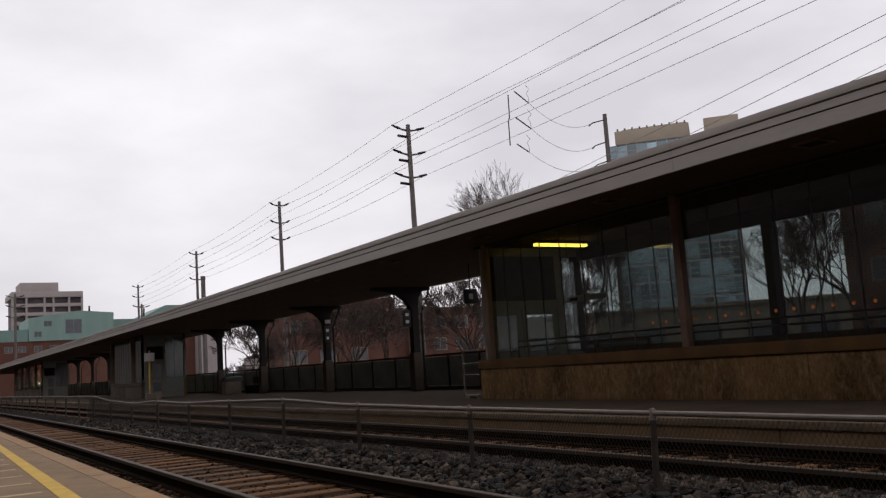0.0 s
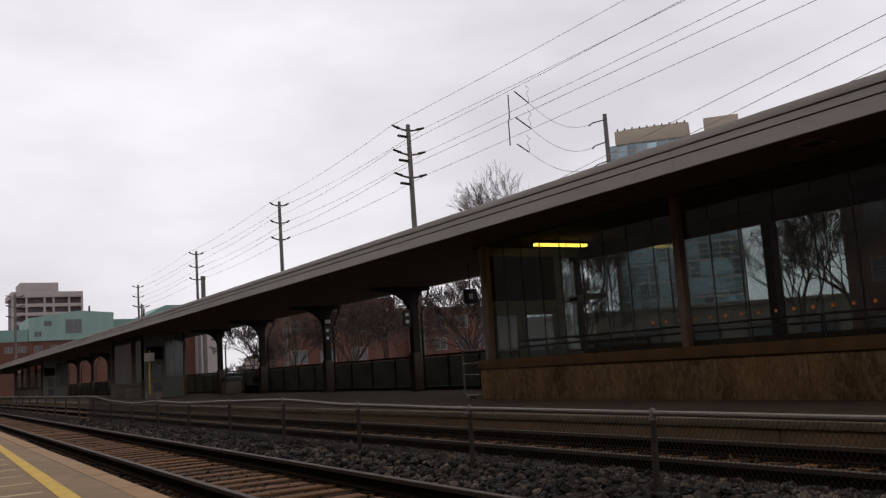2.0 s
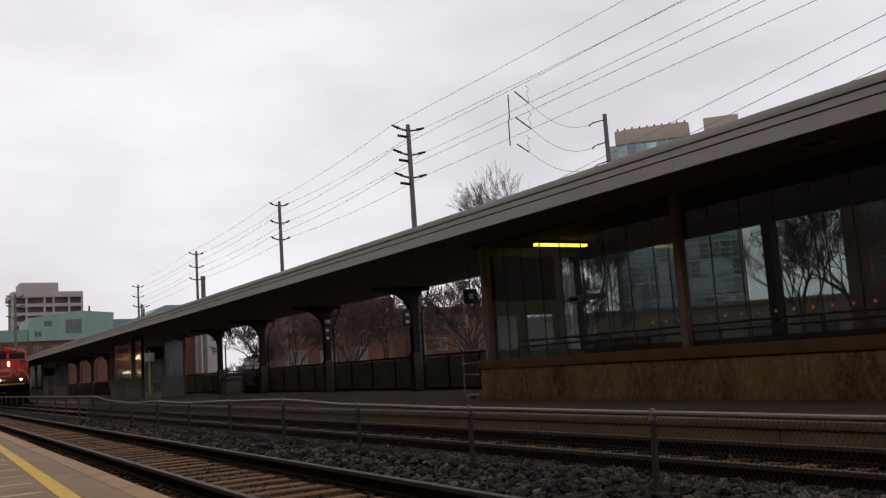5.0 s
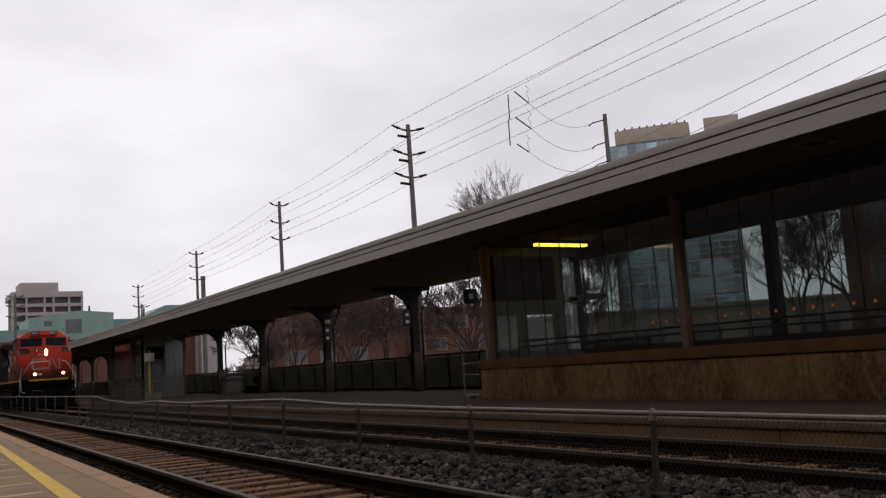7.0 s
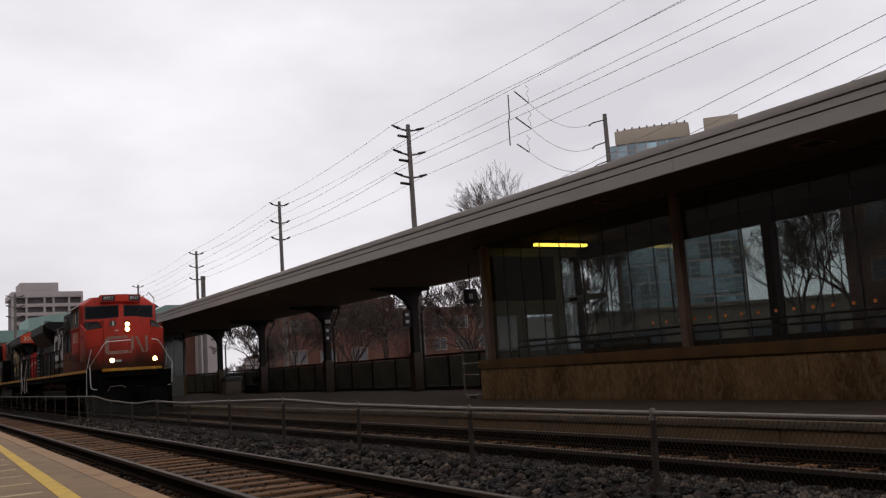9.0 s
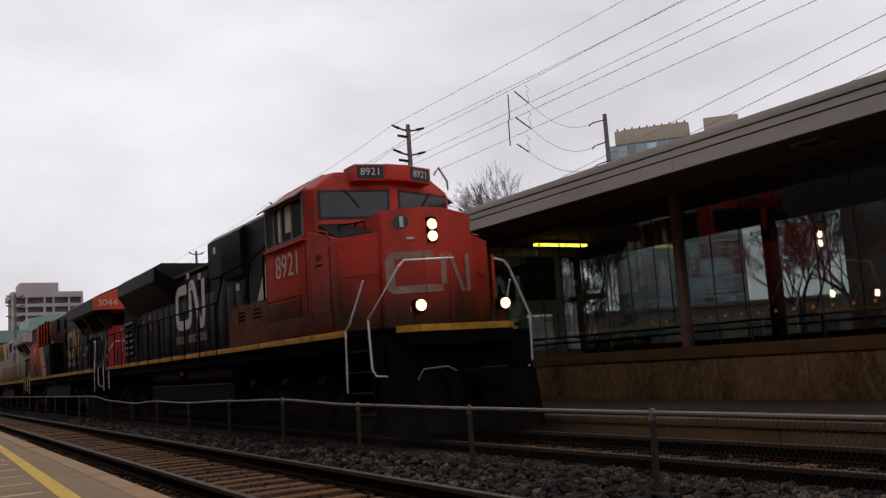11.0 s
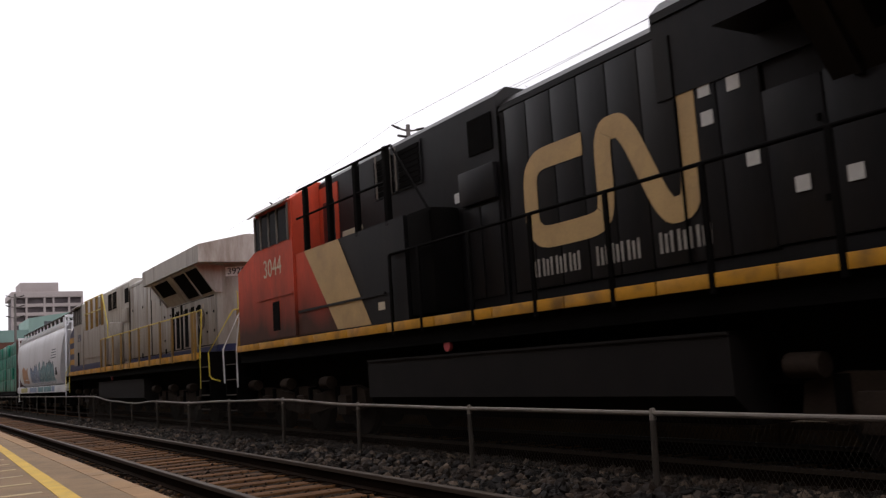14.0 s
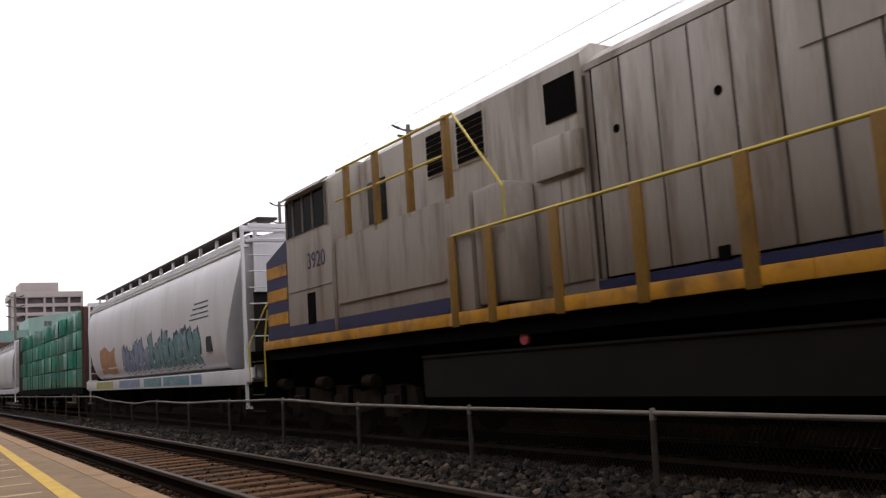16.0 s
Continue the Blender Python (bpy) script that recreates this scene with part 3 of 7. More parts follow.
        part("pane", B((13.32, 13.83, ye + 0.02, ye + 0.03, 1.3, 2.2), (13.32, 13.83, ye + 0.02, ye + 0.03, 0.45, 1.1)), M_WINDOW, d)
        for xa in (14.09, 14.65):
            part("pane", B((xa, xa + 0.54, ye + 0.02, ye + 0.03, 1.3, 3.75)), M_CLOUDED, e, "clouded pane")
    for ye in () if closed else (y1 - 0.06,):
        e = part("end_frame", B((xs + 0.2, xs + 0.42, ye, ye + 0.06, PLAT_Z, top - 0.01), (15.2, 15.42, ye, ye + 0.06, PLAT_Z, top - 0.01), (xs + 0.42, 15.2, ye, ye + 0.06, 2.398, 2.62),
                 (xs + 0.42, 15.2, ye, ye + 0.06, 3.8, top - 0.01), (15.42, 16.0, ye, ye + 0.06, PLAT_Z, 1.2), (15.42, 16.0, ye, ye + 0.06, 3.8, top - 0.01)), M_ALU, s, "grey painted door surround")
        part("board", B((xs + 0.45, 15.18, ye + 0.01, ye + 0.05, 2.618, 3.802)), M_SCREEN, e, "dark blank panel over the doors")
        for xa, xc in ((xs + 0.44, 13.98), (14.02, 15.18)):
            d = part("door", B((xa, xa + 0.14, ye + 0.01, ye + 0.05, PLAT_Z + 0.02, 2.4), (xc - 0.14, xc, ye + 0.01, ye + 0.05, PLAT_Z + 0.02, 2.4), (xa + 0.14, xc - 0.14, ye + 0.01, ye + 0.05, 2.24, 2.4),
                     (xa + 0.14, xc - 0.14, ye + 0.01, ye + 0.05, PLAT_Z + 0.02, 1.3)), M_ALU, e, "grey framed glass door")
            o = part("pane", B((xa + 0.14, xc - 0.14, ye + 0.027, ye + 0.033, 1.3, 2.24)), M_GLASS, d)
            o.visible_shadow = False
        o = part("pane", B((15.42, 16.0, ye + 0.027, ye + 0.033, 1.2, 3.8)), M_GLASS, s)
        o.visible_shadow = False
    part("rail_bar", tube([(13.2, y0 + 0.4, 1.53), (13.2, y1 - 0.9, 1.53)], 0.022), M_GALVPOST, s, "inner grab rail")
    part("rail_bar", tube([(13.2, y0 + 0.4, 1.4), (13.2, y1 - 0.9, 1.4)], 0.022), M_GALVPOST, s)
    y = y1 - 0.9
    while y > y0:
        part("rail_post", tube([(13.2, y, PLAT_Z), (13.2, y, 1.53)], 0.022), M_GALVPOST, s)
        y -= 2.9
    return s


near_shelter = shelter(-8.0, 19.2, "glazed waiting shelter with brown concrete parapet and steel posts")
decal = mesh_of(disc((0, 0, 0), 0.032, 0.002, "x", 12), "decal", M_ORANGE)
for k in range(26):
    part("decal", decal, None, near_shelter, "round orange safety decal on the glass", at=pose(12.666, 13.0 - 0.365 * k, 1.64))
shelter(57.0, 66.5, "distant glazed waiting shelter with grey end wall", True)
shelter(103.3, 128.0, "far glazed waiting shelter under the canopy", True)

tube_light = thing("fluorescent_light", pose(14.37, 17.76, 3.9), "lit yellow fluorescent batten hanging inside the shelter", "light")
part("housing", B((-0.86, 0.86, -0.09, 0.09, 0.045, 0.11), bevel=0.01), M_DARKSTEEL, tube_light)
part("tube", B((-0.83, 0.83, -0.075, 0.075, -0.03, 0.042), bevel=0.025), M_TUBE, tube_light, "glowing amber diffuser")
for sx in (-0.6, 0.6):
    part("hanger", B((sx - 0.01, sx + 0.01, -0.01, 0.01, 0.11, 0.126)), M_DARKSTEEL, tube_light)

hang = thing("hanging_sign", pose(14.0, 16.5, 2.45), "pale narrow hanging sign with dark lettering bars", "sign")
part("panel", B((-0.02, 0.02, -0.72, 0.72, -0.07, 0.07), bevel=0.005), M_PALEPANEL, hang)
for sy in (-0.6, 0.6):
    part("rod", tube([(0, sy, 0.07), (0, sy, SOFFIT - 2.45)], 0.008, n=5), M_DARKSTEEL, hang)
part("lettering_bar", B((-0.024, -0.0205, 0.3, 0.62, -0.035, 0.035)), M_SIGNBLACK, hang)

gate = thing("tubular_rail", pose(13.0, 20.15, PLAT_Z), "pale tubular steel barrier at the end of the parapet", "barrier")
part("frame", tube([(-0.2, -0.6, 0.09), (-0.2, 0.06, 0.09), (-0.2, 0.16, 0.17), (-0.2, 0.16, 1.17), (-0.2, 0.06, 1.25), (-0.2, -0.6, 1.25)], 0.028), M_GALV, gate)
for z in (0.62, 0.92):
    part("mid_bar", tube([(-0.2, 0.16, z), (-0.2, -0.6, z)], 0.02), M_GALV, gate)
part("base_plate", B((-0.3, -0.1, -0.2, 0.0, 0, 0.08)), M_GALV, gate)

# ---------- fence at the back of the far platform ----------
backf = thing("panel_fence", pose(17.35, 0, PLAT_Z), "dark green-grey panel fence behind the platform", "fence")
panel_mesh = mesh_of(B((-0.02, 0.02, 0.06, 2.04, 0.12, 1.22), bevel=0.01), "panel", M_FENCEPANEL)
y = 18.0
while y < 150:
    part("panel", panel_mesh, None, backf, at=pose(0, y, 0))
    part("post", B((-0.04, 0.04, y - 0.04, y + 0.04, 0, 1.3)), M_DARKSTEEL, backf)
    y += 2.1
part("top_rail", B((-0.035, 0.035, 18, 150, 1.24, 1.32)), M_DARKSTEEL, backf)
part("bottom_rail", B((-0.03, 0.03, 18, 150, 0.06, 0.115)), M_DARKSTEEL, backf)
part("plinth", B((-0.06, 0.06, 18, 150, 0, 0.058)), M_PEDESTAL, backf)

# ---------- things on the far platform ----------
def sign_box(x, y, z, w, h, label, marks):
    """A black sign with pale bars for its writing, facing down the platform."""
    s = thing("platform_sign", pose(x, y, z), label, "sign", "column signs")
    part("panel", B((-w / 2, w / 2, -0.03, 0.03, -h / 2, h / 2), bevel=0.01), M_SIGNBLACK, s)
    for mx, mz, mw, mh in marks:
        part("mark", B((mx - mw / 2, mx + mw / 2, -0.034, -0.031, mz - mh / 2, mz + mh / 2)), M_WHITE, s, "pale symbol bar")
    part("bracket", B((-0.03, 0.03, 0.03, 0.12, -0.05, 0.05)), M_DARKSTEEL, s)
    return s


sign_box(16.42, 37.33, 2.75, 0.28, 0.72, "black platform sign with two pale symbols", [(0, 0.16, 0.13, 0.13), (0, -0.18, 0.12, 0.12)])
sign_box(16.1, 29.25, 2.85, 0.3, 0.62, "black platform sign with two pale symbols", [(0, 0.14, 0.14, 0.1), (0, -0.12, 0.14, 0.12)])
hung = sign_box(14.6, 22.5, 3.05, 0.46, 0.44, "black square platform sign with a pale symbol", [(0, 0, 0.14, 0.16)])
part("rod", B((-0.015, 0.015, -0.015, 0.015, 0.21, SOFFIT - 3.05)), M_DARKSTEEL, hung)
sign_box(16.45, 37.33, 3.3, 0.3, 0.22, "small pale notice on a dark column", [(0, 0, 0.26, 0.16)])

bin_ = thing("storage_box", pose(16.0, 50.0, PLAT_Z), "white plastic storage box with a dark green lid", "box")
part("body", B((-0.45, 0.45, -0.4, 0.4, 0, 0.72), bevel=0.05), M_CONCRETE, bin_)
part("lid", across([(-0.45, 0.72), (0.45, 0.72), (0.42, 0.8), (-0.3, 0.98), (-0.42, 0.95)], -0.5, 0.5), M_SIGNBLACK, bin_, "dark green sloping lid")

bench = thing("bench", pose(16.6, 47.8, PLAT_Z), "dark platform bench with a slatted back", "bench")
for i in range(4):
    part("seat_slat", B((-0.3 + 0.12 * i, -0.2 + 0.12 * i, -0.9, 0.9, 0.42, 0.45)), M_DARKSTEEL, bench)
for i in range(3):
    part("back_slat", B((0.2, 0.23, -0.9, 0.9, 0.55 + 0.12 * i, 0.64 + 0.12 * i)), M_DARKSTEEL, bench)
for yy in (-0.75, 0.75):
    part("leg", B((-0.28, 0.24, yy - 0.03, yy + 0.03, 0, 0.42), (0.23, 0.26, yy - 0.03, yy + 0.03, 0.42, 0.9)), M_DARKSTEEL, bench)

post = thing("sign_post", pose(12.1, 52.6, PLAT_Z), "thin yellow sign post with pale plate on concrete blocks", "sign")
part("pole", tube([(0, 0, 0.2), (0, 0, 2.75)], 0.05), M_YELLOWLINE, post)
part("plate", B((-0.28, 0.28, -0.05, -0.02, 2.15, 2.62), bevel=0.01), M_WHITE, post)
part("base", B((-0.2, 0.2, -0.25, 0.25, 0, 0.35), bevel=0.05), M_CONCRETE, post)
part("base", across([(-0.2, 0), (0.2, 0), (0.12, 0.42), (-0.12, 0.42)], 0.3, 0.6), M_CONCRETE, post)

# ---------- utility poles and wires ----------
def pole(x, y, top, levels, name_label, base=-0.6, reach=1.3):
    p = thing("utility_pole", pose(x, y, 0), name_label, "pole", "utility poles")
    part("shaft", tube([(0.1, 0, base), (0, 0, top)], 0.24, n=12, r1=0.15), M_WOODPOLE, p)
    for z, drop in levels:
        for d in (1, -1):
            arm = part("arm", tube([(0.12 * d, 0, z - 0.28), (0.5 * d, 0, z - 0.22), (reach * d, 0, z)], 0.085, n=6, r1=0.05), M_WOODPOLE, p)
            part("insulator", tube([(0.7 * d, 0, z - 0.16), (reach * d, 0, z + 0.02)], 0.1, n=8, r1=0.07), M_DARKSTEEL, arm)
        if drop:
            part("insulator", tube([(-0.85, 0, z - 0.7), (-0.15, 0, z - 0.74)], 0.1, n=8), M_DARKSTEEL, p)
    return p


LEVELS = [(17.85, True), (16.1, True), (14.45, True)]
POLES = [(30.63, 53.8), (31.95, 82.8), (33.6, 118.1), (35.2, 160.0)]
for i, (x, y) in enumerate(POLES):
    pole(x, y, 18.0, LEVELS if i == 0 else [(z, False) for z, d in LEVELS], "tall weathered wooden power pole with three pairs of insulator arms", reach=1.3 if i == 0 else 1.0)
pole(43.0, 47.0, 18.0, [], "wooden tap pole with cable ends behind the canopy")
pole(14.8, 150, 15.8, [(15.5, False), (14.0, False), (12.4, False)], "distant power pole with arms")
pole(33.5, 150, 13.8, [(13.5, False)], "short distant power pole")
stack = thing("vent_stack", pose(23.3, 80, 0), "dark grey metal vent stack", "stack")
part("pipe", tube([(0, 0, -0.6), (0, 0, 10.25)], 0.2, n=12), M_WOODPOLE, stack)
part("collar", tube([(0, 0, 10.0), (0, 0, 10.28)], 0.23, n=12), M_WOODPOLE, stack)


def wire_line(pts, sag, r=0.02):
    out = []
    for a, b in zip(pts, pts[1:]):
        a, b = Vector(a), Vector(b)
        for i in range(12):
            k = i / 12
            out.append(a.lerp(b, k) - Vector((0, 0, sag * 4 * k * (1 - k))))
    out.append(Vector(pts[-1]))
    return tube(out, r, n=4)


lines = thing("power_lines", pose(0, 0, 0), "grey overhead power lines strung between the poles", "wires")
# each wire: side, height at the first pole, and where it passes on toward the next one
for side, level, (nx, ny, nz) in ((-1, 0, (28.0, 28.61, 16.92)), (1, 0, (30.7, 27.25, 16.9)), (-1, 1, (28.0, 25.2, 15.58)), (1, 1, (30.7, 24.47, 15.72)), (-1, 2, (28.0, 21.16, 13.98)), (1, 2, (30.7, 20.88, 14.3))):
    z = LEVELS[level][0]
    a = Vector((POLES[0][0] + 1.3 * side, POLES[0][1], z))
    n = Vector((nx, ny, nz))
    far_end = n + (n - a) * 0.9 + Vector((0, 0, 0.9))
    chain = [Vector((x + side * (1.0 if i else 1.3), y, z)) for i, (x, y) in reversed(list(enumerate(POLES)))]
    part("wire", wire_line(chain, 0.3, 0.014), M_CABLE, lines)
    part("wire", wire_line([a, n, far_end], 0.06, 0.013), M_CABLE, lines)
for (ax, ay, az), n in (((30.52, 53.8, 8.98), (29.3, 17.34, 12.16)), ((30.52, 53.8, 7.71), (29.3, 17.45, 11.38)), ((30.63, 53.8, 6.13), (29.3, 17.58, 10.42))):
    a, n = Vector((ax, ay, az)), Vector(n)
    part("wire", wire_line([a, n, n + (n - a) * 0.6], 0.05, 0.013), M_CABLE, lines)
# taps with hanging insulators
for a, e, b in (((31.0, 41.46, 16.79), (32.0, 41.44, 16.15), (41.8, 47.0, 17.25)), ((29.0, 38.87, 14.32), (30.0, 38.83, 13.74), (41.9, 47.0, 15.62)), ((31.0, 41.6, 13.62), (32.0, 41.76, 13.22), (41.9, 47.0, 14.23))):
    a, e, b = Vector(a), Vector(e), Vector(b)
    part("tap_wire", wire_line([e, b], 0.8, 0.014), M_CABLE, lines)
    part("insulator", tube([a, e], 0.035, n=6), M_DARKSTEEL, lines)
    part("insulator", tube([b.lerp(e, 0.07) - Vector((0, 0, 0.3)), b, (43.0, 47.0, b.z + 0.35)], 0.045, n=6), M_DARKSTEEL, lines)
    c = a.lerp(e, 0.85) + Vector((0, 0, 1.0))
    part("jumper", tube([c, c + Vector((0.25, 0, -0.25)), c + Vector((0.0, 0, -0.5)), c + Vector((0.15, 0, -0.75)), e], 0.016, n=4), M_CABLE, lines)
part("spacer", tube([(31.0, 42.11, 16.77), (31.05, 42.2, 15.4), (30.95, 42.2, 15.2), (31.0, 42.27, 13.69)], 0.034, n=6), M_DARKSTEEL, lines)


# ---------- bare trees ----------
def bare_tree(x, y, base, height, spread, seed, label, depth=6):
    r = random.Random(seed)
    bm_trunk, bm_crown = bmesh.new(), bmesh.new()

    def grow(p, d, length, rad, level):
        q1 = p + d * length * 0.5 + Vector((r.uniform(-1, 1), r.uniform(-1, 1), r.uniform(-0.5, 0.5))) * length * 0.1
        q2 = p + d * length
        tube([p, q1, q2], max(rad, 0.012), bm_trunk if level < 2 else bm_crown, 6 if level < 2 else 3, max(rad * 0.7, 0.01))
        if level >= depth:
            return
        for k in range(4 if level == 0 else 3):
            a = r.uniform(0, 6.28)
            tilt = r.uniform(0.2, 0.85) * spread
            side = d.orthogonal().normalized()
            side.rotate(Matrix.Rotation(a, 3, d))
            nd = (d * cos(tilt) + side * sin(tilt) + Vector((0, 0, 0.1))).normalized()
            grow(p.lerp(q2, r.uniform(0.55, 1.0)) if k else q2, nd, length * r.uniform(0.6, 0.88), rad * r.uniform(0.5, 0.68), level + 1)

    grow(Vector((0, 0, 0)), Vector((0.03, 0.02, 1)).normalized(), height * 0.25, height * 0.012, 0)
    t = thing("bare_tree", pose(x, y, base), label, "tree", "bare trees")
    part("trunk", bm_trunk, M_BARK, t)
    part("crown", bm_crown, M_BARK, t, "leafless twigs", kind="stuff")
    return t


bare_tree(39.0, 57.0, -0.6, 17.9, 0.7, 4, "tall leafless tree rising behind the canopy", 7)
bare_tree(26.0, 31.0, -0.6, 8.0, 0.85, 5, "leafless tree seen through the shelter glass", 7)
bare_tree(29.0, 36.0, -0.6, 9.0, 0.85, 6, "leafless tree seen through the shelter glass", 7)
bare_tree(40.5, 30.5, -0.6, 12.0, 0.95, 8, "spreading leafless tree behind the shelter", 6)
bare_tree(36.0, 24.0, -0.6, 11.0, 0.95, 15, "leafless tree behind the shelter", 7)
bare_tree(31.8, 49.5, -0.6, 8.5, 0.85, 11, "leafless tree in front of the brick building", 6)
bare_tree(28.5, 60.0, -0.6, 8.0, 0.85, 21, "small leafless tree before a brick wall", 6)
bare_tree(23.0, 58.0, -0.6, 7.6, 0.85, 22, "small leafless tree behind the platform fence", 6)
bare_tree(26.5, 72.0, -0.6, 7.5, 0.9, 23, "small leafless tree behind the platform fence", 6)
bare_tree(30.0, 66.0, -0.6, 8.0, 0.9, 24, "small leafless tree before a brick wall", 6)

for x, y, h, seed in ((27.1, 42.0, 9.5, 41), (24.5, 52.0, 7.8, 42), (21.5, 62.0, 7.2, 43), (28.0, 54.0, 8.4, 44)):
    bare_tree(x, y, -0.6, h, 0.9, seed, "twiggy leafless tree behind the platform fence", 7)
for x, y, h, seed in ((62.5, 200.0, 5.6, 31), (66.0, 202.0, 6.4, 32), (69.5, 205.0, 5.4, 33), (30.2, 47.0, 9.0, 34), (34.0, 62.0, 8.0, 35)):
    bare_tree(x, y, -0.6, h, 0.95, seed, "bushy leafless tree beyond the platform fence", 6)

# ---------- buildings ----------
def windows_on(parent, xs, zs, y, w, h, frame_mat, name="window"):
    for z in zs:
        for x in xs:
            f = part(name, B((x - w / 2, x + w / 2, y - 0.06, y + 0.02, z - h / 2, z - h / 2 + 0.1), (x - w / 2, x + w / 2, y - 0.06, y + 0.02, z + h / 2 - 0.1, z + h / 2),
                     (x - w / 2, x - w / 2 + 0.1, y - 0.06, y + 0.02, z - h / 2 + 0.1, z + h / 2 - 0.1), (x + w / 2 - 0.1, x + w / 2, y - 0.06, y + 0.02, z - h / 2 + 0.1, z + h / 2 - 0.1),
                     (x - 0.04, x + 0.04, y - 0.06, y + 0.02, z - h / 2 + 0.1, z + h / 2 - 0.1)), frame_mat, parent)
            part("pane", B((x - w / 2 + 0.1, x + w / 2 - 0.1, y - 0.02, y + 0.01, z - h / 2 + 0.1, z + h / 2 - 0.1)), M_WINDOW, f)


brick = thing("brick_building", pose(0, 85, 0), "red-brown brick low-rise building with grey windows", "building")
part("wall", B((32.5, 56.0, 0, 5, -0.6, 7.0)), M_BRICK, brick)
part("parapet", B((32.3, 56.2, -0.15, 5.2, 7.0, 7.25)), M_CONCRETE, brick)
part("penthouse", B((39, 46.2, 1.5, 4.5, 7.25, 8.5)), M_BRICK, brick)
part("wing", B((46.4, 61.9, -0.8, 0, -0.6, 7.1)), M_BRICK, brick, "lighter brick bay")
windows_on(brick, (34.2, 37.4, 41.0), (2.6, 5.6), 0.0, 1.8, 1.4, M_CONCRETE)
windows_on(brick, (47.6, 50.3, 53.2, 56.2, 59.4), (3.2, 5.5), -0.8, 1.7, 1.4, M_CONCRETE)
brick2 = thing("brick_building", pose(0, 130, 0), "narrow red brick block beside a pale stair tower", "building")
part("wall", B((26.5, 39.0, 0, 10, -0.6, 8.5)), M_BRICK, brick2)
part("stair_tower", B((36.4, 39.4, -2.0, 0, -0.6, 9.3)), M_TOWERWALL, brick2, "pale concrete stair tower")
part("roof_slab", B((26.3, 39.2, -0.2, 10, 8.5, 8.75)), M_CONCRETE, brick2)
windows_on(brick2, (29, 31.5, 34), (2.6, 5.6), 0.0, 1.4, 1.3, M_CONCRETE)
house = thing("house", pose(100.5, 300, 0), "small pale distant house with dark roof", "house")
part("wall", B((0, 7.5, 0, 8, -0.6, 4.6), (2.4, 6.6, 0.5, 7, 4.6, 6.8)), M_TOWERWALL, house)
part("roof", along_y([(2.0, 6.8), (7.0, 6.8), (4.5, 7.9)], 0.2, 7.4), M_DARKSTEEL, house)
part("porch_roof", B((-0.3, 7.8, -0.4, 0.0, 4.3, 4.6)), M_DARKSTEEL, house)
windows_on(house, (1.6, 4.5), (2.2,), 0.0, 1.3, 1.4, M_WHITE)
windows_on(house, (3.5, 5.4), (5.7,), 0.5, 1.1, 1.2, M_WHITE)

tower = thing("apartment_tower", pose(0, 330, 0), "pale concrete apartment tower with dark recessed balconies", "building")
part("core", B((32.5, 53.4, 1.6, 22, -0.6, 33.2)), M_TOWERDARK, tower, "dark recessed facade")
part("crown", B((31.5, 54.0, 0, 22, 32.0, 34.0), bevel=0.15), M_TOWERWALL, tower)
part("penthouse", B((34.3, 46.4, 2, 16, 34.0, 37.3), bevel=0.2), M_TOWERWALL, tower)
for k in range(11):
    z = 32.0 - 3.0 * (k + 1)
    part("slab", B((31.6, 53.9, 0.2, 1.6, z - 0.2, z + 0.12)), M_TOWERWALL, tower)
    for a, b in ((32.0, 35.8), (36.4, 41.4), (42.0, 44.2), (44.8, 49.2), (49.8, 53.6)):
        part("balcony", B((a, b, 0.1, 0.25, z + 0.12, z + 0.95)), M_TOWERWALL, tower)
for x in (31.5, 35.8, 41.4, 44.2, 49.2, 53.4):
    part("fin", B((x, x + 0.6, 0, 1.6, -0.6, 32.0)), M_TOWERWALL, tower)

green = thing("green_building", pose(0, 200, 0), "pale green clad building on a red brick base", "building")
part("base", B((14, 40, 0.3, 20, -0.6, 10.9)), M_BRICK, green, "red brick base")
part("upper_wall", upright([(22.2, 0), (38.8, 0), (38.8, 18), (22.2, 18)], 10.9, 15.6), M_COPPER, green)
part("roof", along_y([(22.2, 15.6), (38.8, 15.6), (38.8, 16.4), (31.9, 16.95)], 0, 18), M_COPPER, green)
part("low_wing", B((10, 22.1, 0.2, 18, 10.9, 13.3)), M_COPPERROOF, green)
part("side_wing", B((38.9, 60, 3, 20, -0.6, 15.1)), M_COPPERROOF, green)
part("wing_roof", along_y([(45, 15.1), (62, 15.1), (60, 17.9), (50.5, 17.9)], 3, 20), M_COPPERROOF, green)
windows_on(green, (25.85,), (14.4,), 0.0, 1.6, 1.2, M_COPPERROOF)
windows_on(green, (30.8,), (13.7,), 0.0, 3.3, 3.0, M_COPPERROOF)
windows_on(green, (23.95,), (12.3,), 0.0, 1.5, 1.2, M_COPPERROOF)
for x, h in ((32.8, 1.2), (34.6, 1.3), (46.0, 0.5)):
    part("vent", tube([(x, 4, 15.2), (x, 4, 16.9 + h)], 0.18, n=8), M_DARKSTEEL, green)
windows_on(green, (16, 18.5, 21, 24, 27), (9.3,), 0.28, 1.5, 1.3, M_CONCRETE)

glass_tower = thing("glass_tower", pose(104.0, 114.0, 0, 0, 0, -48.4), "blue glass and tan panel office tower", "building")
part("core", B((0, 20.4, 0.3, 9, -0.6, 36.2)), M_BLUEGLASS, glass_tower)
part("top_band", B((1.6, 14.0, 0, 8, 36.2, 38.6), (2.8, 13.6, 1, 7, 38.6, 39.0), bevel=0.1), M_TANSTONE, glass_tower, "tan stone top storey")
part("plant_room", B((16.4, 22.0, 0, 8, 35.0, 38.9), bevel=0.1), M_TANSTONE, glass_tower, "tan plant room")
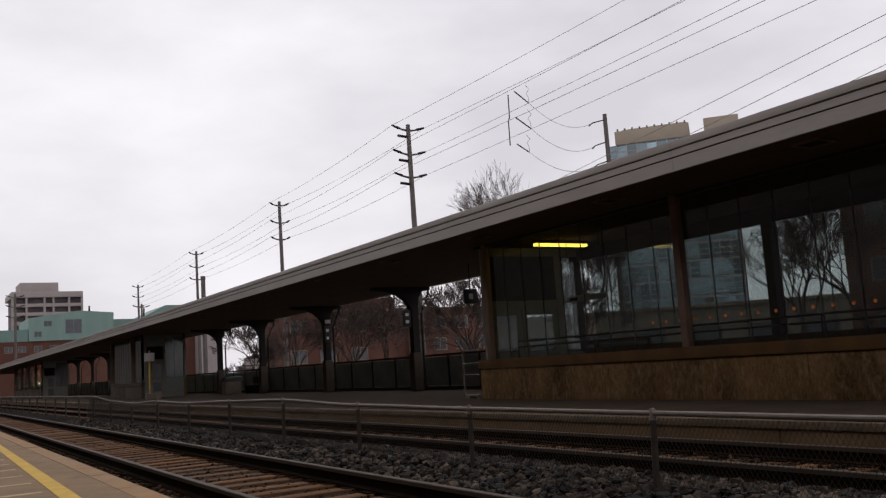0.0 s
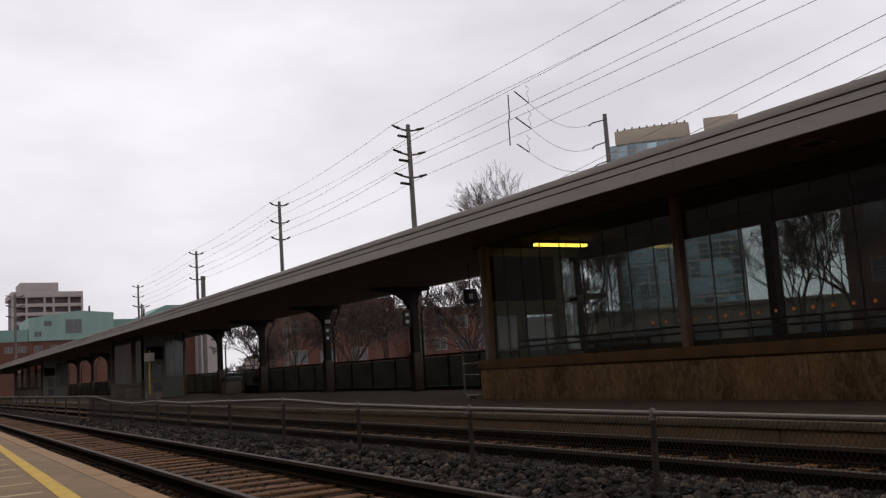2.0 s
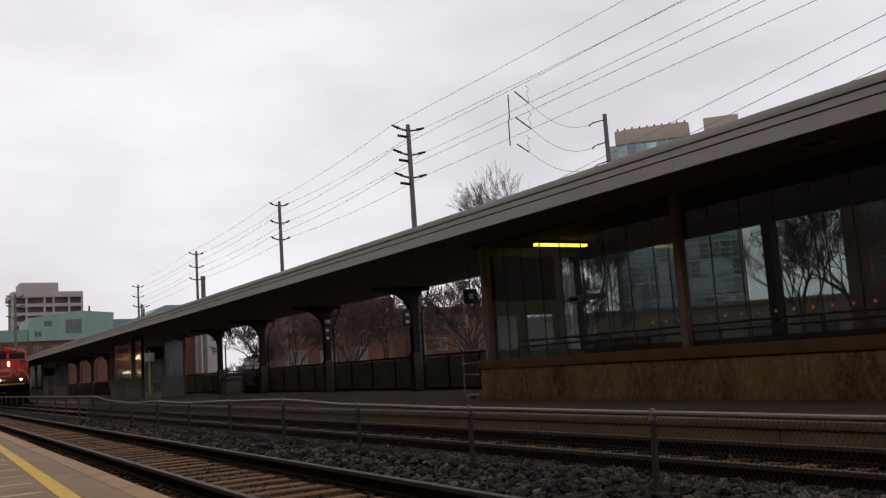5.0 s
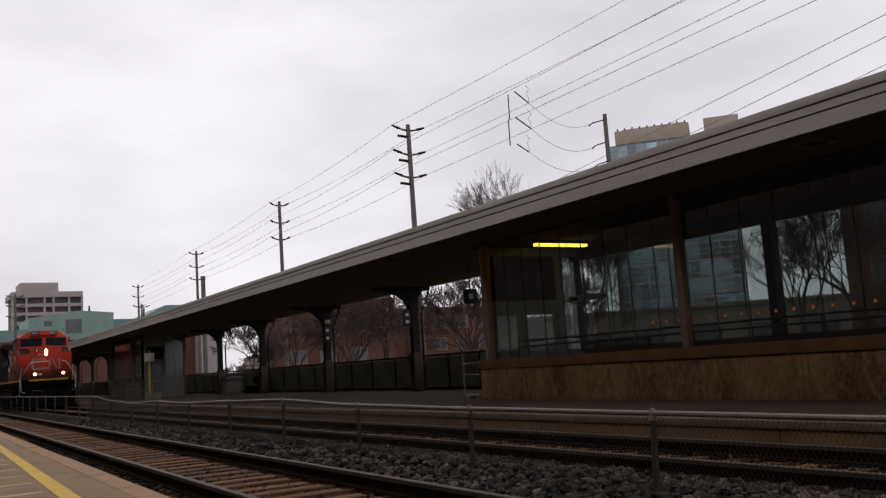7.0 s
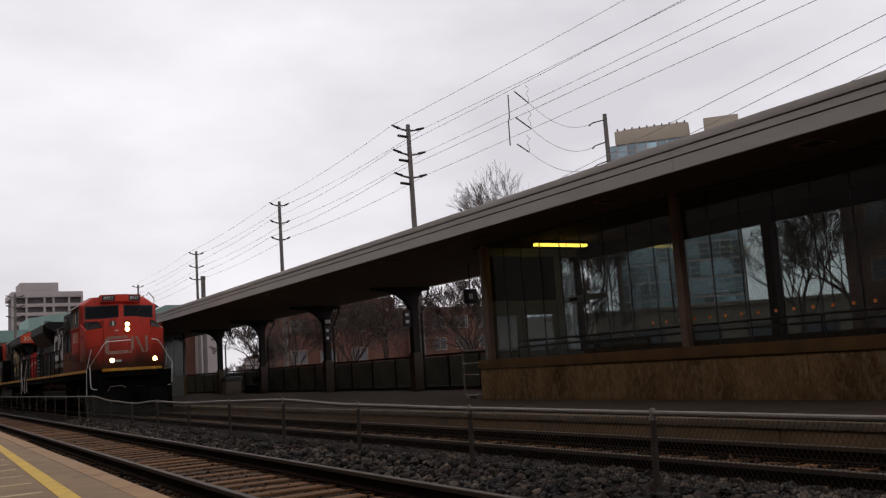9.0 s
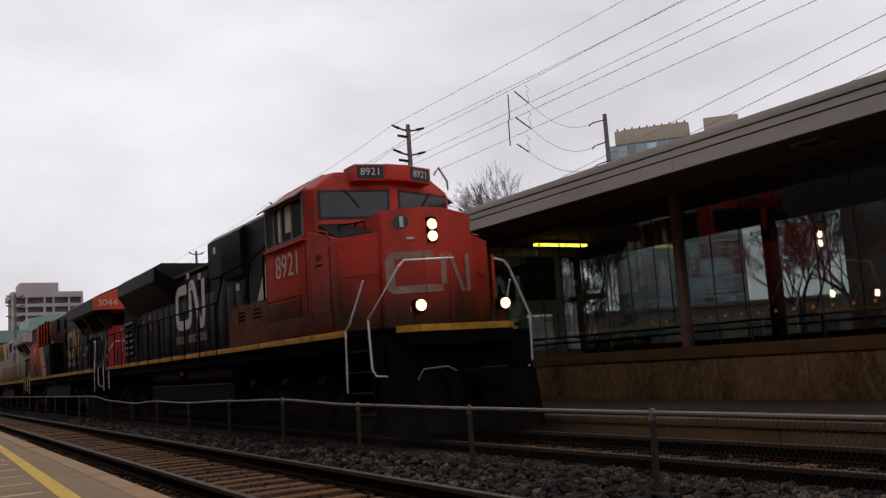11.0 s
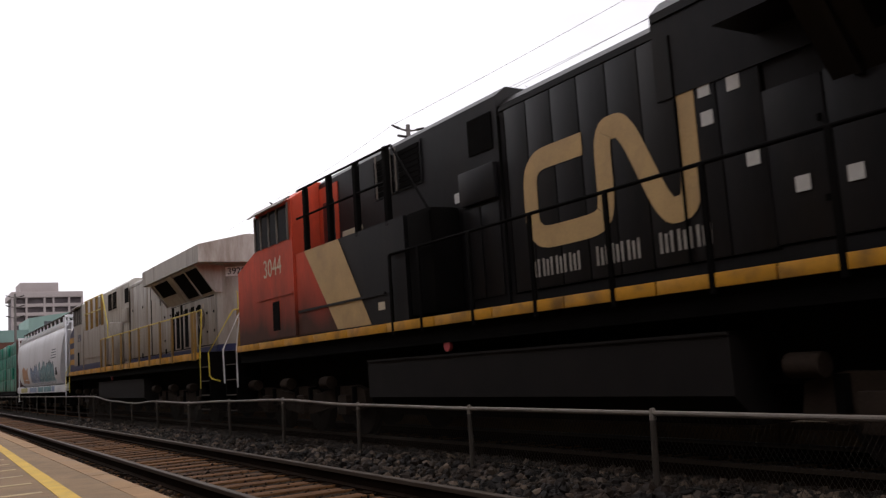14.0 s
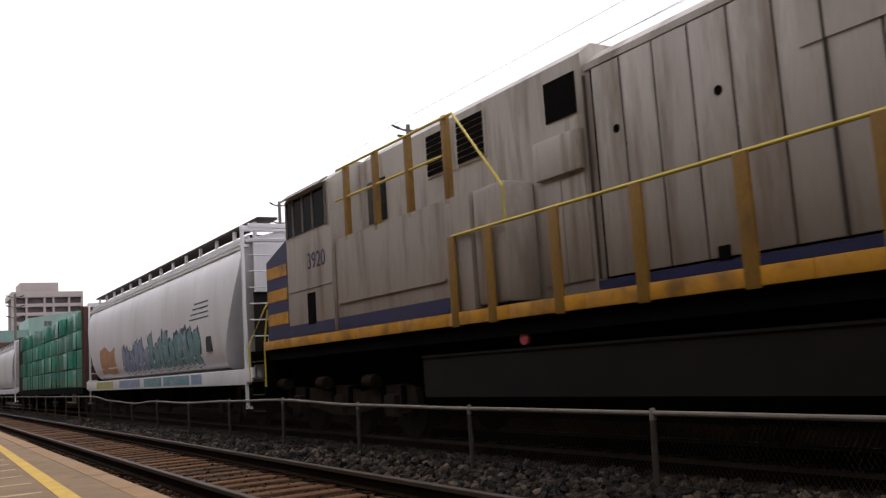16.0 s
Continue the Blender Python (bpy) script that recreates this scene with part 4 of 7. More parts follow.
for i in range(10):
    part("roof_post", B((2.0 + 1.25 * i, 2.25 + 1.25 * i, 0.3, 0.6, 38.6, 39.08)), M_TOWERDARK, glass_tower)
pane2 = mesh_of(B((0.06, 1.62, 0, 0.12, 0.3, 2.7)), "window", M_BLUEGLASS)
for k in range(12):
    for i in range(12):
        part("window", pane2, None, glass_tower, at=pose(0.1 + 1.69 * i, 0.1, 0.2 + 3.0 * k))
    for dz, hh in ((0.0, 0.42), (1.1, 0.16), (2.0, 0.16)):
        part("spandrel", B((0, 20.4, 0.06, 0.26, 3.0 * k + dz - 0.1, 3.0 * k + dz - 0.1 + hh)), M_TANSTONE if k < 2 else M_TOWERWALL, glass_tower)

for i in range(13):
    part("mullion", B((1.69 * i - 0.02, 1.69 * i + 0.14, 0.02, 0.26, 0, 36.2)), M_TOWERWALL, glass_tower)

low_block = thing("brick_building", pose(45.0, 30.8, 0, 0, 0, -90), "dark brick building behind the shelter and trees", "building")
part("wall", B((0, 46, 0, 8, -0.6, 11.0)), M_BRICK, low_block)
part("roof_slab", B((-0.3, 46.3, -0.3, 8.3, 11.0, 11.3)), M_CONCRETE, low_block)
windows_on(low_block, (2.5, 6.5, 10.5, 14.5, 18.5, 22.5), (1.6, 4.6, 7.6), 0.0, 2.0, 1.3, M_CONCRETE)
wood = thing("low_building", pose(60.0, 62.0, 0, 0, 0, -48), "long low grey building across the road", "building")
part("wall", B((-14, 30, 0, 8, -0.6, 4.6)), M_CONCRETE, wood)
part("roof_slab", B((-14.3, 30.3, -0.3, 8.3, 4.6, 4.9)), M_CONCRETE, wood)
windows_on(wood, (-10, -5, 0, 5, 10, 15, 20, 25), (2.2,), 0.0, 3.0, 1.5, M_CONCRETE)

# ---------- train materials ----------
M_TRAILBLACK = material("faded_loco_black", (0.0098, 0.009, 0.0096), 0.42, spec=0.2, vary=0.35, scale=1.3, fine=12, bump=0.05, stain=(0.022, 0.017, 0.013), stain_amount=0.5, stain_scale=1.2, stretch=(1, 1, 0.4))
# Darker red for the hood end: the overhang's shade is put into the colour.
M_SHADEDENDRED = material("shade_darkened_end_red", (0.46, 0.04, 0.038), 0.5, spec=0.25, vary=0.15, scale=1.5, fine=14, bump=0.04, stain=(0.2, 0.03, 0.028), stain_amount=0.5, stain_scale=1.6, stretch=(1, 1, 0.4))
M_TRAILRED = material("faded_loco_red", (0.62, 0.076, 0.034), 0.5, dirt=(0.035, 0.0165, 0.009), dirt_z=(1.95, 2.95), dirt_amount=0.96, spec=0.25, vary=0.16, scale=1.2, fine=14, bump=0.04, stain=(0.2, 0.05, 0.025), stain_amount=0.55, stain_scale=1.3, stretch=(1, 1, 0.4))
M_LOCORED = material("loco_red_paint", (0.52, 0.046, 0.027), 0.5, dirt=(0.034, 0.0165, 0.0065), dirt_z=(1.9, 3.05), dirt_amount=0.97, spec=0.2, vary=0.14, scale=1.2, fine=14, bump=0.04, stain=(0.11, 0.03, 0.022), stain_amount=0.7, stain_scale=1.1, stretch=(1, 1, 0.5))
M_LOCOREDDIRTY = material("loco_red_grimy", (0.095, 0.02, 0.009), 0.8, spec=0.12, vary=0.35, scale=1.4, fine=20, bump=0.08, stain=(0.05, 0.035, 0.028), stain_amount=0.8, stain_scale=1.1)
M_LOCOBLACK = material("loco_black_paint", (0.0038, 0.0033, 0.0033), 0.45, spec=0.085, vary=0.35, scale=1.3, fine=12, bump=0.05, stain=(0.014, 0.0105, 0.008), stain_amount=0.5, stain_scale=1.2, stretch=(1, 1, 0.4))
M_LOCOGREY = material("loco_grey_paint", (0.47, 0.435, 0.39), 0.5, vary=0.15, scale=0.9, fine=18, bump=0.06, stain=(0.15, 0.1, 0.058), stain_amount=0.72, stain_scale=1.5, stretch=(1, 1.9, 0.24), dirt=(0.16, 0.102, 0.054), dirt_z=(1.7, 3.7), dirt_amount=0.7)
M_LOCOYELLOW = material("loco_yellow_paint", (0.56, 0.265, 0.014), 0.5, vary=0.2, scale=3, fine=20, bump=0.05, stain=(0.1, 0.055, 0.025), stain_amount=0.75, stain_scale=2.5)
M_RAILYELLOW = material("handrail_yellow", (0.6, 0.46, 0.06), 0.5, vary=0.15, bump=0.0)
M_STANCHION = material("stanchion_yellow", (0.25, 0.13, 0.01), 0.6, vary=0.3, stain=(0.12, 0.065, 0.02), stain_amount=0.8, stain_scale=3, stretch=(1, 1, 0.5))
M_LOCOBLUE = material("loco_blue_paint", (0.018, 0.021, 0.08), 0.5, vary=0.2, stain=(0.05, 0.05, 0.08))
M_CREAM = material("loco_cream_paint", (0.6, 0.52, 0.38), 0.5, vary=0.15, scale=2, stain=(0.36, 0.27, 0.17), stain_amount=0.6, stain_scale=1.5)
M_TAN = material("loco_tan_paint", (0.52, 0.34, 0.145), 0.5, vary=0.15, scale=2, stain=(0.3, 0.2, 0.1), stain_amount=0.6, stain_scale=1.2)
M_LOGOWHITE = material("logo_white", (0.62, 0.6, 0.56), 0.5, vary=0.12, scale=2, stain=(0.4, 0.37, 0.32), stain_amount=0.5, stain_scale=2, bump=0)
M_PANELWHITE = material("panel_white", (0.85, 0.85, 0.83), 0.5, vary=0.05, bump=0)
M_BARS = material("dulled_lettering", (0.33, 0.3, 0.26), 0.7, vary=0.3, scale=5, bump=0)
M_BADGE = material("badge_green", (0.03, 0.05, 0.035), 0.6, vary=0.2, bump=0)
M_SLAT = material("louvre_grey", (0.032, 0.03, 0.03), 0.7, vary=0.3, stain=(0.02, 0.018, 0.016), stain_scale=4)
M_FADED = material("faded_nose_paint", (0.29, 0.18, 0.13), 0.6, vary=0.3, scale=4, stain=(0.3, 0.1, 0.07), stain_amount=0.7, stain_scale=5, bump=0)
M_RUST = material("rusty_box_paint", (0.125, 0.042, 0.022), 0.85, spec=0.12, vary=0.4, scale=3, fine=25, bump=0.2, stain=(0.16, 0.095, 0.06), stain_amount=0.6, stain_scale=2.2)
# Near-black for underframe, recesses and dark fittings; shade is put into the colour.
M_UNDER = material("underframe_shade_black", (0.0042, 0.0036, 0.0032), 0.9, spec=0.05, vary=0.4, scale=3, bump=0.2)
M_TRUCK = material("truck_steel", (0.032, 0.0225, 0.0165), 0.9, spec=0.08, vary=0.4, scale=3, bump=0.2)
# Truck and tank copies for the leading unit, shade beneath it darkened into them.
M_SHADEDTRUCK = material("shade_darkened_truck_steel", (0.01, 0.0078, 0.0066), 0.85, spec=0.06, vary=0.4, scale=3, bump=0.2)
M_LEADTANK = material("shade_darkened_tank", (0.0055, 0.0045, 0.004), 0.7, spec=0.1, vary=0.4, scale=2, stain=(0.012, 0.0085, 0.006))
M_TANK = material("dark_tank", (0.0115, 0.0092, 0.008), 0.75, spec=0.18, vary=0.3, scale=2)
M_WHEEL = material("wheel_steel", (0.02, 0.016, 0.014), 0.6, 0.4, vary=0.3)
M_CABGLASS = material("cab_glass", (0.012, 0.016, 0.02), 0.06, vary=0.1, bump=0, spec=0.5)
M_HEADLIGHT = glowing("headlight_lens", (1.0, 0.82, 0.42), 60.0)
M_LAMPRIM = glowing("headlight_rim", (1.0, 0.5, 0.1), 2.0)
M_RUBBERRED = material("red_cap", (0.5, 0.08, 0.09), 0.5, vary=0.2)
M_CHROME = material("lamp_reflector", (0.28, 0.28, 0.28), 0.25, 0.9, vary=0.1, bump=0)
M_HOPPER = material("hopper_white_paint", (0.8, 0.8, 0.82), 0.45, vary=0.07, scale=0.6, fine=8, bump=0.04, stain=(0.55, 0.53, 0.5), stain_amount=0.3, stain_scale=0.9, stretch=(1, 1.4, 0.3))
M_WRAP = material("green_wrap", (0.012, 0.25, 0.165), 0.3, spec=0.5, vary=0.5, scale=3.5, fine=9, bump=0.6, stain=(0.02, 0.24, 0.15), stain_amount=0.6, stain_scale=3.2, jitter=0.3)
M_BROWNCAR = material("brown_car_paint", (0.085, 0.036, 0.028), 0.7, vary=0.3, stain=(0.08, 0.04, 0.03))

SIDE_L = Matrix(((0, 0, -1, 0), (-1, 0, 0, 0), (0, 1, 0, 0), (0, 0, 0, 1)))
SIDE_R = Matrix(((0, 0, 1, 0), (1, 0, 0, 0), (0, 1, 0, 0), (0, 0, 0, 1)))
FRONT = Matrix(((1, 0, 0, 0), (0, 0, -1, 0), (0, 1, 0, 0), (0, 0, 0, 1)))
SPEED, NOSE_AT_11 = 12.076, 12.784
WHEELS = []


def at_side(side, x, y, z):
    return Matrix.Translation((side * x, y, z)) @ (SIDE_L if side < 0 else SIDE_R)


def both(x0, x1, y0, y1, z0, z1):
    return (-x1, -x0, y0, y1, z0, z1), (x0, x1, y0, y1, z0, z1)


def wheelset_mesh(r):
    bm = bmesh.new()
    for s in (-1, 1):
        tube([(s * 0.68, 0, 0), (s * 0.71, 0, 0)], r + 0.03, bm, 28)
        tube([(s * 0.71, 0, 0), (s * 0.81, 0, 0)], r, bm, 28)
        tube([(s * 0.81, 0, 0), (s * 0.86, 0, 0)], r * 0.5, bm, 14, r * 0.35)
        for k in range(3):
            a = k * 2.094
            tube([(s * 0.8, 0.3 * cos(a), 0.3 * sin(a)), (s * 0.822, 0.3 * cos(a), 0.3 * sin(a))], 0.05, bm, 8)
    tube([(-0.8, 0, 0), (0.8, 0, 0)], 0.09, bm, 12)
    return mesh_of(bm, "wheelset", M_WHEEL)


WHEEL_BIG, WHEEL_SMALL = wheelset_mesh(0.53), wheelset_mesh(0.46)


def truck(parent, yc, axles, r, half=0.98, mat=None):
    """A bogie: side frames with pockets, springs, axle boxes, and its turning wheels."""
    a0, a1 = axles[0], axles[-1]
    steel = mat or M_TRUCK
    prof = [(a0 - 0.75, 0.5), (a0 - 0.7, 0.78), (a0 - 0.3, 0.86), (a0 + 0.4, 0.84)]
    if len(axles) == 3:
        prof += [(-0.6, 0.72), (-0.3, 0.86), (0.3, 0.86), (0.6, 0.72)]
    else:
        prof += [(-0.4, 0.95), (0.4, 0.95)]
    prof += [(a1 - 0.4, 0.84), (a1 + 0.3, 0.86), (a1 + 0.7, 0.78), (a1 + 0.75, 0.5), (a1 + 0.4, 0.42), (a1 - 0.5, 0.5), (0.4, 0.36), (-0.4, 0.36), (a0 + 0.5, 0.5), (a0 - 0.4, 0.42)]
    t = part("truck", across([(y + yc, z) for y, z in prof], -half - 0.12, -half), steel, parent, "dark cast-steel truck side frame")
    part("side_frame", across([(y + yc, z) for y, z in prof], half, half + 0.12), steel, t)
    part("bolster", B((-half, half, yc - 0.35, yc + 0.35, 0.6, 1.0)), M_UNDER, t)
    for a in axles:
        for s in (-1, 1):
            part("axle_box", B((min(s * half, s * (half + 0.22)), max(s * half, s * (half + 0.22)), yc + a - 0.17, yc + a + 0.17, r - 0.17, r + 0.17), bevel=0.03), steel, t)
            for dy in (-0.34, 0.34):
                part("spring", disc((s * (half + 0.08), yc + a + dy, 0.52), 0.09, 0.32, "z", 10), M_UNDER, t)
        if len(axles) == 3:
            part("brake_cylinder", disc((-half - 0.2, yc + a + 0.42, 0.92), 0.11, 0.34, "y", 12), steel, t)
        w = part("wheelset", WHEEL_BIG if r > 0.5 else WHEEL_SMALL, None, parent, at=pose(0, yc + a, r))
        WHEELS.append((w, yc + a, r))


def handrail(parent, x, ys, z_top, z_foot, rail_mat, post_mat, wide=0.05):
    for s in (-1, 1):
        part("handrail", tube([(s * x, ys[0], z_top), (s * x, ys[-1], z_top)], 0.021, n=8), rail_mat, parent)
        for y in ys:
            part("stanchion", B((min(s * x, s * (x + 0.03)), max(s * x, s * (x + 0.03)), y - wide, y + wide, z_foot, z_top), bevel=0.008), post_mat, parent)


def step_well(parent, y0, y1, x=1.5, rows=4, mat_tread=None, plates=True):
    """Corner steps between y0 and y1, on both sides."""
    for s in (-1, 1):
        xa, xb = sorted((s * (x - 0.55), s * x))
        st = part("step_well", B((s * (x - 0.55) - 0.02, s * (x - 0.55) + 0.02, y0, y1, 0.35, 1.62)), M_UNDER, parent, "black step well")
        part("cheek", B((xa, xb, y0 - 0.03, y0, 0.35, 1.62)), M_UNDER, st)
        part("cheek", B((xa, xb, y1, y1 + 0.03, 0.35, 1.62)), M_UNDER, st)
        for k in range(rows):
            z = 0.42 + 0.33 * k
            part("tread", B((xa, xb, y0, y1, z - 0.02, z)), mat_tread or M_TRUCK, st)
            if not plates:
                continue
            part("riser_plate", B((s * (x - 0.36) - 0.01, s * (x - 0.36) + 0.01, y0 + 0.1, y1 - 0.1, z + 0.0, z + 0.15)), M_STANCHION, st, "small yellow step plate")
            xe, xf = sorted((s * (x - 0.012), s * (x + 0.004)))
            part("tread_edge", B((xe, xf, y0 + 0.02, y1 - 0.02, z - 0.018, z + 0.006)), M_GALVPOST, st)


def grab(parent, pts, mat, r=0.022, name="grab_rail"):
    for s in (-1, 1):
        part(name, tube([(s * x, y, z) for x, y, z in pts], r, n=8), mat, parent)


def block_mark(parent, side, x, y_hi, y_lo, z0, z1, mat):
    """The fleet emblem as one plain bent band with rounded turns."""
    w, h = y_hi - y_lo, z1 - z0
    half = 0.046 * w
    line = [(0.41, 0.9), (0.06, 0.9), (0.055, 0.1), (0.46, 0.1), (0.525, 0.2), (0.525, 0.95), (0.65, 0.95), (0.83, 0.05), (0.955, 0.08), (0.955, 1.0)]
    pts = [Vector((y_hi - u * w, z0 + v * h)) for u, v in line]
    for k in range(3):
        cut = [pts[0]]
        for p, q in zip(pts, pts[1:]):
            cut += [p.lerp(q, 0.17), p.lerp(q, 0.83)]
        pts = cut + [pts[-1]]
    bm = bmesh.new()
    rows = []
    for i, p in enumerate(pts):
        d = (pts[min(i + 1, len(pts) - 1)] - pts[max(i - 1, 0)]).normalized()
        nrm = Vector((-d.y, d.x)) * half
        rows.append([(side * xx, c.x, c.y) for c in (p + nrm, p - nrm) for xx in (x, x + 0.006)])
    loft(bm, [[r[0], r[1], r[3], r[2]] for r in rows])
    bmesh.ops.recalc_face_normals(bm, faces=bm.faces)
    part("emblem_band", bm, mat, parent, "pale painted emblem band, chipped and dirty")


def bars(parent, side, x, y_hi, y_lo, z0, z1, counts, mat):
    """Writing as plain slim bars, word by word."""
    total = sum(counts) + 0.9 * (len(counts) - 1)
    u = (y_hi - y_lo) / total
    y = y_hi
    xa, xb = sorted((side * x, side * (x + 0.005)))
    for c in counts:
        for k in range(c):
            for j, (o, tall) in enumerate(((0.0, 1.0), (0.3, 0.9), (0.6, 1.0))):
                part("lettering_bar", B((xa, xb, y - (k + o + 0.15) * u, y - (k + o) * u, z0, z0 + (z1 - z0) * tall)), mat, parent, "pale bar in place of small lettering")
        y -= (c + 0.9) * u


def side_doors(parent, x, ys, z0, z1, mat, gap=0.012, latches=True):
    """Raised hood doors between the joints at ys, on both sides, each with latches."""
    for s in (-1, 1):
        for a, b in zip(ys, ys[1:]):
            xa, xb = sorted((s * x, s * (x + 0.022)))
            d = part("hood_door", B((xa, xb, a + gap, b - gap, z0, z1), bevel=0.006), mat, parent)
            if not latches:
                continue
            xl, xm = sorted((s * (x + 0.02), s * (x + 0.045)))
            part("latch", B((xl, xm, a + 0.05, a + 0.08, z0 + 0.3, z0 + 0.36)), M_UNDER, d)
            part("latch", B((xl, xm, a + 0.05, a + 0.08, z1 - 0.42, z1 - 0.36)), M_UNDER, d)


def louvres(parent, x, y0, y1, z0, z1, n, mat):
    for s in (-1, 1):
        xa, xb = sorted((s * x, s * (x + 0.01)))
        f = part("louvre_panel", B((xa, xb, y0, y1, z0, z1)), M_UNDER, parent, "dark louvred air intake")
        for k in range(n):
            z = z0 + (z1 - z0) * (k + 0.5) / n
            bm = bmesh.new()
            prof = [(s * (x + 0.01), z + 0.05), (s * (x + 0.07), z - 0.05), (s * (x + 0.075), z - 0.04), (s * (x + 0.01), z + 0.065)]
            part("slat", along(prof, y0 + 0.03, y1 - 0.03, bm), mat, f)


def lamp_pair(parent, cx, y, zs, r, lens, xs=None, face=-1):
    box = part("headlight_housing", B((cx - 0.088, cx + 0.088, min(y, y - face * 0.1), max(y, y - face * 0.1), min(zs) - 0.1, max(zs) + 0.13), bevel=0.02) if xs is None else
               B((min(xs) - 0.16, max(xs) + 0.16, min(y, y - face * 0.1), max(y, y - face * 0.1), zs[0] - 0.15, zs[0] + 0.15), bevel=0.03), M_UNDER, parent, "black headlight housing")
    for k in range(2):
        x, z = (cx, zs[k]) if xs is None else (xs[k], zs[0])
        rim = part("headlight", disc((x, y + face * 0.012, z), r, -face * 0.02, "y", 24), M_LAMPRIM, box, "round headlight")
        part("lens", disc((x, y + face * 0.018, z), r * 0.8, -face * 0.01, "y", 24), lens, rim, "lit warm lens")


# ---------- leading locomotive: red cab, black hood ----------
def lead_locomotive(at):
    t = thing("locomotive", at, "red and black diesel locomotive with lit headlights, leading the train", "locomotive", "locomotives of the train")
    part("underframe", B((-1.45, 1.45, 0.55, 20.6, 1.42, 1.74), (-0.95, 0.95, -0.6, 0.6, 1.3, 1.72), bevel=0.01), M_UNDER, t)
    ys = [0.5, 1.7, 3.1, 4.5, 5.9, 7.3, 8.6, 9.9, 11.2, 12.5, 13.8, 15.1, 16.4, 17.7, 19.0, 20.3]
    for s in (-1, 1):
        for a, b in zip(ys, ys[1:]):
            xa, xb = sorted((s * 1.5, s * 1.535))
            part("sill_stripe", B((xa, xb, a + 0.012, b - 0.012, 1.65, 1.755), bevel=0.006), M_LOCOYELLOW, t, "chipped yellow sill stripe")
    part("walkway", B((-1.52, 1.52, 4.2, 20.4, 1.742, 1.765)), M_UNDER, t)
    # nose
    low = [(-1.5, 1.95), (-1.5, 0.66), (-0.9, 0.3), (-0.25, 0.12), (0.25, 0.12), (0.9, 0.3), (1.5, 0.66), (1.5, 1.95)]
    bm = bmesh.new()
    zt = [3.3, 3.29, 3.36, 3.4, 3.4, 3.36, 3.29, 3.3]
    loft(bm, [[(x, y, 1.745) for x, y in low], [(x, y, z) for (x, y), z in zip(low, zt)]])
    bmesh.ops.recalc_face_normals(bm, faces=bm.faces)
    bmesh.ops.bevel(bm, geom=[e for e in bm.edges], offset=0.015, segments=2, affect="EDGES")
    nose = part("nose", bm, M_LOCORED, t, "red angular nose with grimy sides")
    bm = bmesh.new()
    foot = [(-0.93, 1.0), (-0.93, 0.19), (-0.22, -0.03), (0.22, -0.03), (0.93, 0.19), (0.93, 1.0)]
    head = [(-0.88, 1.2), (-0.88, 0.23), (-0.22, 0.0), (0.22, 0.0), (0.88, 0.23), (0.88, 1.2)]
    ztop = [3.62, 3.7, 3.76, 3.76, 3.7, 3.62]
    loft(bm, [[(x, y, 1.75) for x, y in foot], [(x, y, z) for (x, y), z in zip(head, ztop)]])
    bmesh.ops.recalc_face_normals(bm, faces=bm.faces)
    bmesh.ops.bevel(bm, geom=[e for e in bm.edges], offset=0.02, segments=2, affect="EDGES")
    part("headlight_cowl", bm, M_LOCORED, nose, "raised red cowl")
    for s in (-1, 1):
        pl = [(s * 1.44, 0.72), (s * 0.93, 0.4), (s * 0.9, 1.5), (s * 1.36, 1.68)]
        bm = bmesh.new()
        loft(bm, [[(x, y, 3.2) for x, y in pl], [(pl[0][0], pl[0][1], 3.32), (pl[1][0], pl[1][1], 3.38), (pl[2][0], pl[2][1], 3.7), (pl[3][0], pl[3][1], 3.7)]])
        bmesh.ops.recalc_face_normals(bm, faces=bm.faces)
        part("nose_deck", bm, M_TANK, nose, "black anti-glare deck")
        part("deck_rail", tube([(s * 1.3, 0.95, 3.44), (s * 1.3, 0.95, 3.56), (s * 0.98, 0.62, 3.58), (s * 0.98, 0.62, 3.45)], 0.013, n=5), M_UNDER, nose)
    for s in (-1, 1):
        part("fender", across([(0.67, 3.2), (0.67, 3.295), (1.9, 3.6), (1.9, 3.2)], min(s * 1.43, s * 1.499), max(s * 1.43, s * 1.499)), M_LOCORED, nose)
        part("fender_rail", tube([(s * 1.5, 0.95, 3.3), (s * 1.53, 0.95, 3.44), (s * 1.53, 1.35, 3.54), (s * 1.5, 1.35, 3.42)], 0.014, n=5), M_LOCORED, nose)
    lamp_pair(nose, -0.06, -0.05, (3.45, 3.25), 0.09, M_HEADLIGHT)
    part("nose_door", B((-0.24, 0.24, -0.022, 0.0, 1.82, 3.0), bevel=0.01), M_LOCORED, nose)
    def face_y(x, z):
        k = (z - 1.75) / 1.97
        xo, yo, yi = 0.93 - 0.05 * k, 0.19 + 0.04 * k, -0.03 + 0.03 * k
        return yi + (yo - yi) * max(0.0, (abs(x) - 0.22) / (xo - 0.22))

    def on_face(name, pts, mat, label, lift=0.035):
        bm = bmesh.new()
        loft(bm, [[(x, face_y(x, z) - lift, z) for x, z in pts], [(x, face_y(x, z) + 0.02, z) for x, z in pts]])
        bmesh.ops.recalc_face_normals(bm, faces=bm.faces)
        return part(name, bm, mat, nose, label)

    on_face("badge", [(-0.56 + 0.12 * cos(a * pi / 8), 3.5 + 0.12 * sin(a * pi / 8)) for a in range(16)], M_BADGE, "round dark green badge", 0.012)
    on_face("badge_bar", [(-0.59, 3.41), (-0.53, 3.41), (-0.53, 3.59), (-0.59, 3.59)], M_LOGOWHITE, "pale badge bar", 0.02)
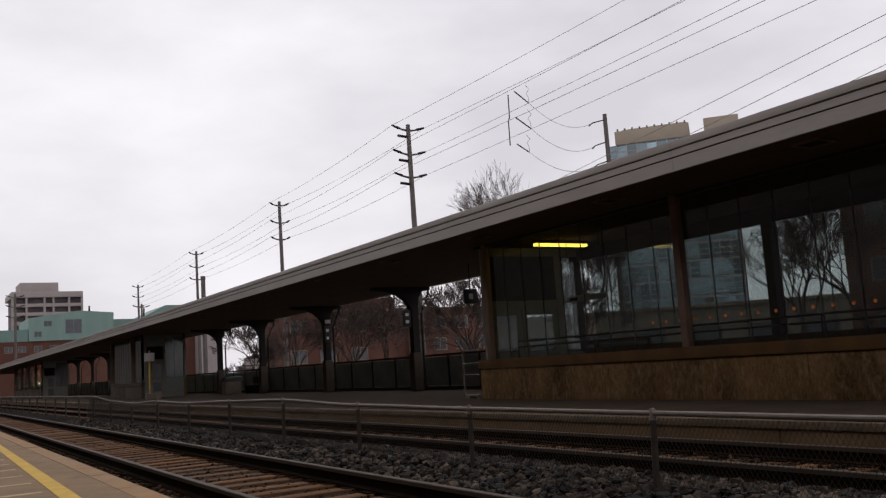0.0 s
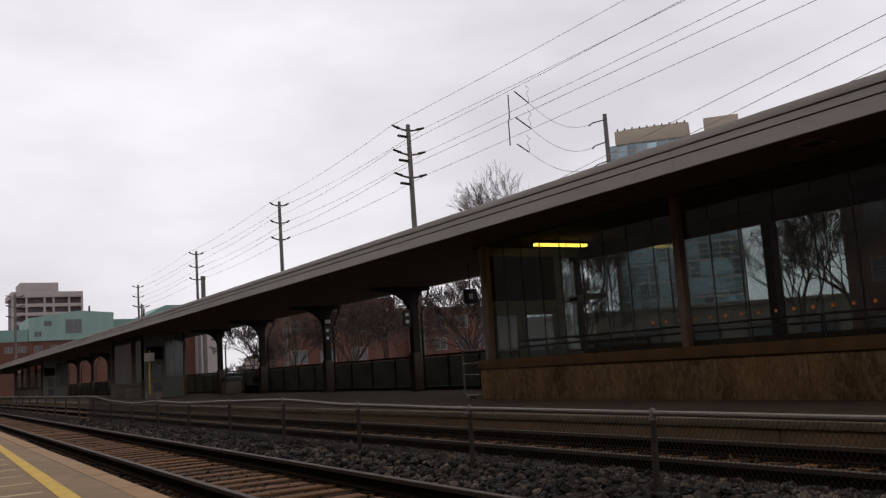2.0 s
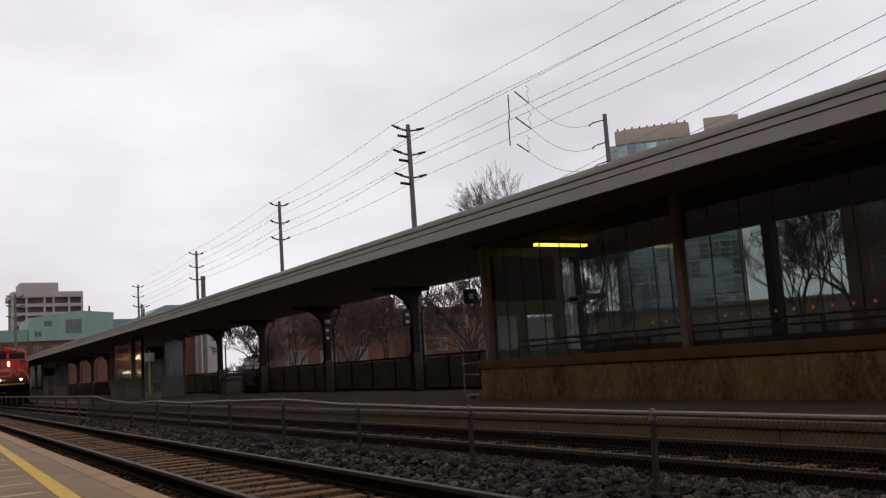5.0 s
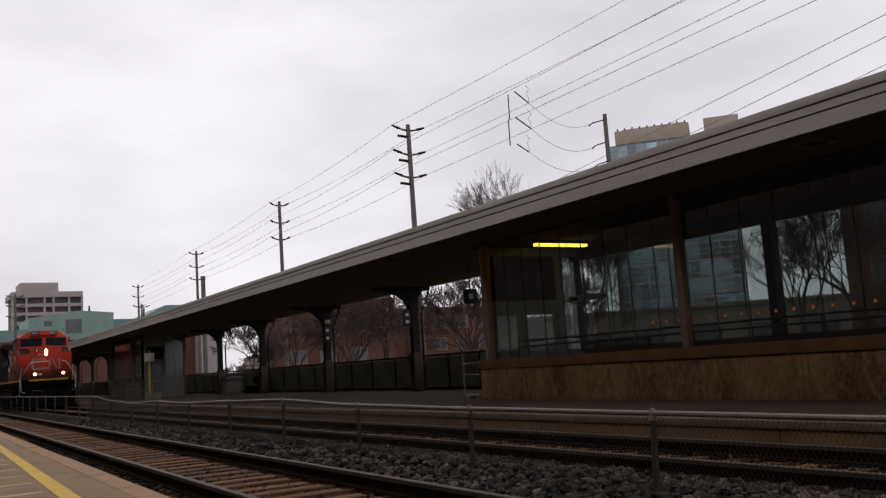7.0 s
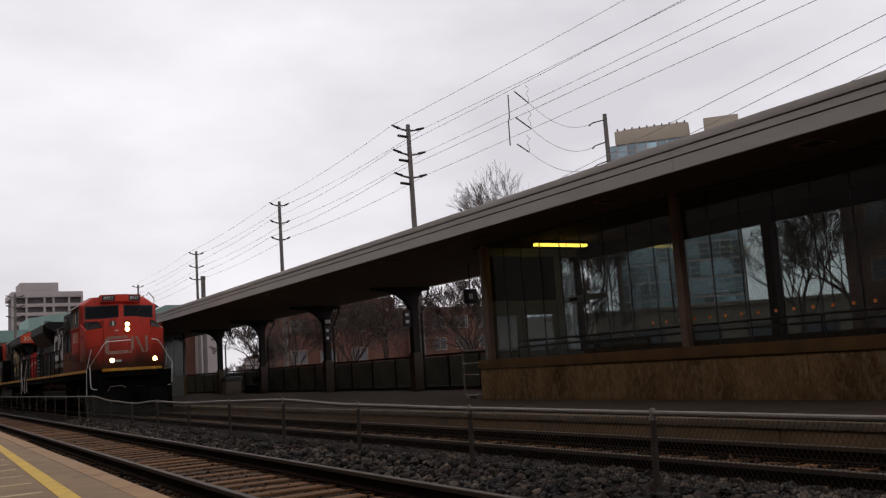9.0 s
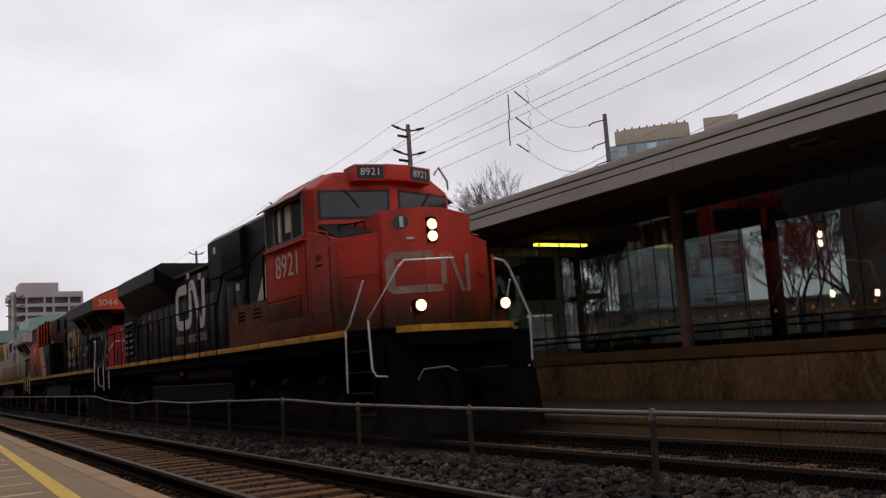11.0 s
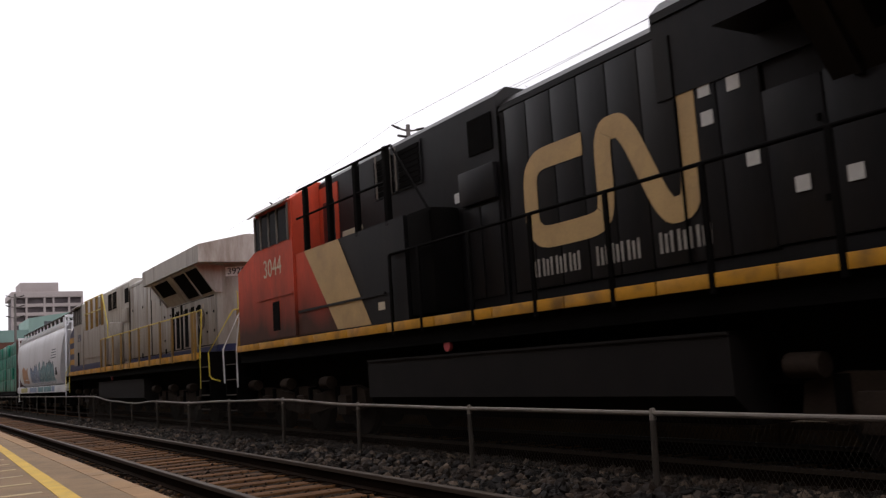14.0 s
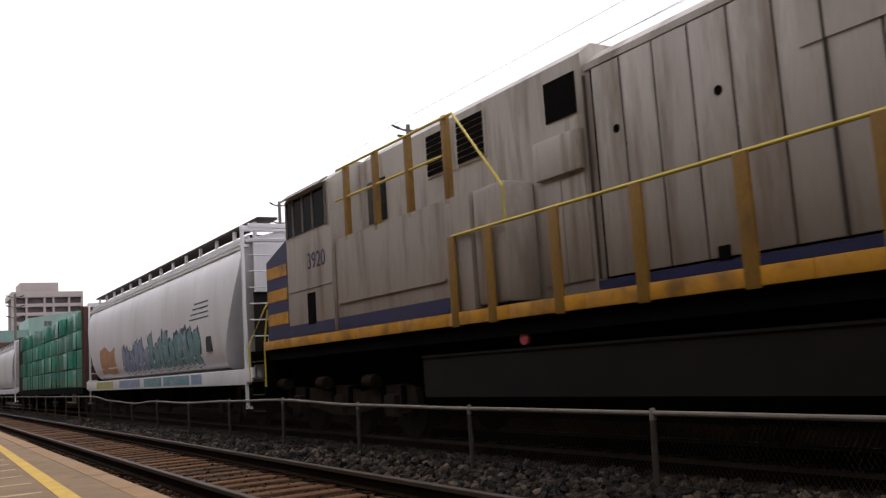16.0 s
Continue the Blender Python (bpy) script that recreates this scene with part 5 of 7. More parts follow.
    for pts in ([(-0.86, 2.44), (-0.84, 2.36), (-0.76, 2.3), (-0.72, 2.3), (-0.72, 2.99), (-0.77, 2.98), (-0.86, 2.86)], [(-0.715, 2.88), (-0.225, 2.9), (-0.225, 3.01), (-0.715, 2.99)], [(-0.215, 2.9), (-0.06, 2.9), (-0.06, 3.01), (-0.215, 3.01)],
                [(-0.715, 2.3), (-0.225, 2.31), (-0.225, 2.44), (-0.715, 2.42)], [(-0.215, 2.31), (0.1, 2.32), (0.1, 2.43), (-0.215, 2.44)], [(0.08, 2.45), (0.18, 2.45), (0.18, 2.95), (0.08, 2.95)],
                [(0.23, 2.97), (0.33, 2.97), (0.62, 2.34), (0.53, 2.32)], [(0.66, 2.32), (0.76, 2.36), (0.76, 2.98), (0.66, 2.98)]):
        on_face("emblem_block", pts, M_FADED, "faded pale emblem block", 0.012)
    on_face("notice", [(-0.5, 2.0), (-0.3, 2.0), (-0.3, 2.08), (-0.5, 2.08)], M_LOGOWHITE, "small pale notice")
    on_face("notice", [(-0.5, 3.2), (-0.38, 3.2), (-0.38, 3.24), (-0.5, 3.24)], M_LOGOWHITE, "small pale notice")
    for s in (-1, 1):
        part("anti_glare_plate", B((min(s * 0.81, s * 0.855), max(s * 0.81, s * 0.925), 0.3, 1.3, 3.36, 3.66)), M_UNDER, nose, "black anti-glare plate")
    for s in (-1, 1):
        bm = bmesh.new()
        x0, x1 = sorted((s * 1.505, s * 1.515))
        part("notice", B((x0, x1, 1.0, 1.25, 2.1, 2.35)), M_RUST, nose, "faded notice plate")
        part("grab_iron", tube([(s * 0.98, 0.3, 2.62), (s * 1.0, 0.22, 2.66), (s * 1.38, 0.6, 2.64), (s * 1.4, 0.72, 2.62)], 0.014, n=6), M_LOCORED, nose)
    # cab
    plan = [(-1.5, 4.06), (-1.5, 1.92), (-1.38, 1.72), (0, 1.32), (1.38, 1.72), (1.5, 1.92), (1.5, 4.06)]
    bm = bmesh.new()
    roof = [(-1.08, 4.06), (-1.08, 2.0), (-0.98, 1.75), (0, 1.4), (0.98, 1.75), (1.08, 2.0), (1.08, 4.06)]
    loft(bm, [[(x, y, 1.745) for x, y in plan], [(x, y, 4.36) for x, y in plan], [(x, y, 4.68) for x, y in roof]])
    bmesh.ops.recalc_face_normals(bm, faces=bm.faces)
    bmesh.ops.bevel(bm, geom=[e for e in bm.edges], offset=0.02, segments=2, affect="EDGES")
    cab = part("cab", bm, M_LOCORED, t, "red cab with road number")
    part("roof_sheet", B((-1.06, 1.06, 2.05, 4.04, 4.683, 4.7)), M_LOCOBLACK, cab)
    for s in (-1, 1):
        def wy(x):
            return 1.32 + 0.4 * x / 1.38
        for x0, x1 in ((0.13, 1.3),):
            pl = [(s * x0, wy(x0) - 0.012), (s * x1, wy(x1) - 0.012), (s * x1, wy(x1) + 0.02), (s * x0, wy(x0) + 0.02)]
            w = part("windscreen", upright(pl, 3.83, 4.28), M_CABGLASS, cab, "dark cab windscreen")
            fr = [(s * (x0 - 0.04), wy(x0 - 0.04) - 0.006), (s * (x1 + 0.04), wy(x1 + 0.04) - 0.006), (s * (x1 + 0.04), wy(x1 + 0.04) + 0.02), (s * (x0 - 0.04), wy(x0 - 0.04) + 0.02)]
            part("rubber_seal", upright(fr, 3.79, 4.32), M_SILICONE, w)
            part("wiper", tube([(s * 0.9, wy(0.9) - 0.03, 4.34), (s * 0.62, wy(0.62) - 0.03, 3.98)], 0.012, n=5), M_SILICONE, w)
        xa, xb = sorted((s * 1.5, s * 1.512))
        sw = part("side_window", B((xa, xb, 2.02, 3.9, 3.55, 4.28)), M_CABGLASS, cab, "dark sliding cab windows")
        for y0, y1 in ((1.98, 2.05), (2.5, 2.56), (3.02, 3.08), (3.42, 3.48), (3.87, 3.93)):
            x2, x3 = sorted((s * 1.512, s * 1.53))
            part("window_bar", B((x2, x3, y0, y1, 3.53, 4.3)), M_GALV, sw, "pale aluminium window frame")
        x2, x3 = sorted((s * 1.512, s * 1.522))
        # Pale plates on the pane stand for the light seen through the cab.
        part("pane_light_plate", B((x2, x3, 2.57, 2.85, 3.72, 4.22)), M_CREAM, sw, "pale plate added for light showing through the cab window")
        part("pane_light_plate", B((x2, x3, 3.1, 3.22, 3.6, 4.2)), M_CREAM, sw, "pale plate added for light showing through the cab window")
        for z0, z1 in ((3.53, 3.57), (4.25, 4.29)):
            part("window_rail", B((min(s * 1.513, s * 1.528), max(s * 1.513, s * 1.528), 2.06, 3.86, z0, z1)), M_GALV, sw, "pale aluminium window frame")
        part("window_sill", B((min(s * 1.5, s * 1.58), max(s * 1.5, s * 1.58), 1.95, 3.95, 3.46, 3.5)), M_LOCORED, cab)
        # drip shade over the window
        bm = bmesh.new()
        loft(bm, [[(s * 1.42, yy, 4.42), (s * 1.44, yy, 4.44), (s * 1.68, yy, 4.27), (s * 1.67, yy, 4.25)] for yy in (2.0, 3.95)])
        bmesh.ops.recalc_face_normals(bm, faces=bm.faces)
        part("awning", bm, M_GALV, cab, "grey window awning")
        part("skirt", B((min(s * 1.5, s * 1.525), max(s * 1.5, s * 1.525), 0.9, 4.04, 1.765, 2.12), (min(s * 1.5, s * 1.525), max(s * 1.5, s * 1.525), 2.3, 4.04, 2.12, 2.45), bevel=0.01), M_LOCOREDDIRTY, cab, "grimy lower cab panel")
        writing("8921", 0.62, M_CREAM, cab, at_side(s, 1.515, 2.85, 3.1), "road_number", "pale road number")
        x4, x5 = sorted((s * 1.5, s * 1.507))
        for y0, y1, z0, z1 in ((1.96, 1.975, 1.8, 3.45), (2.3, 3.95, 2.5, 2.515), (2.3, 2.315, 2.12, 2.5), (1.25, 1.55, 2.92, 2.945), (4.0, 4.02, 1.8, 4.2), (0.95, 0.965, 1.8, 3.2)):
            part("seam", B((x4, x5, y0, y1, z0, z1)), M_UNDER, cab)
        part("hand_hold", tube([(s * 1.5, 1.7, 2.0), (s * 1.56, 1.7, 2.05), (s * 1.56, 1.7, 3.1), (s * 1.5, 1.7, 3.15)], 0.012, n=6), M_LOCORED, cab)
        part("notice", B((x4, x5, 1.3, 1.52, 3.02, 3.12)), M_RUST, cab, "small faded notice")
        # number boards
        nb = part("number_board", upright([(s * 0.24, 1.15), (s * 0.78, 1.31), (s * 0.78, 1.75), (s * 0.24, 1.75)], 4.45, 4.74), M_LOCORED, cab, "red number board box")
        part("board_face", upright([(s * 0.28, 1.147), (s * 0.74, 1.283), (s * 0.74, 1.31), (s * 0.28, 1.17)], 4.48, 4.71), M_SIGNBLACK, nb)
        ang = math.atan2(0.18, 0.6) * s
        writing("8921", 0.19, M_LOGOWHITE, nb, Matrix.Translation((s * 0.51, 1.205, 4.595)) @ Matrix.Rotation(ang, 4, "Z") @ FRONT, "road_number", "pale number on black")
    part("roof_bar", tube([(1.1, 1.7, 4.72), (1.16, 1.62, 4.86), (1.4, 1.72, 4.62), (1.42, 1.74, 4.45)], 0.02), M_GALV, cab)
    part("beam", B((-0.24, 0.24, 1.13, 1.8, 4.45, 4.75), bevel=0.03), M_LOCORED, cab)
    # hood
    hood = part("hood", along([(-0.93, 1.765), (-0.93, 3.9), (-0.72, 4.06), (0.72, 4.06), (0.93, 3.9), (0.93, 1.765)], 4.06, 18.4), M_LOCOBLACK, t, "black engine hood with doors")
    rear = part("rear_cabinet", along([(-0.93, 1.765), (-0.93, 4.42), (-0.78, 4.56), (0.78, 4.56), (0.93, 4.42), (0.93, 1.765)], 18.4, 20.0), M_LOCOBLACK, t, "tall black rear cabinet")
    part("rear_lamp_box", B((-0.3, 0.3, 20.0, 20.25, 4.34, 4.54), bevel=0.03), M_LOCOBLACK, rear)
    for s in (-1, 1):
        part("seam", B((min(s * 0.93, s * 0.936), max(s * 0.93, s * 0.936), 18.45, 19.94, 3.78, 3.8)), M_UNDER, rear)
        for i in range(4):
            for k in range(4):
                x0, x1 = sorted((s * 0.93, s * 0.938))
                part("slot", B((x0, x1, 18.75 + 0.29 * i, 18.94 + 0.29 * i, 3.98 + 0.075 * k, 4.015 + 0.075 * k)), M_UNDER, rear)
        for yy in (18.9, 19.5):
            part("notice", B((min(s * 0.93, s * 0.94), max(s * 0.93, s * 0.94), yy, yy + 0.16, 3.83, 3.92)), M_GALVPOST, rear)
    part("hatch", along([(-0.976, 3.6), (-0.976, 4.52), (-0.8, 4.66), (0.8, 4.66), (0.976, 4.52), (0.976, 3.6)], 4.07, 9.65), M_LOCOBLACK, hood, "tall black roof hatch")
    part("air_box", along([(-1.02, 3.42), (-1.1, 3.55), (-1.1, 4.45), (-0.85, 4.62), (0.85, 4.62), (1.1, 4.45), (1.1, 3.55), (1.02, 3.42)], 6.75, 8.2), M_LOCOBLACK, hood, "black cabinet on the hood side")
    part("electrical_cabinet", along([(-0.98, 1.77), (-0.98, 4.0), (0.98, 4.0), (0.98, 1.77)], 4.06, 6.7), M_LOCOBLACK, hood, "flush black cabinet behind the cab")
    # Paler strip: the highlight along the roof edge is put into its colour.
    part("roof_edge_highlight", B((-0.95, -0.74, 9.7, 13.3, 4.0, 4.08), (0.74, 0.95, 9.7, 13.3, 4.0, 4.08), bevel=0.02), M_GALVPOST, hood, "roof edge coloured grey for its highlight")
    prof = [(-0.93, 3.34), (-1.42, 4.02), (-1.42, 4.4), (-1.2, 4.54), (1.2, 4.54), (1.42, 4.4), (1.42, 4.02), (0.93, 3.34)]
    bm = bmesh.new()
    loft(bm, [[(x * (0.7 if abs(x) > 1 else 1), 13.2, z if z < 4 else 4.07) for x, z in prof], [(x, 13.5, z) for x, z in prof], [(x, 18.55, z) for x, z in prof], [(x * 0.99, 18.7, z) for x, z in prof]])
    bmesh.ops.recalc_face_normals(bm, faces=bm.faces)
    part("radiator", bm, M_LOCOBLACK, hood, "flared black radiator section")
    side_doors(hood, 0.93, [6.9, 7.6, 8.3, 9.0, 9.7, 10.35, 11.0, 11.65, 12.3, 12.95, 13.6, 14.3, 15.0, 15.7, 16.4, 17.1, 17.8], 1.9, 3.28, M_LOCOBLACK)
    side_doors(hood, 0.93, [9.75, 10.5, 11.3, 12.1], 3.32, 3.86, M_LOCOBLACK)
    louvres(hood, 0.935, 18.48, 19.86, 2.02, 3.26, 6, M_SLAT)
    for s in (-1, 1):
        block_mark(hood, s, 0.956, 13.0, 10.1, 2.5, 3.72, M_LOGOWHITE)
        bars(hood, s, 0.958, 12.95, 10.0, 2.12, 2.34, (4, 3, 3), M_BARS)
        # pale wedge next to the cab
        bm = bmesh.new()
        for pts, mat, what in (([(6.1, 2.66), (4.76, 2.66), (4.08, 3.4), (4.08, 3.98), (5.08, 3.99)], M_CREAM, "cream painted wedge"), ([(4.75, 2.66), (4.08, 2.66), (4.08, 3.39)], M_LOCORED, "red painted corner")):
            bm = bmesh.new()
            loft(bm, [[(s * 0.979, y, z) for y, z in pts], [(s * 0.986, y, z) for y, z in pts]])
            bmesh.ops.recalc_face_normals(bm, faces=bm.faces)
            part("paint_panel", bm, mat, hood, what)
        part("door_post", B((min(s * 0.98, s * 1.01), max(s * 0.98, s * 1.01), 4.72, 4.79, 2.64, 3.98)), M_RUST, hood)
        for yy in (5.2, 4.25):
            part("stanchion", B((min(s * 1.455, s * 1.485), max(s * 1.455, s * 1.485), yy - 0.03, yy + 0.03, 2.6, 3.56)), M_UNDER, t)
        bx = part("equipment_box", across([(4.1, 1.77), (6.55, 1.77), (6.6, 2.2), (6.3, 2.62), (4.1, 2.62)], min(s * 0.95, s * 1.46), max(s * 0.95, s * 1.46)), M_RUST, t, "rusty red-brown equipment box")
        for yy in (4.55, 5.5):
            for zz in (2.28, 2.36, 2.44):
                part("slot", B((min(s * 1.455, s * 1.468), max(s * 1.455, s * 1.468), yy, yy + 0.4, zz, zz + 0.035)), M_UNDER, bx)
        rc = part("brake_recess", B((min(s * 0.93, s * 0.962), max(s * 0.93, s * 0.962), 17.6, 18.32, 2.3, 2.36), (min(s * 0.93, s * 0.962), max(s * 0.93, s * 0.962), 17.6, 18.32, 3.31, 3.37), (min(s * 0.93, s * 0.962), max(s * 0.93, s * 0.962), 17.6, 17.66, 2.36, 3.31), (min(s * 0.93, s * 0.962), max(s * 0.93, s * 0.962), 18.26, 18.32, 2.36, 3.31)), M_LOCOBLACK, hood, "framed hand brake recess")
        part("brake_wheel", tube([(s * 1.0, 17.96 + 0.27 * cos(a * pi / 8), 2.95 + 0.27 * sin(a * pi / 8)) for a in range(17)], 0.018, n=6), M_SLAT, rc, "dark hand brake wheel")
        part("brake_chain_box", B((min(s * 0.94, s * 1.02), max(s * 0.94, s * 1.02), 17.88, 18.04, 2.42, 2.62), bevel=0.02), M_SLAT, rc)
        for yy, zz in ((16.9, 3.02), (15.95, 3.15)):
            part("notice", B((min(s * 0.956, s * 0.966), max(s * 0.956, s * 0.966), yy, yy + 0.2, zz - 0.07, zz + 0.07)), M_FADED, hood, "dirty pale notice")
        part("fuse_cover", B((min(s * 0.956, s * 0.98), max(s * 0.956, s * 0.98), 15.92, 16.04, 2.72, 2.95), bevel=0.01), M_RUBBERRED, hood, "red marker plate")
        for yy, zz in ((11.5, 3.95), (9.0, 4.3), (7.3, 3.2), (10.4, 3.82)):
            part("notice", B((min(s * 0.956, s * 0.99), max(s * 0.956, s * 0.99), yy, yy + 0.16, zz - 0.1, zz + 0.06)), M_LOGOWHITE, hood)
    horn = part("horn", tube([(-0.5, 9.95, 4.06), (-0.5, 9.95, 4.3)], 0.03, r1=0.03), M_UNDER, hood, "black air horns")
    for dx, dz in ((-0.2, 0), (0, 0.12), (0.2, 0)):
        part("bell", tube([(-0.5 + dx, 9.9, 4.28 + dz), (-0.5 + dx, 10.3, 4.28 + dz)], 0.03, n=12, r1=0.09), M_UNDER, horn)
    handrail(t, 1.512, [7.35, 8.7, 10.0, 11.3, 12.6, 13.9, 15.2, 16.5, 17.65, 18.77, 19.9], 2.82, 1.6, M_UNDER, M_UNDER, 0.035)
    grab(t, [(1.47, 7.35, 2.8), (1.47, 6.95, 3.42), (1.47, 4.9, 3.52), (1.47, 4.1, 3.66)], M_UNDER)
    # front platform
    part("anticlimber", upright([(-1.1, -0.5), (-1.1, -0.54), (-0.84, -0.8), (0.84, -0.8), (1.1, -0.54), (1.1, -0.5)], 1.42, 1.755), M_UNDER, t)
    part("front_deck", B((-1.3, 1.3, -0.5, 0.3, 1.68, 1.73), bevel=0.01), M_UNDER, t)
    part("front_stripe", B((-0.84, 0.84, -0.817, -0.8, 1.64, 1.745)), M_LOCOYELLOW, t, "yellow front stripe")
    for s in (-1, 1):
        part("front_stripe", upright([(s * 0.85, -0.81), (s * 1.12, -0.55), (s * 1.1, -0.53), (s * 0.84, -0.79)], 1.64, 1.745), M_LOCOYELLOW, t, "yellow front stripe")
    for s in (-1, 1):
        d = part("ditch_light", B((s * 0.79 - 0.088, s * 0.79 + 0.088, -0.8, -0.62, 1.95, 2.13), bevel=0.03), M_UNDER, t, "black ditch light housing")
        part("rim", disc((s * 0.79, -0.812, 2.04), 0.09, 0.02, "y", 24), M_LAMPRIM, d, "warm lamp rim")
        part("lens", disc((s * 0.79, -0.818, 2.04), 0.072, 0.02, "y", 24), M_HEADLIGHT, d, "lit warm lamp lens")
        part("bracket", B((s * 0.79 - 0.06, s * 0.79 + 0.06, -0.72, -0.64, 1.755, 1.95)), M_LOCOREDDIRTY, d)
    part("post", tube([(0.72, -0.6, 1.755), (0.74, -0.6, 2.86)], 0.026, n=8), M_LOCORED, t)
    part("post", tube([(-0.12, -0.64, 1.755), (-0.12, -0.64, 2.8)], 0.02, n=8), M_LOCORED, t)
    step_well(t, -0.42, 0.42, plates=False)
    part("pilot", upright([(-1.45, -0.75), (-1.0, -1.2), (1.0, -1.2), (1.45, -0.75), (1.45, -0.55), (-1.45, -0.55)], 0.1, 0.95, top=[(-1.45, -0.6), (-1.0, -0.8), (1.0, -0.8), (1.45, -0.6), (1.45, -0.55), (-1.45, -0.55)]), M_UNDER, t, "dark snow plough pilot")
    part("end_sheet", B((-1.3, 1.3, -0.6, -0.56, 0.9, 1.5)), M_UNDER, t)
    part("coupler", B((-0.14, 0.14, -1.45, -0.6, 0.72, 1.0), (-0.22, 0.22, -1.65, -1.4, 0.68, 1.04), bevel=0.05), M_UNDER, t)
    for x in (-0.5, 0.5):
        part("air_hose", tube([(x, -0.7, 1.05), (x, -0.95, 0.9), (x * 0.9, -1.0, 0.55)], 0.03), M_UNDER, t)
    grab(t, [(1.5, 0.5, 0.75), (1.5, 0.47, 1.75), (1.5, 0.3, 1.85), (1.42, -0.1, 2.5)], M_WHITE, 0.018, name="corner_rail")
    for s, tip in ((-1, 0.05), (1, 0.74)):
        part("corner_rail", tube([(s * x, y, z) for x, y, z in ((1.25, -0.44, 0.98), (1.45, -0.44, 1.0), (1.51, -0.44, 1.1), (1.54, -0.44, 1.86), (1.05, -0.6, 2.66), (0.95, -0.62, 2.76), (tip, -0.64, 2.8))], 0.019, n=8), M_WHITE, t)
    part("cut_lever", tube([(-0.35, -1.0, 1.0), (-0.5, -1.0, 1.08), (-0.9, -0.95, 1.06), (-0.98, -0.9, 0.9)], 0.014, n=6), M_GALV, t)
    part("centre_frame", B((-0.95, 0.95, 0.0, 20.4, 0.75, 1.44)), M_UNDER, t)
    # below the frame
    tank = part("fuel_tank", along([(-1.3, 0.98), (-1.3, 0.6), (-1.05, 0.34), (1.05, 0.34), (1.3, 0.6), (1.3, 0.98)], 6.9, 14.5), M_LEADTANK, t, "fuel tank with underframe shade put into its colour")
    part("tank_edge", B((-1.33, -1.28, 6.9, 14.5, 0.97, 1.0), (1.28, 1.33, 6.9, 14.5, 0.97, 1.0)), M_GALVPOST, tank)
    for s in (-1, 1):
        part("air_reservoir", disc((s * 1.12, 6.95, 1.25), 0.2, 3.8, "y", 20), M_TRUCK, t, "long air reservoir cylinder")
        part("air_reservoir", disc((s * 1.12, 11.4, 1.25), 0.2, 3.0, "y", 20), M_TRUCK, t)
        part("red_cap", disc((s * 1.3, 11.1, 1.3), 0.06, s * 0.05, "x", 12), M_RUBBERRED, t)
    truck(t, 3.3, (-1.85, 0, 1.85), 0.53, mat=M_SHADEDTRUCK)
    truck(t, 17.7, (-1.85, 0, 1.85), 0.53, mat=M_SHADEDTRUCK)
    part("rear_platform", B((-1.4, 1.4, 20.4, 21.2, 1.5, 1.74)), M_UNDER, t)
    part("coupler", B((-0.14, 0.14, 20.6, 21.5, 0.72, 1.0), bevel=0.04), M_TRUCK, t)
    step_well(t, 20.45, 21.05)
    grab(t, [(1.5, 19.92, 1.0), (1.5, 20.0, 1.8), (1.52, 20.06, 2.15), (1.5, 19.95, 2.3), (1.49, 19.95, 2.84)], M_WHITE, 0.019, name="corner_rail")
    grab(t, [(1.5, 20.85, 0.95), (1.5, 20.92, 1.75), (1.48, 20.4, 2.55), (1.47, 20.12, 2.84)], M_WHITE, 0.019, name="corner_rail")
    return t


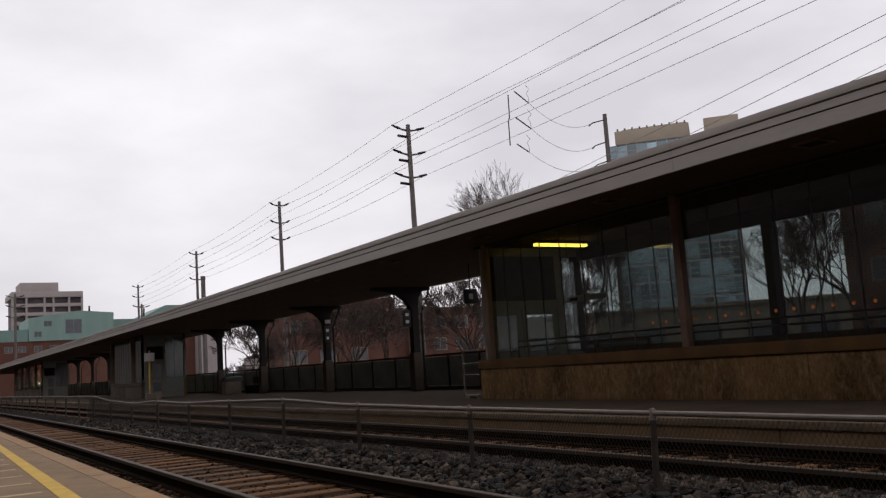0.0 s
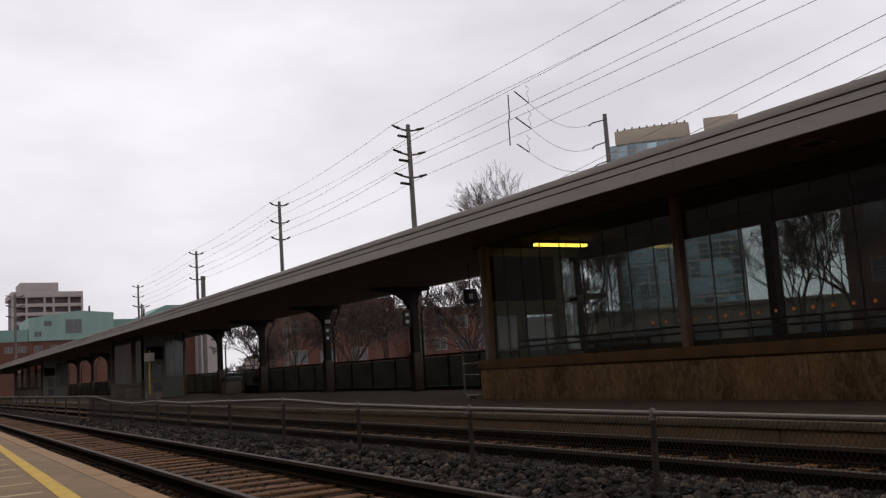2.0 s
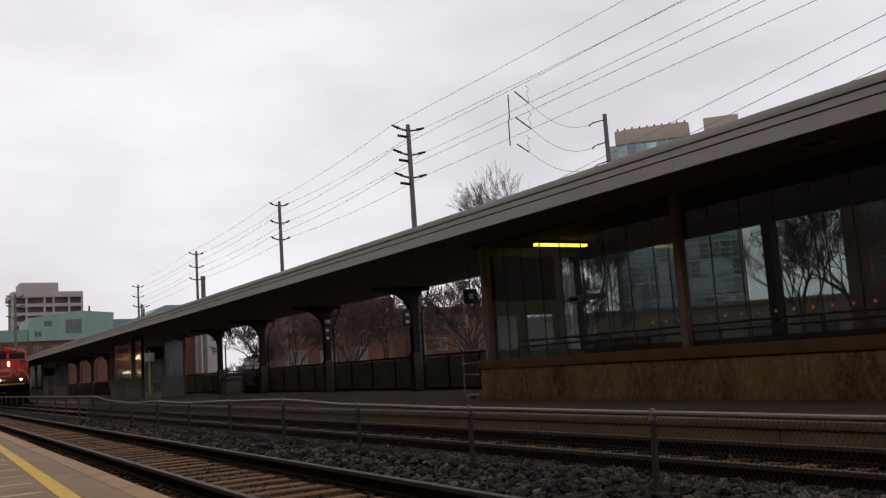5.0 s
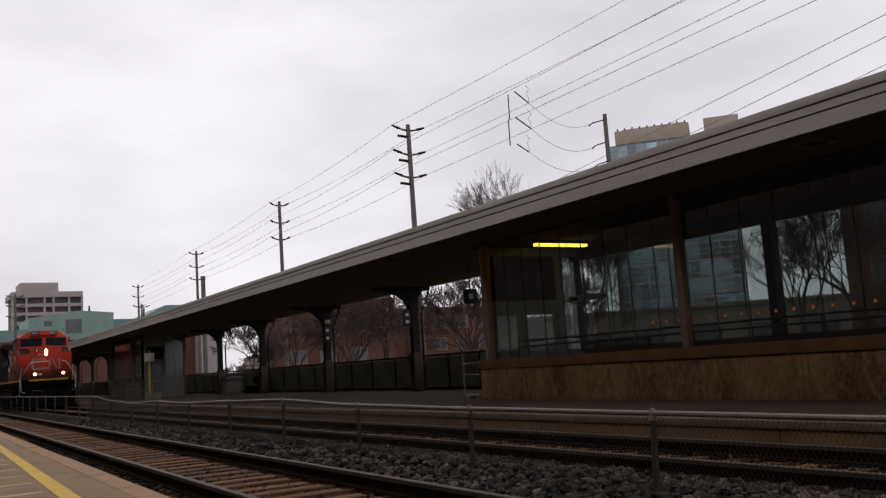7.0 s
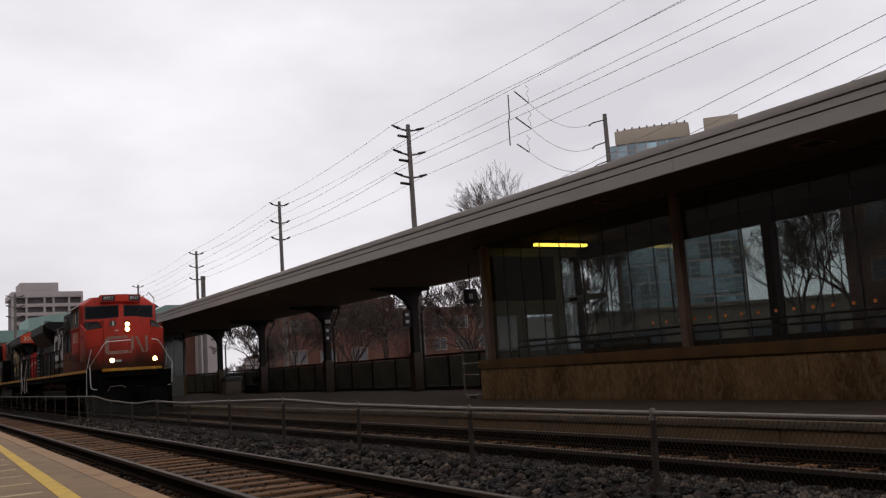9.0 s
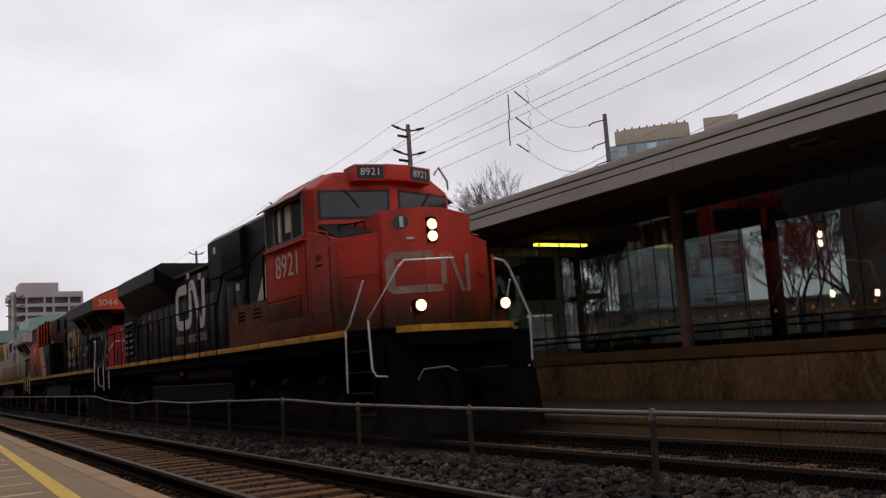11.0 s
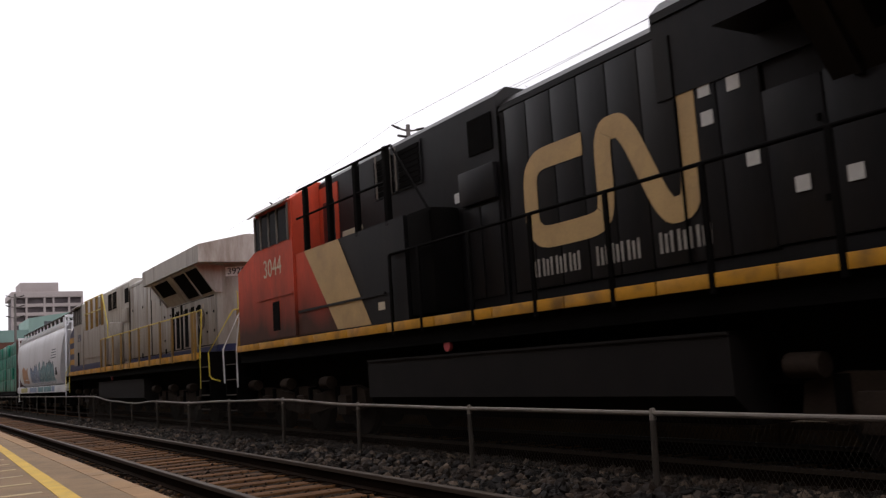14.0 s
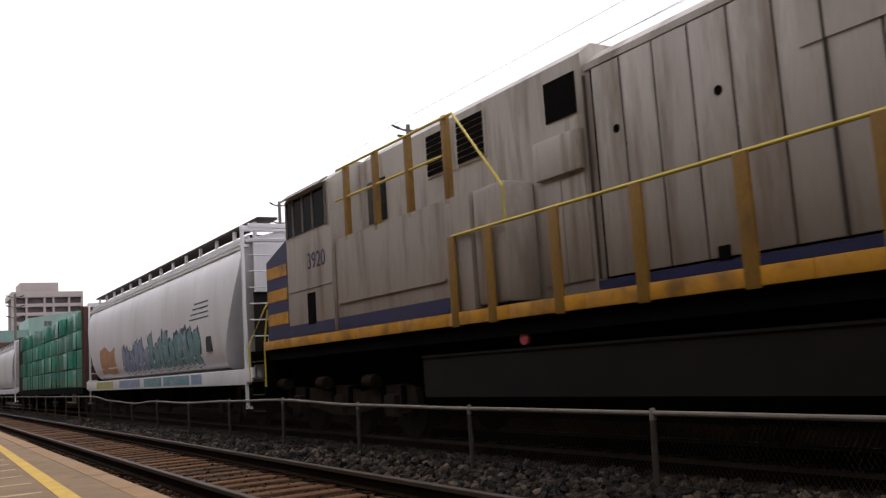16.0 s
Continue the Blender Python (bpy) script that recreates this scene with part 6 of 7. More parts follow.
# ---------- trailing locomotives, running hood first ----------
def hood_first_locomotive(at, scheme):
    """scheme 'red': black hood, red ends; 'grey': plain grey with yellow rails and blue line."""
    red = scheme == "red"
    body = M_TRAILBLACK if red else M_LOCOGREY
    endm = M_TRAILRED if red else M_LOCOGREY
    post_m = M_UNDER if red else M_STANCHION
    rail_m = M_UNDER if red else M_RAILYELLOW
    corner_m = M_WHITE if red else M_RAILYELLOW
    number = "3044" if red else "3920"
    t = thing("locomotive", at, "black and red diesel locomotive running hood first" if red else "weathered grey diesel locomotive with yellow handrails running hood first", "locomotive", "locomotives of the train")
    part("underframe", B((-1.45, 1.45, -0.2, 19.2, 1.4, 1.74), (-0.95, 0.95, -1.32, -0.2, 1.35, 1.72), (-0.95, 0.95, 19.2, 20.2, 1.35, 1.72)), M_UNDER, t)
    ys = [-0.25 + 1.389 * k for k in range(15)]
    for s in (-1, 1):
        for a, b in zip(ys, ys[1:]):
            xa, xb = sorted((s * 1.5, s * 1.535))
            part("sill_stripe", B((xa, xb, a + (0.012 if red else 0.004), b - (0.012 if red else 0.004), 1.635 if red else 1.6, 1.765), bevel=0.006), M_LOCOYELLOW, t, "yellow sill stripe")
    part("walkway", B((-1.52, 1.52, -0.2, 19.0, 1.742, 1.77)), M_UNDER, t)
    # hood
    hood = part("hood", along([(-0.92, 1.77), (-0.92, 4.45), (-0.76, 4.58), (0.76, 4.58), (0.92, 4.45), (0.92, 1.77)], 0.12, 9.9), body, t, "black engine hood" if red else "grey streaked engine hood")
    part("hood_end", upright([(-0.92, 0.12), (-0.92, 0.05), (-0.22, -0.38), (0.22, -0.38), (0.92, 0.05), (0.92, 0.12)], 1.75, 4.0), M_SHADEDENDRED if red else endm, hood, "red hood end" if red else "grey hood end")
    if not red:
        for s in (-1, 1):
            part("blue_line", B((min(s * 0.92, s * 0.947), max(s * 0.92, s * 0.947), 0.1, 12.3, 1.77, 1.93)), M_LOCOBLUE, hood, "dark blue line")
        part("blue_line", upright([(-0.93, 0.04), (-0.22, -0.392), (0.22, -0.392), (0.93, 0.04), (0.93, 0.1), (-0.93, 0.1)], 1.78, 1.95), M_LOCOBLUE, hood)
    # radiator roof with wings
    ridge = 4.86 if red else 4.63
    prof = [(-1.55, 3.93), (-1.55, 4.36), (-0.35, ridge), (0.35, ridge), (1.55, 4.36), (1.55, 3.93)]
    rad = part("radiator", along(prof, -0.45, 5.7 if red else 5.24), body, t, "winged radiator roof")
    part("radiator_end", along([(x * 1.001, z) for x, z in prof], -0.62, -0.45), endm if red else body, rad, "red gabled radiator end" if red else "grey gabled radiator end")
    flare = [(-0.92, 3.25), (-1.42, 3.935), (1.42, 3.935), (0.92, 3.25)]
    part("flare", along(flare, -0.02, 5.0), body, rad, "sloping radiator flank")
    if red:
        part("roof_cover", along([(-1.4, 4.43), (-0.35, 4.87), (0.35, 4.87), (1.4, 4.43), (1.3, 4.52), (0.35, 4.93), (-0.35, 4.93), (-1.3, 4.52)], -0.3, 5.7), M_TRAILBLACK, rad)
    for s in (-1, 1):
        for a, b in ((0.1, 1.12), (1.22, 2.35), (3.05, 4.45)):
            bm = bmesh.new()
            lo = 3.3 if b < 3 else 3.52
            xl = 0.965 + 0.42 * (lo - 3.3) / 0.58
            loft(bm, [[(s * xl, a, lo), (s * xl, b, lo), (s * 1.385, b, 3.88), (s * 1.385, a, 3.88)], [(s * (xl + 0.02), a, lo - 0.01), (s * (xl + 0.02), b, lo - 0.01), (s * 1.405, b, 3.87), (s * 1.405, a, 3.87)]])
            bmesh.ops.recalc_face_normals(bm, faces=bm.faces)
            part("radiator_screen", bm, M_UNDER, rad, "black radiator screen")
        for yy in (-0.01, 1.14, 2.42, 4.7):
            bm = bmesh.new()
            loft(bm, [[(s * 0.93, y2, 3.25), (s * 0.99, y2, 3.25), (s * 1.46, y2, 3.93), (s * 1.38, y2, 3.93)] for y2 in (yy, yy + 0.07)])
            bmesh.ops.recalc_face_normals(bm, faces=bm.faces)
            part("screen_frame", bm, body, rad)
    # lamps and windows in the hood end
    lx, ly, lz = (0.02, -0.48, 3.8) if red else (0.05, -0.66, 3.9)
    box = part("lamp_box", B((lx - 0.25, lx + 0.25, ly, -0.36, lz - 0.15, lz + 0.14), bevel=0.03), M_TRAILBLACK if red else M_TANK, hood, "dark twin lamp box")
    for x in (lx - 0.11, lx + 0.11):
        ring = part("lamp", disc((x, ly - 0.012, lz), 0.098, 0.03, "y", 20), M_UNDER, box, "unlit round lamp")
        part("reflector", disc((x, ly - 0.02, lz), 0.08, 0.02, "y", 20), M_CHROME, ring)

    def end_y(x):
        return 0.05 - 0.614 * (x + 0.92)

    for a, b, c, d in ((-0.8, -0.36, 3.36, 3.83),) if red else ():
        part("end_opening", upright([(a, end_y(a) - 0.012), (b, end_y(b) - 0.012), (b, end_y(b) + 0.03), (a, end_y(a) + 0.03)], c, d), M_UNDER, hood, "dark opening")
    part("end_opening", B((-0.13, 0.19, -0.392, -0.37, 3.2, 3.62)), M_UNDER, hood, "dark opening")
    for x in (-0.17, 0.2):
        part("jamb", B((x, x + 0.03, -0.41, -0.38, 1.8, 3.66)), endm, hood)
    part("grab_iron", tube([(-0.5, -0.2, 2.3), (-0.5, -0.28, 2.34), (-0.5, -0.28, 3.2), (-0.5, -0.2, 3.24)], 0.014, n=6), corner_m, hood)
    mu = part("mu_lamp", disc((0.12, -0.5, 2.1), 0.14, 0.13, "y", 18), M_RUST if not red else M_TANK, hood, "round end lamp")
    part("reflector", disc((0.12, -0.51, 2.1), 0.08, 0.02, "y", 18), M_CHROME, mu)
    if red:
        writing(number, 0.36, M_CREAM, rad, Matrix.Translation((-1.05, -0.625, 4.18)) @ FRONT, "road_number", "cream road number")
        writing(number, 0.36, M_CREAM, rad, Matrix.Translation((1.05, -0.625, 4.18)) @ FRONT, "road_number", "cream road number")
        part("emblem_plate", B((-0.45, 0.45, -0.64, -0.622, 4.16, 4.54), bevel=0.005), M_TRAILRED, rad, "red emblem plate")
        for pts in ([(-0.41, 4.25), (-0.36, 4.2), (-0.33, 4.2), (-0.33, 4.5), (-0.36, 4.5), (-0.41, 4.45)], [(-0.325, 4.435), (-0.08, 4.435), (-0.08, 4.5), (-0.325, 4.5)], [(-0.325, 4.2), (-0.06, 4.2), (-0.06, 4.265), (-0.325, 4.265)],
                    [(-0.055, 4.2), (-0.01, 4.22), (0.03, 4.27), (0.03, 4.44), (0.0, 4.5), (-0.04, 4.48), (-0.055, 4.44)], [(0.035, 4.5), (0.11, 4.49), (0.32, 4.24), (0.29, 4.2), (0.24, 4.21), (0.035, 4.42)],
                    [(0.325, 4.22), (0.38, 4.22), (0.41, 4.27), (0.41, 4.5), (0.325, 4.5)]):
            bm = bmesh.new()
            loft(bm, [[(x, -0.65, z) for x, z in pts], [(x, -0.638, z) for x, z in pts]])
            bmesh.ops.recalc_face_normals(bm, faces=bm.faces)
            part("emblem_block", bm, M_CREAM, rad, "cream emblem block")
    else:
        part("number_panel", upright([(-0.72, end_y(-0.72) - 0.012), (-0.25, end_y(-0.25) - 0.012), (-0.25, end_y(-0.25) + 0.02), (-0.72, end_y(-0.72) + 0.02)], 3.63, 3.86), M_PANELWHITE, hood, "white number panel")
        writing(number, 0.235, M_SIGNBLACK, hood, Matrix.Translation((-0.491, end_y(-0.485) - 0.016, 3.745)) @ Matrix.Rotation(math.atan2(-0.614, 1.0), 4, "Z") @ FRONT, "road_number", "black number on white")
    part("fan_casing", along([(-0.965, 3.66), (-0.965, 4.6), (-0.8, 4.76), (0.8, 4.76), (0.965, 4.6), (0.965, 3.66)], 5.1, 7.0), body, hood, "raised casing beside the radiator")
    for b in (*both(0.92, 0.945, 7.02, 9.85, 4.36, 4.4), *both(0.965, 0.985, 5.12, 6.98, 4.5, 4.54)):
        part("roof_lip", B(b), body, hood)
    # doors, louvres, vents
    side_doors(hood, 0.927, [0.16, 0.76, 1.3], 1.98, 3.18, body)
    side_doors(hood, 0.92, [4.4, 5.1, 5.8], 1.98, 3.4, body)
    part("door_backing", B(*both(0.92, 0.926, 5.7, 9.78, 1.94, 4.35), *both(0.92, 0.926, 0.3, 5.7, 1.96, 3.22))  , M_UNDER, hood, kind="stuff")
    side_doors(hood, 0.927, [5.72, 6.24, 6.76, 7.26, 7.77, 8.27, 8.77, 9.27, 9.74], 1.96, 4.34, body, 0.01 if red else 0.014, False)
    side_doors(hood, 0.95, [9.95, 10.4, 10.85], 1.96, 3.2, body, 0.012, False)
    for s in (-1, 1):
        for y in (1.32, 1.95, 2.58, 3.48):
            xa, xb = sorted((s * 0.92, s * 0.94))
            d = part("vent_door", B((xa, xb, y, y + 0.6, 1.98, 3.2), bevel=0.006), body, hood)
            x2, x3 = sorted((s * 0.94, s * 0.952))
            part("vent_grille", B((x2, x3, y + 0.08, y + 0.38, 2.02, 3.06)), M_UNDER, d, "dark grille")
            part("catch", B((min(s * 0.94, s * 0.955), max(s * 0.94, s * 0.955), y + 0.44, y + 0.5, 2.9, 3.02)), M_UNDER, d)
        wc = M_GALV if not red else M_SLAT
        wheel = part("brake_wheel", tube([(s * 1.0, 1.18 + 0.26 * cos(a * pi / 8), 2.66 + 0.26 * sin(a * pi / 8)) for a in range(17)], 0.02, n=6), wc, hood, "round hand brake wheel")
        part("brake_hub", disc((s * 0.94, 1.18, 2.66), 0.08, s * 0.07, "x", 14), wc, wheel)
        for k in range(5):
            part("brake_spoke", tube([(s * 0.99, 1.18, 2.66), (s * 1.0, 1.18 + 0.26 * cos(k * 1.2566 + 0.3), 2.66 + 0.26 * sin(k * 1.2566 + 0.3))], 0.022, n=5), wc, wheel)
        part("brake_panel", B((min(s * 0.921, s * 0.943), max(s * 0.921, s * 0.943), 0.86, 1.46, 2.0, 3.2), bevel=0.008), body, hood, "framed hand brake panel")
        part("notice", B((min(s * 0.944, s * 0.952), max(s * 0.944, s * 0.952), 1.1, 1.26, 2.93, 3.05)), M_CREAM, hood, "small pale notice")
        for yy, zz in ((7.95, 3.56), (9.39, 3.56)) if not red else ():
            part("latch_hole", disc((s * 0.945, yy, zz), 0.05, s * 0.012, "x", 12), M_UNDER, hood, "dark latch hole")
        for yy in (6.76, 9.85):
            part("pipe_run", tube([(s * 0.96, yy, 1.95), (s * 0.96, yy, 4.3)], 0.018, n=6), M_GALVPOST if not red else M_UNDER, hood, "thin upright conduit")
        for yy, zz in ((3.53, 3.14), (3.25, 3.18), (4.39, 2.71), (5.32, 2.48), (4.81, 2.47), (6.31, 3.62), (6.3, 3.33), (5.95, 3.58), (5.81, 2.82), (10.9, 3.42)) if red else ((12.0, 2.0), (10.5, 2.0), (8.0, 2.0), (5.0, 2.0)):
            part("notice", B((min(s * 0.946, s * 0.956), max(s * 0.946, s * 0.956), yy, yy + 0.15, zz - 0.07, zz + 0.07)), M_LOGOWHITE if red else M_UNDER, hood)
        if red:
            block_mark(hood, s, 0.951, 9.45, 6.52, 2.44, 3.66, M_TAN)
            bars(hood, s, 0.951, 9.4, 6.4, 2.1, 2.32, (4, 3, 3), M_BARS)
    # equipment section behind the cab
    eq = part("inverter_section", along([(-0.95, 1.77), (-0.95, 4.6), (-0.77, 4.74), (0.77, 4.74), (0.95, 4.6), (0.95, 1.77)], 9.9, 15.8), body, t)
    for s in (-1, 1):
        cabx = part("side_cabinet", across([(11.65, 1.77), (11.65, 3.28), (15.76, 3.28), (15.76, 1.77)], min(s * 0.95, s * 1.48), max(s * 0.95, s * 1.48)), body, t, "large side equipment cabinet")
        part("cabinet_ridge", B((min(s * 1.48, s * 1.51), max(s * 1.48, s * 1.51), 12.3, 15.7, 2.2, 2.24)), body, cabx)
        # On the red unit a recess's shade is put into this box's colour.
        part("side_tank", B((min(s * 0.95, s * 1.46), max(s * 0.95, s * 1.46), 10.92, 11.62, 1.8, 3.3), bevel=0.09), M_UNDER if red else body, t, "rounded side box, near-black for a recess's shade on the red unit")
        part("door_box", B((min(s * 0.95, s * 1.03), max(s * 0.95, s * 1.03), 9.95, 10.82, 3.24, 3.72), bevel=0.02), body, eq)
        for y0, y1 in ((11.9, 12.65), (12.75, 13.5)):
            xa, xb = sorted((s * 0.95, s * 0.97))
            v = part("vent_frame", B((xa, xb, y0, y1, 3.85, 4.52)), body, eq)
            for k in range(7):
                z = 3.88 + 0.088 * k
                x2, x3 = sorted((s * 0.97, s * 0.985))
                part("slat", B((x2, x3, y0 + 0.05, y1 - 0.05, z, z + 0.07)), M_UNDER, v)
        xa, xb = sorted((s * 0.95, s * 0.965))
        part("vent_grille", B((xa, xb, 10.02, 10.6, 3.92, 4.42)), M_UNDER, eq)
        # upper railing beside the cabinet
        part("handrail", tube([(s * 1.5, 10.85, 2.76), (s * 1.5, 10.85, 3.2), (s * 1.48, 11.9, 4.38), (s * 1.48, 15.6, 4.42)], 0.02, n=6), rail_m, t)
        part("handrail", tube([(s * 1.46, 12.1, 3.88), (s * 1.46, 15.7, 3.92)], 0.02, n=6), rail_m, t)
        for y in (12.15, 13.2, 14.25, 15.3):
            part("stanchion", B((min(s * 1.4, s * 1.48), max(s * 1.4, s * 1.48), y - 0.06, y + 0.06, 3.2, 4.42), bevel=0.01), post_m, t)
    if red:
        for s in (-1, 1):
            pts = [(15.35, 3.275), (13.9, 3.275), (12.83, 1.79), (14.05, 1.79)]
            bm = bmesh.new()
            loft(bm, [[(s * 1.484, y, z) for y, z in pts], [(s * 1.492, y, z) for y, z in pts]])
            bmesh.ops.recalc_face_normals(bm, faces=bm.faces)
            part("tan_stripe", bm, M_TAN, t, "slanting tan stripe")
            pts = [(15.36, 3.275), (15.76, 3.275), (15.76, 1.79), (14.06, 1.79)]
            bm = bmesh.new()
            loft(bm, [[(s * 1.484, y, z) for y, z in pts], [(s * 1.49, y, z) for y, z in pts]])
            bmesh.ops.recalc_face_normals(bm, faces=bm.faces)
            part("red_panel", bm, M_TRAILRED, t, "red painted panel")
            part("tan_stripe", B((min(s * 0.965, s * 0.972), max(s * 0.965, s * 0.972), 14.0, 14.8, 3.3, 3.55)), M_CREAM, t)
            for yy in (12.62, 12.8, 13.3):
                part("ladder_bar", tube([(s * 1.02, yy, 3.85), (s * 1.02, yy, 4.55)], 0.016, n=6), M_GALV, t, "pale upright bar")
            part("notice", B((min(s * 1.482, s * 1.49), max(s * 1.482, s * 1.49), 12.35, 12.56, 1.98, 2.1)), M_CREAM, t, "small pale notice")
            pn = part("red_panel", B((min(s * 0.95, s * 0.966), max(s * 0.95, s * 0.966), 14.95, 15.78, 3.29, 4.5)), M_TRAILRED, t, "red painted panel")
            part("cab_door_window", B((min(s * 0.966, s * 0.975), max(s * 0.966, s * 0.975), 15.1, 15.6, 3.4, 4.2), bevel=0.004), M_CABGLASS, pn, "dark cab door window")
    else:
        for s in (-1, 1):
            part("cab_door_window", B((min(s * 0.95, s * 0.966), max(s * 0.95, s * 0.966), 14.85, 15.5, 3.5, 4.2), bevel=0.006), M_CABGLASS, eq, "dark cab door window")
    # cab and nose
    bm = bmesh.new()
    plan = [(-1.52, 15.8), (-1.52, 17.88), (1.52, 17.88), (1.52, 15.8)]
    roof = [(-1.0, 15.8), (-1.0, 17.8), (1.0, 17.8), (1.0, 15.8)]
    loft(bm, [[(x, y, 1.77) for x, y in plan], [(x, y, 4.33) for x, y in plan], [(x, y, 4.66) for x, y in roof]])
    bmesh.ops.recalc_face_normals(bm, faces=bm.faces)
    bmesh.ops.bevel(bm, geom=[e for e in bm.edges], offset=0.025, segments=2, affect="EDGES")
    cab = part("cab", bm, endm, t, "red cab" if red else "grey cab")
    bm = bmesh.new()
    loft(bm, [[(-1.5, 17.86, 1.77), (1.5, 17.86, 1.77), (1.5, 17.86, 3.62), (-1.5, 17.86, 3.62)], [(-1.5, 19.05, 1.77), (1.5, 19.05, 1.77), (1.5, 19.02, 3.3), (-1.5, 19.02, 3.3)],
              [(-0.9, 19.35, 1.77), (0.9, 19.35, 1.77), (0.9, 19.3, 3.2), (-0.9, 19.3, 3.2)]])
    bmesh.ops.recalc_face_normals(bm, faces=bm.faces)
    nose = part("nose", bm, M_TRAILRED if red else M_LOCOBLUE, t, "red nose" if red else "dark blue nose with yellow stripes")
    part("roof_vent", B((-0.6, 0.6, 15.9, 16.9, 4.66, 4.8), bevel=0.04), M_GALVPOST, cab)
    for s in (-1, 1):
        xa, xb = sorted((s * 1.52, s * 1.532))
        w = part("side_window", B((xa, xb, 15.98, 17.75, 3.6, 4.26)), M_CABGLASS, cab, "dark cab side windows")
        for y0, y1 in ((15.94, 16.0), (16.5, 16.55), (16.95, 17.0), (17.4, 17.45), (17.73, 17.79)):
            x2, x3 = sorted((s * 1.532, s * 1.55))
            part("window_bar", B((x2, x3, y0, y1, 3.58, 4.28)), M_GALV, w)
        bm = bmesh.new()
        loft(bm, [[(s * 1.45, yy, 4.4), (s * 1.47, yy, 4.42), (s * 1.66, yy, 4.28), (s * 1.65, yy, 4.26)] for yy in (16.0, 17.85)])
        bmesh.ops.recalc_face_normals(bm, faces=bm.faces)
        part("awning", bm, M_GALV, cab)
        writing(number, 0.5 if red else 0.4, M_CREAM if red else M_LOCOBLUE, cab, at_side(s, 1.524, 16.9 if red else 16.5, 3.16 if red else 3.04), "road_number", "cream road number" if red else "dark blue road number")
        xv0, xv1 = sorted((s * 1.5, s * 1.53))
        part("vent_grille", B((min(s * 1.52, s * 1.528), max(s * 1.52, s * 1.528), 16.6, 16.95, 1.95, 2.5)), M_UNDER, cab)
        part("belt_rib", B((min(s * 1.52, s * 1.535), max(s * 1.52, s * 1.535), 15.9, 17.8, 2.58, 2.61)), endm, cab)
        if not red:
            part("blue_line", B((min(s * 1.52, s * 1.526), max(s * 1.52, s * 1.526), 15.85, 17.85, 1.78, 1.98)), M_LOCOBLUE, cab)
            part("blue_line", B((min(s * 1.482, s * 1.488), max(s * 1.482, s * 1.488), 12.25, 15.75, 1.78, 1.98)), M_LOCOBLUE, cab)
            for z in (2.05, 2.5, 2.95):
                part("nose_stripe", B((min(s * 1.495, s * 1.51), max(s * 1.495, s * 1.51), 17.95, 19.0, z, z + 0.22)), M_LOCOYELLOW, nose, "yellow nose stripe")
    # railings
    handrail(t, 1.512, [-0.05, 0.2, 2.1, 3.4, 4.7, 6.0, 7.3, 8.6, 9.9, 11.2, 12.05], 2.76, 1.58, rail_m, post_m, 0.035 if red else 0.085)
    grab(t, [(1.47, -0.05, 2.76), (1.47, -0.45, 2.78), (1.5, -0.55, 2.7), (1.5, -0.5, 2.3), (1.5, -0.35, 1.85), (1.5, -0.35, 0.9)], corner_m, 0.018, "corner_rail")
    grab(t, [(1.25, -1.08, 1.05), (1.45, -1.08, 1.12), (1.5, -1.08, 1.2), (1.51, -1.08, 1.72), (1.02, -1.28, 2.6), (0.95, -1.3, 2.7), (0.5, -1.3, 2.72)], corner_m, 0.018, "corner_rail")
    for x in (-0.85, -0.5, 0.5, 0.85):
        part("stanchion", B((x - 0.03, x + 0.03, -1.32, -1.29, 1.7, 2.7)), post_m if not red else M_TRAILRED, t)
    step_well(t, -1.05, -0.38)
    step_well(t, 19.4, 20.1)
    grab(t, [(1.5, 19.3, 0.9), (1.5, 19.3, 1.75), (1.45, 19.2, 2.4)], corner_m, 0.018, "corner_rail")
    grab(t, [(1.5, 20.2, 1.0), (1.5, 20.25, 1.75), (1.1, 20.35, 2.5), (1.0, 20.35, 2.65)], corner_m, 0.018, "corner_rail")
    part("end_plate", B((-1.2, 1.2, -1.4, -1.32, 0.7, 1.72)), M_UNDER, t)
    part("end_plate", B((-1.2, 1.2, 20.2, 20.3, 0.7, 1.72)), M_UNDER, t)
    part("uncoupling_loop", tube([(-0.9, -1.42, 1.5), (-1.0, -1.5, 1.7), (-0.8, -1.5, 1.8), (-0.75, -1.42, 1.55)], 0.018, n=6), M_GALV, t)
    for y0, y1 in ((-2.1, -1.3), (20.2, 20.6)):
        part("coupler", B((-0.16, 0.16, y0, y1, 0.7, 1.02), bevel=0.04), M_TRUCK, t)
    for x in (-0.55, 0.55):
        part("air_hose", tube([(x, -1.4, 1.1), (x, -1.65, 0.8), (x * 0.8, -1.85, 0.7)], 0.03), M_UNDER, t)
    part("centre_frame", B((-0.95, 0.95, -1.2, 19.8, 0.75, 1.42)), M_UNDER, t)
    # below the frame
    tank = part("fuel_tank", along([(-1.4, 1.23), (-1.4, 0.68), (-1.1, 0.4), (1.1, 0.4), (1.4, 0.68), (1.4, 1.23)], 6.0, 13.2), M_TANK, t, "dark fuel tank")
    part("tank_edge", B((-1.42, 1.42, 6.0, 13.2, 1.22, 1.25)), M_TANK, tank)
    for s in (-1, 1):
        part("red_cap", disc((s * 1.38, 10.75, 1.36), 0.08, s * 0.05, "x", 14), M_RUBBERRED, tank)
    truck(t, 2.9, (-1.9, 0, 1.9), 0.53)
    truck(t, 16.6, (-1.9, 0, 1.9), 0.53)
    return t


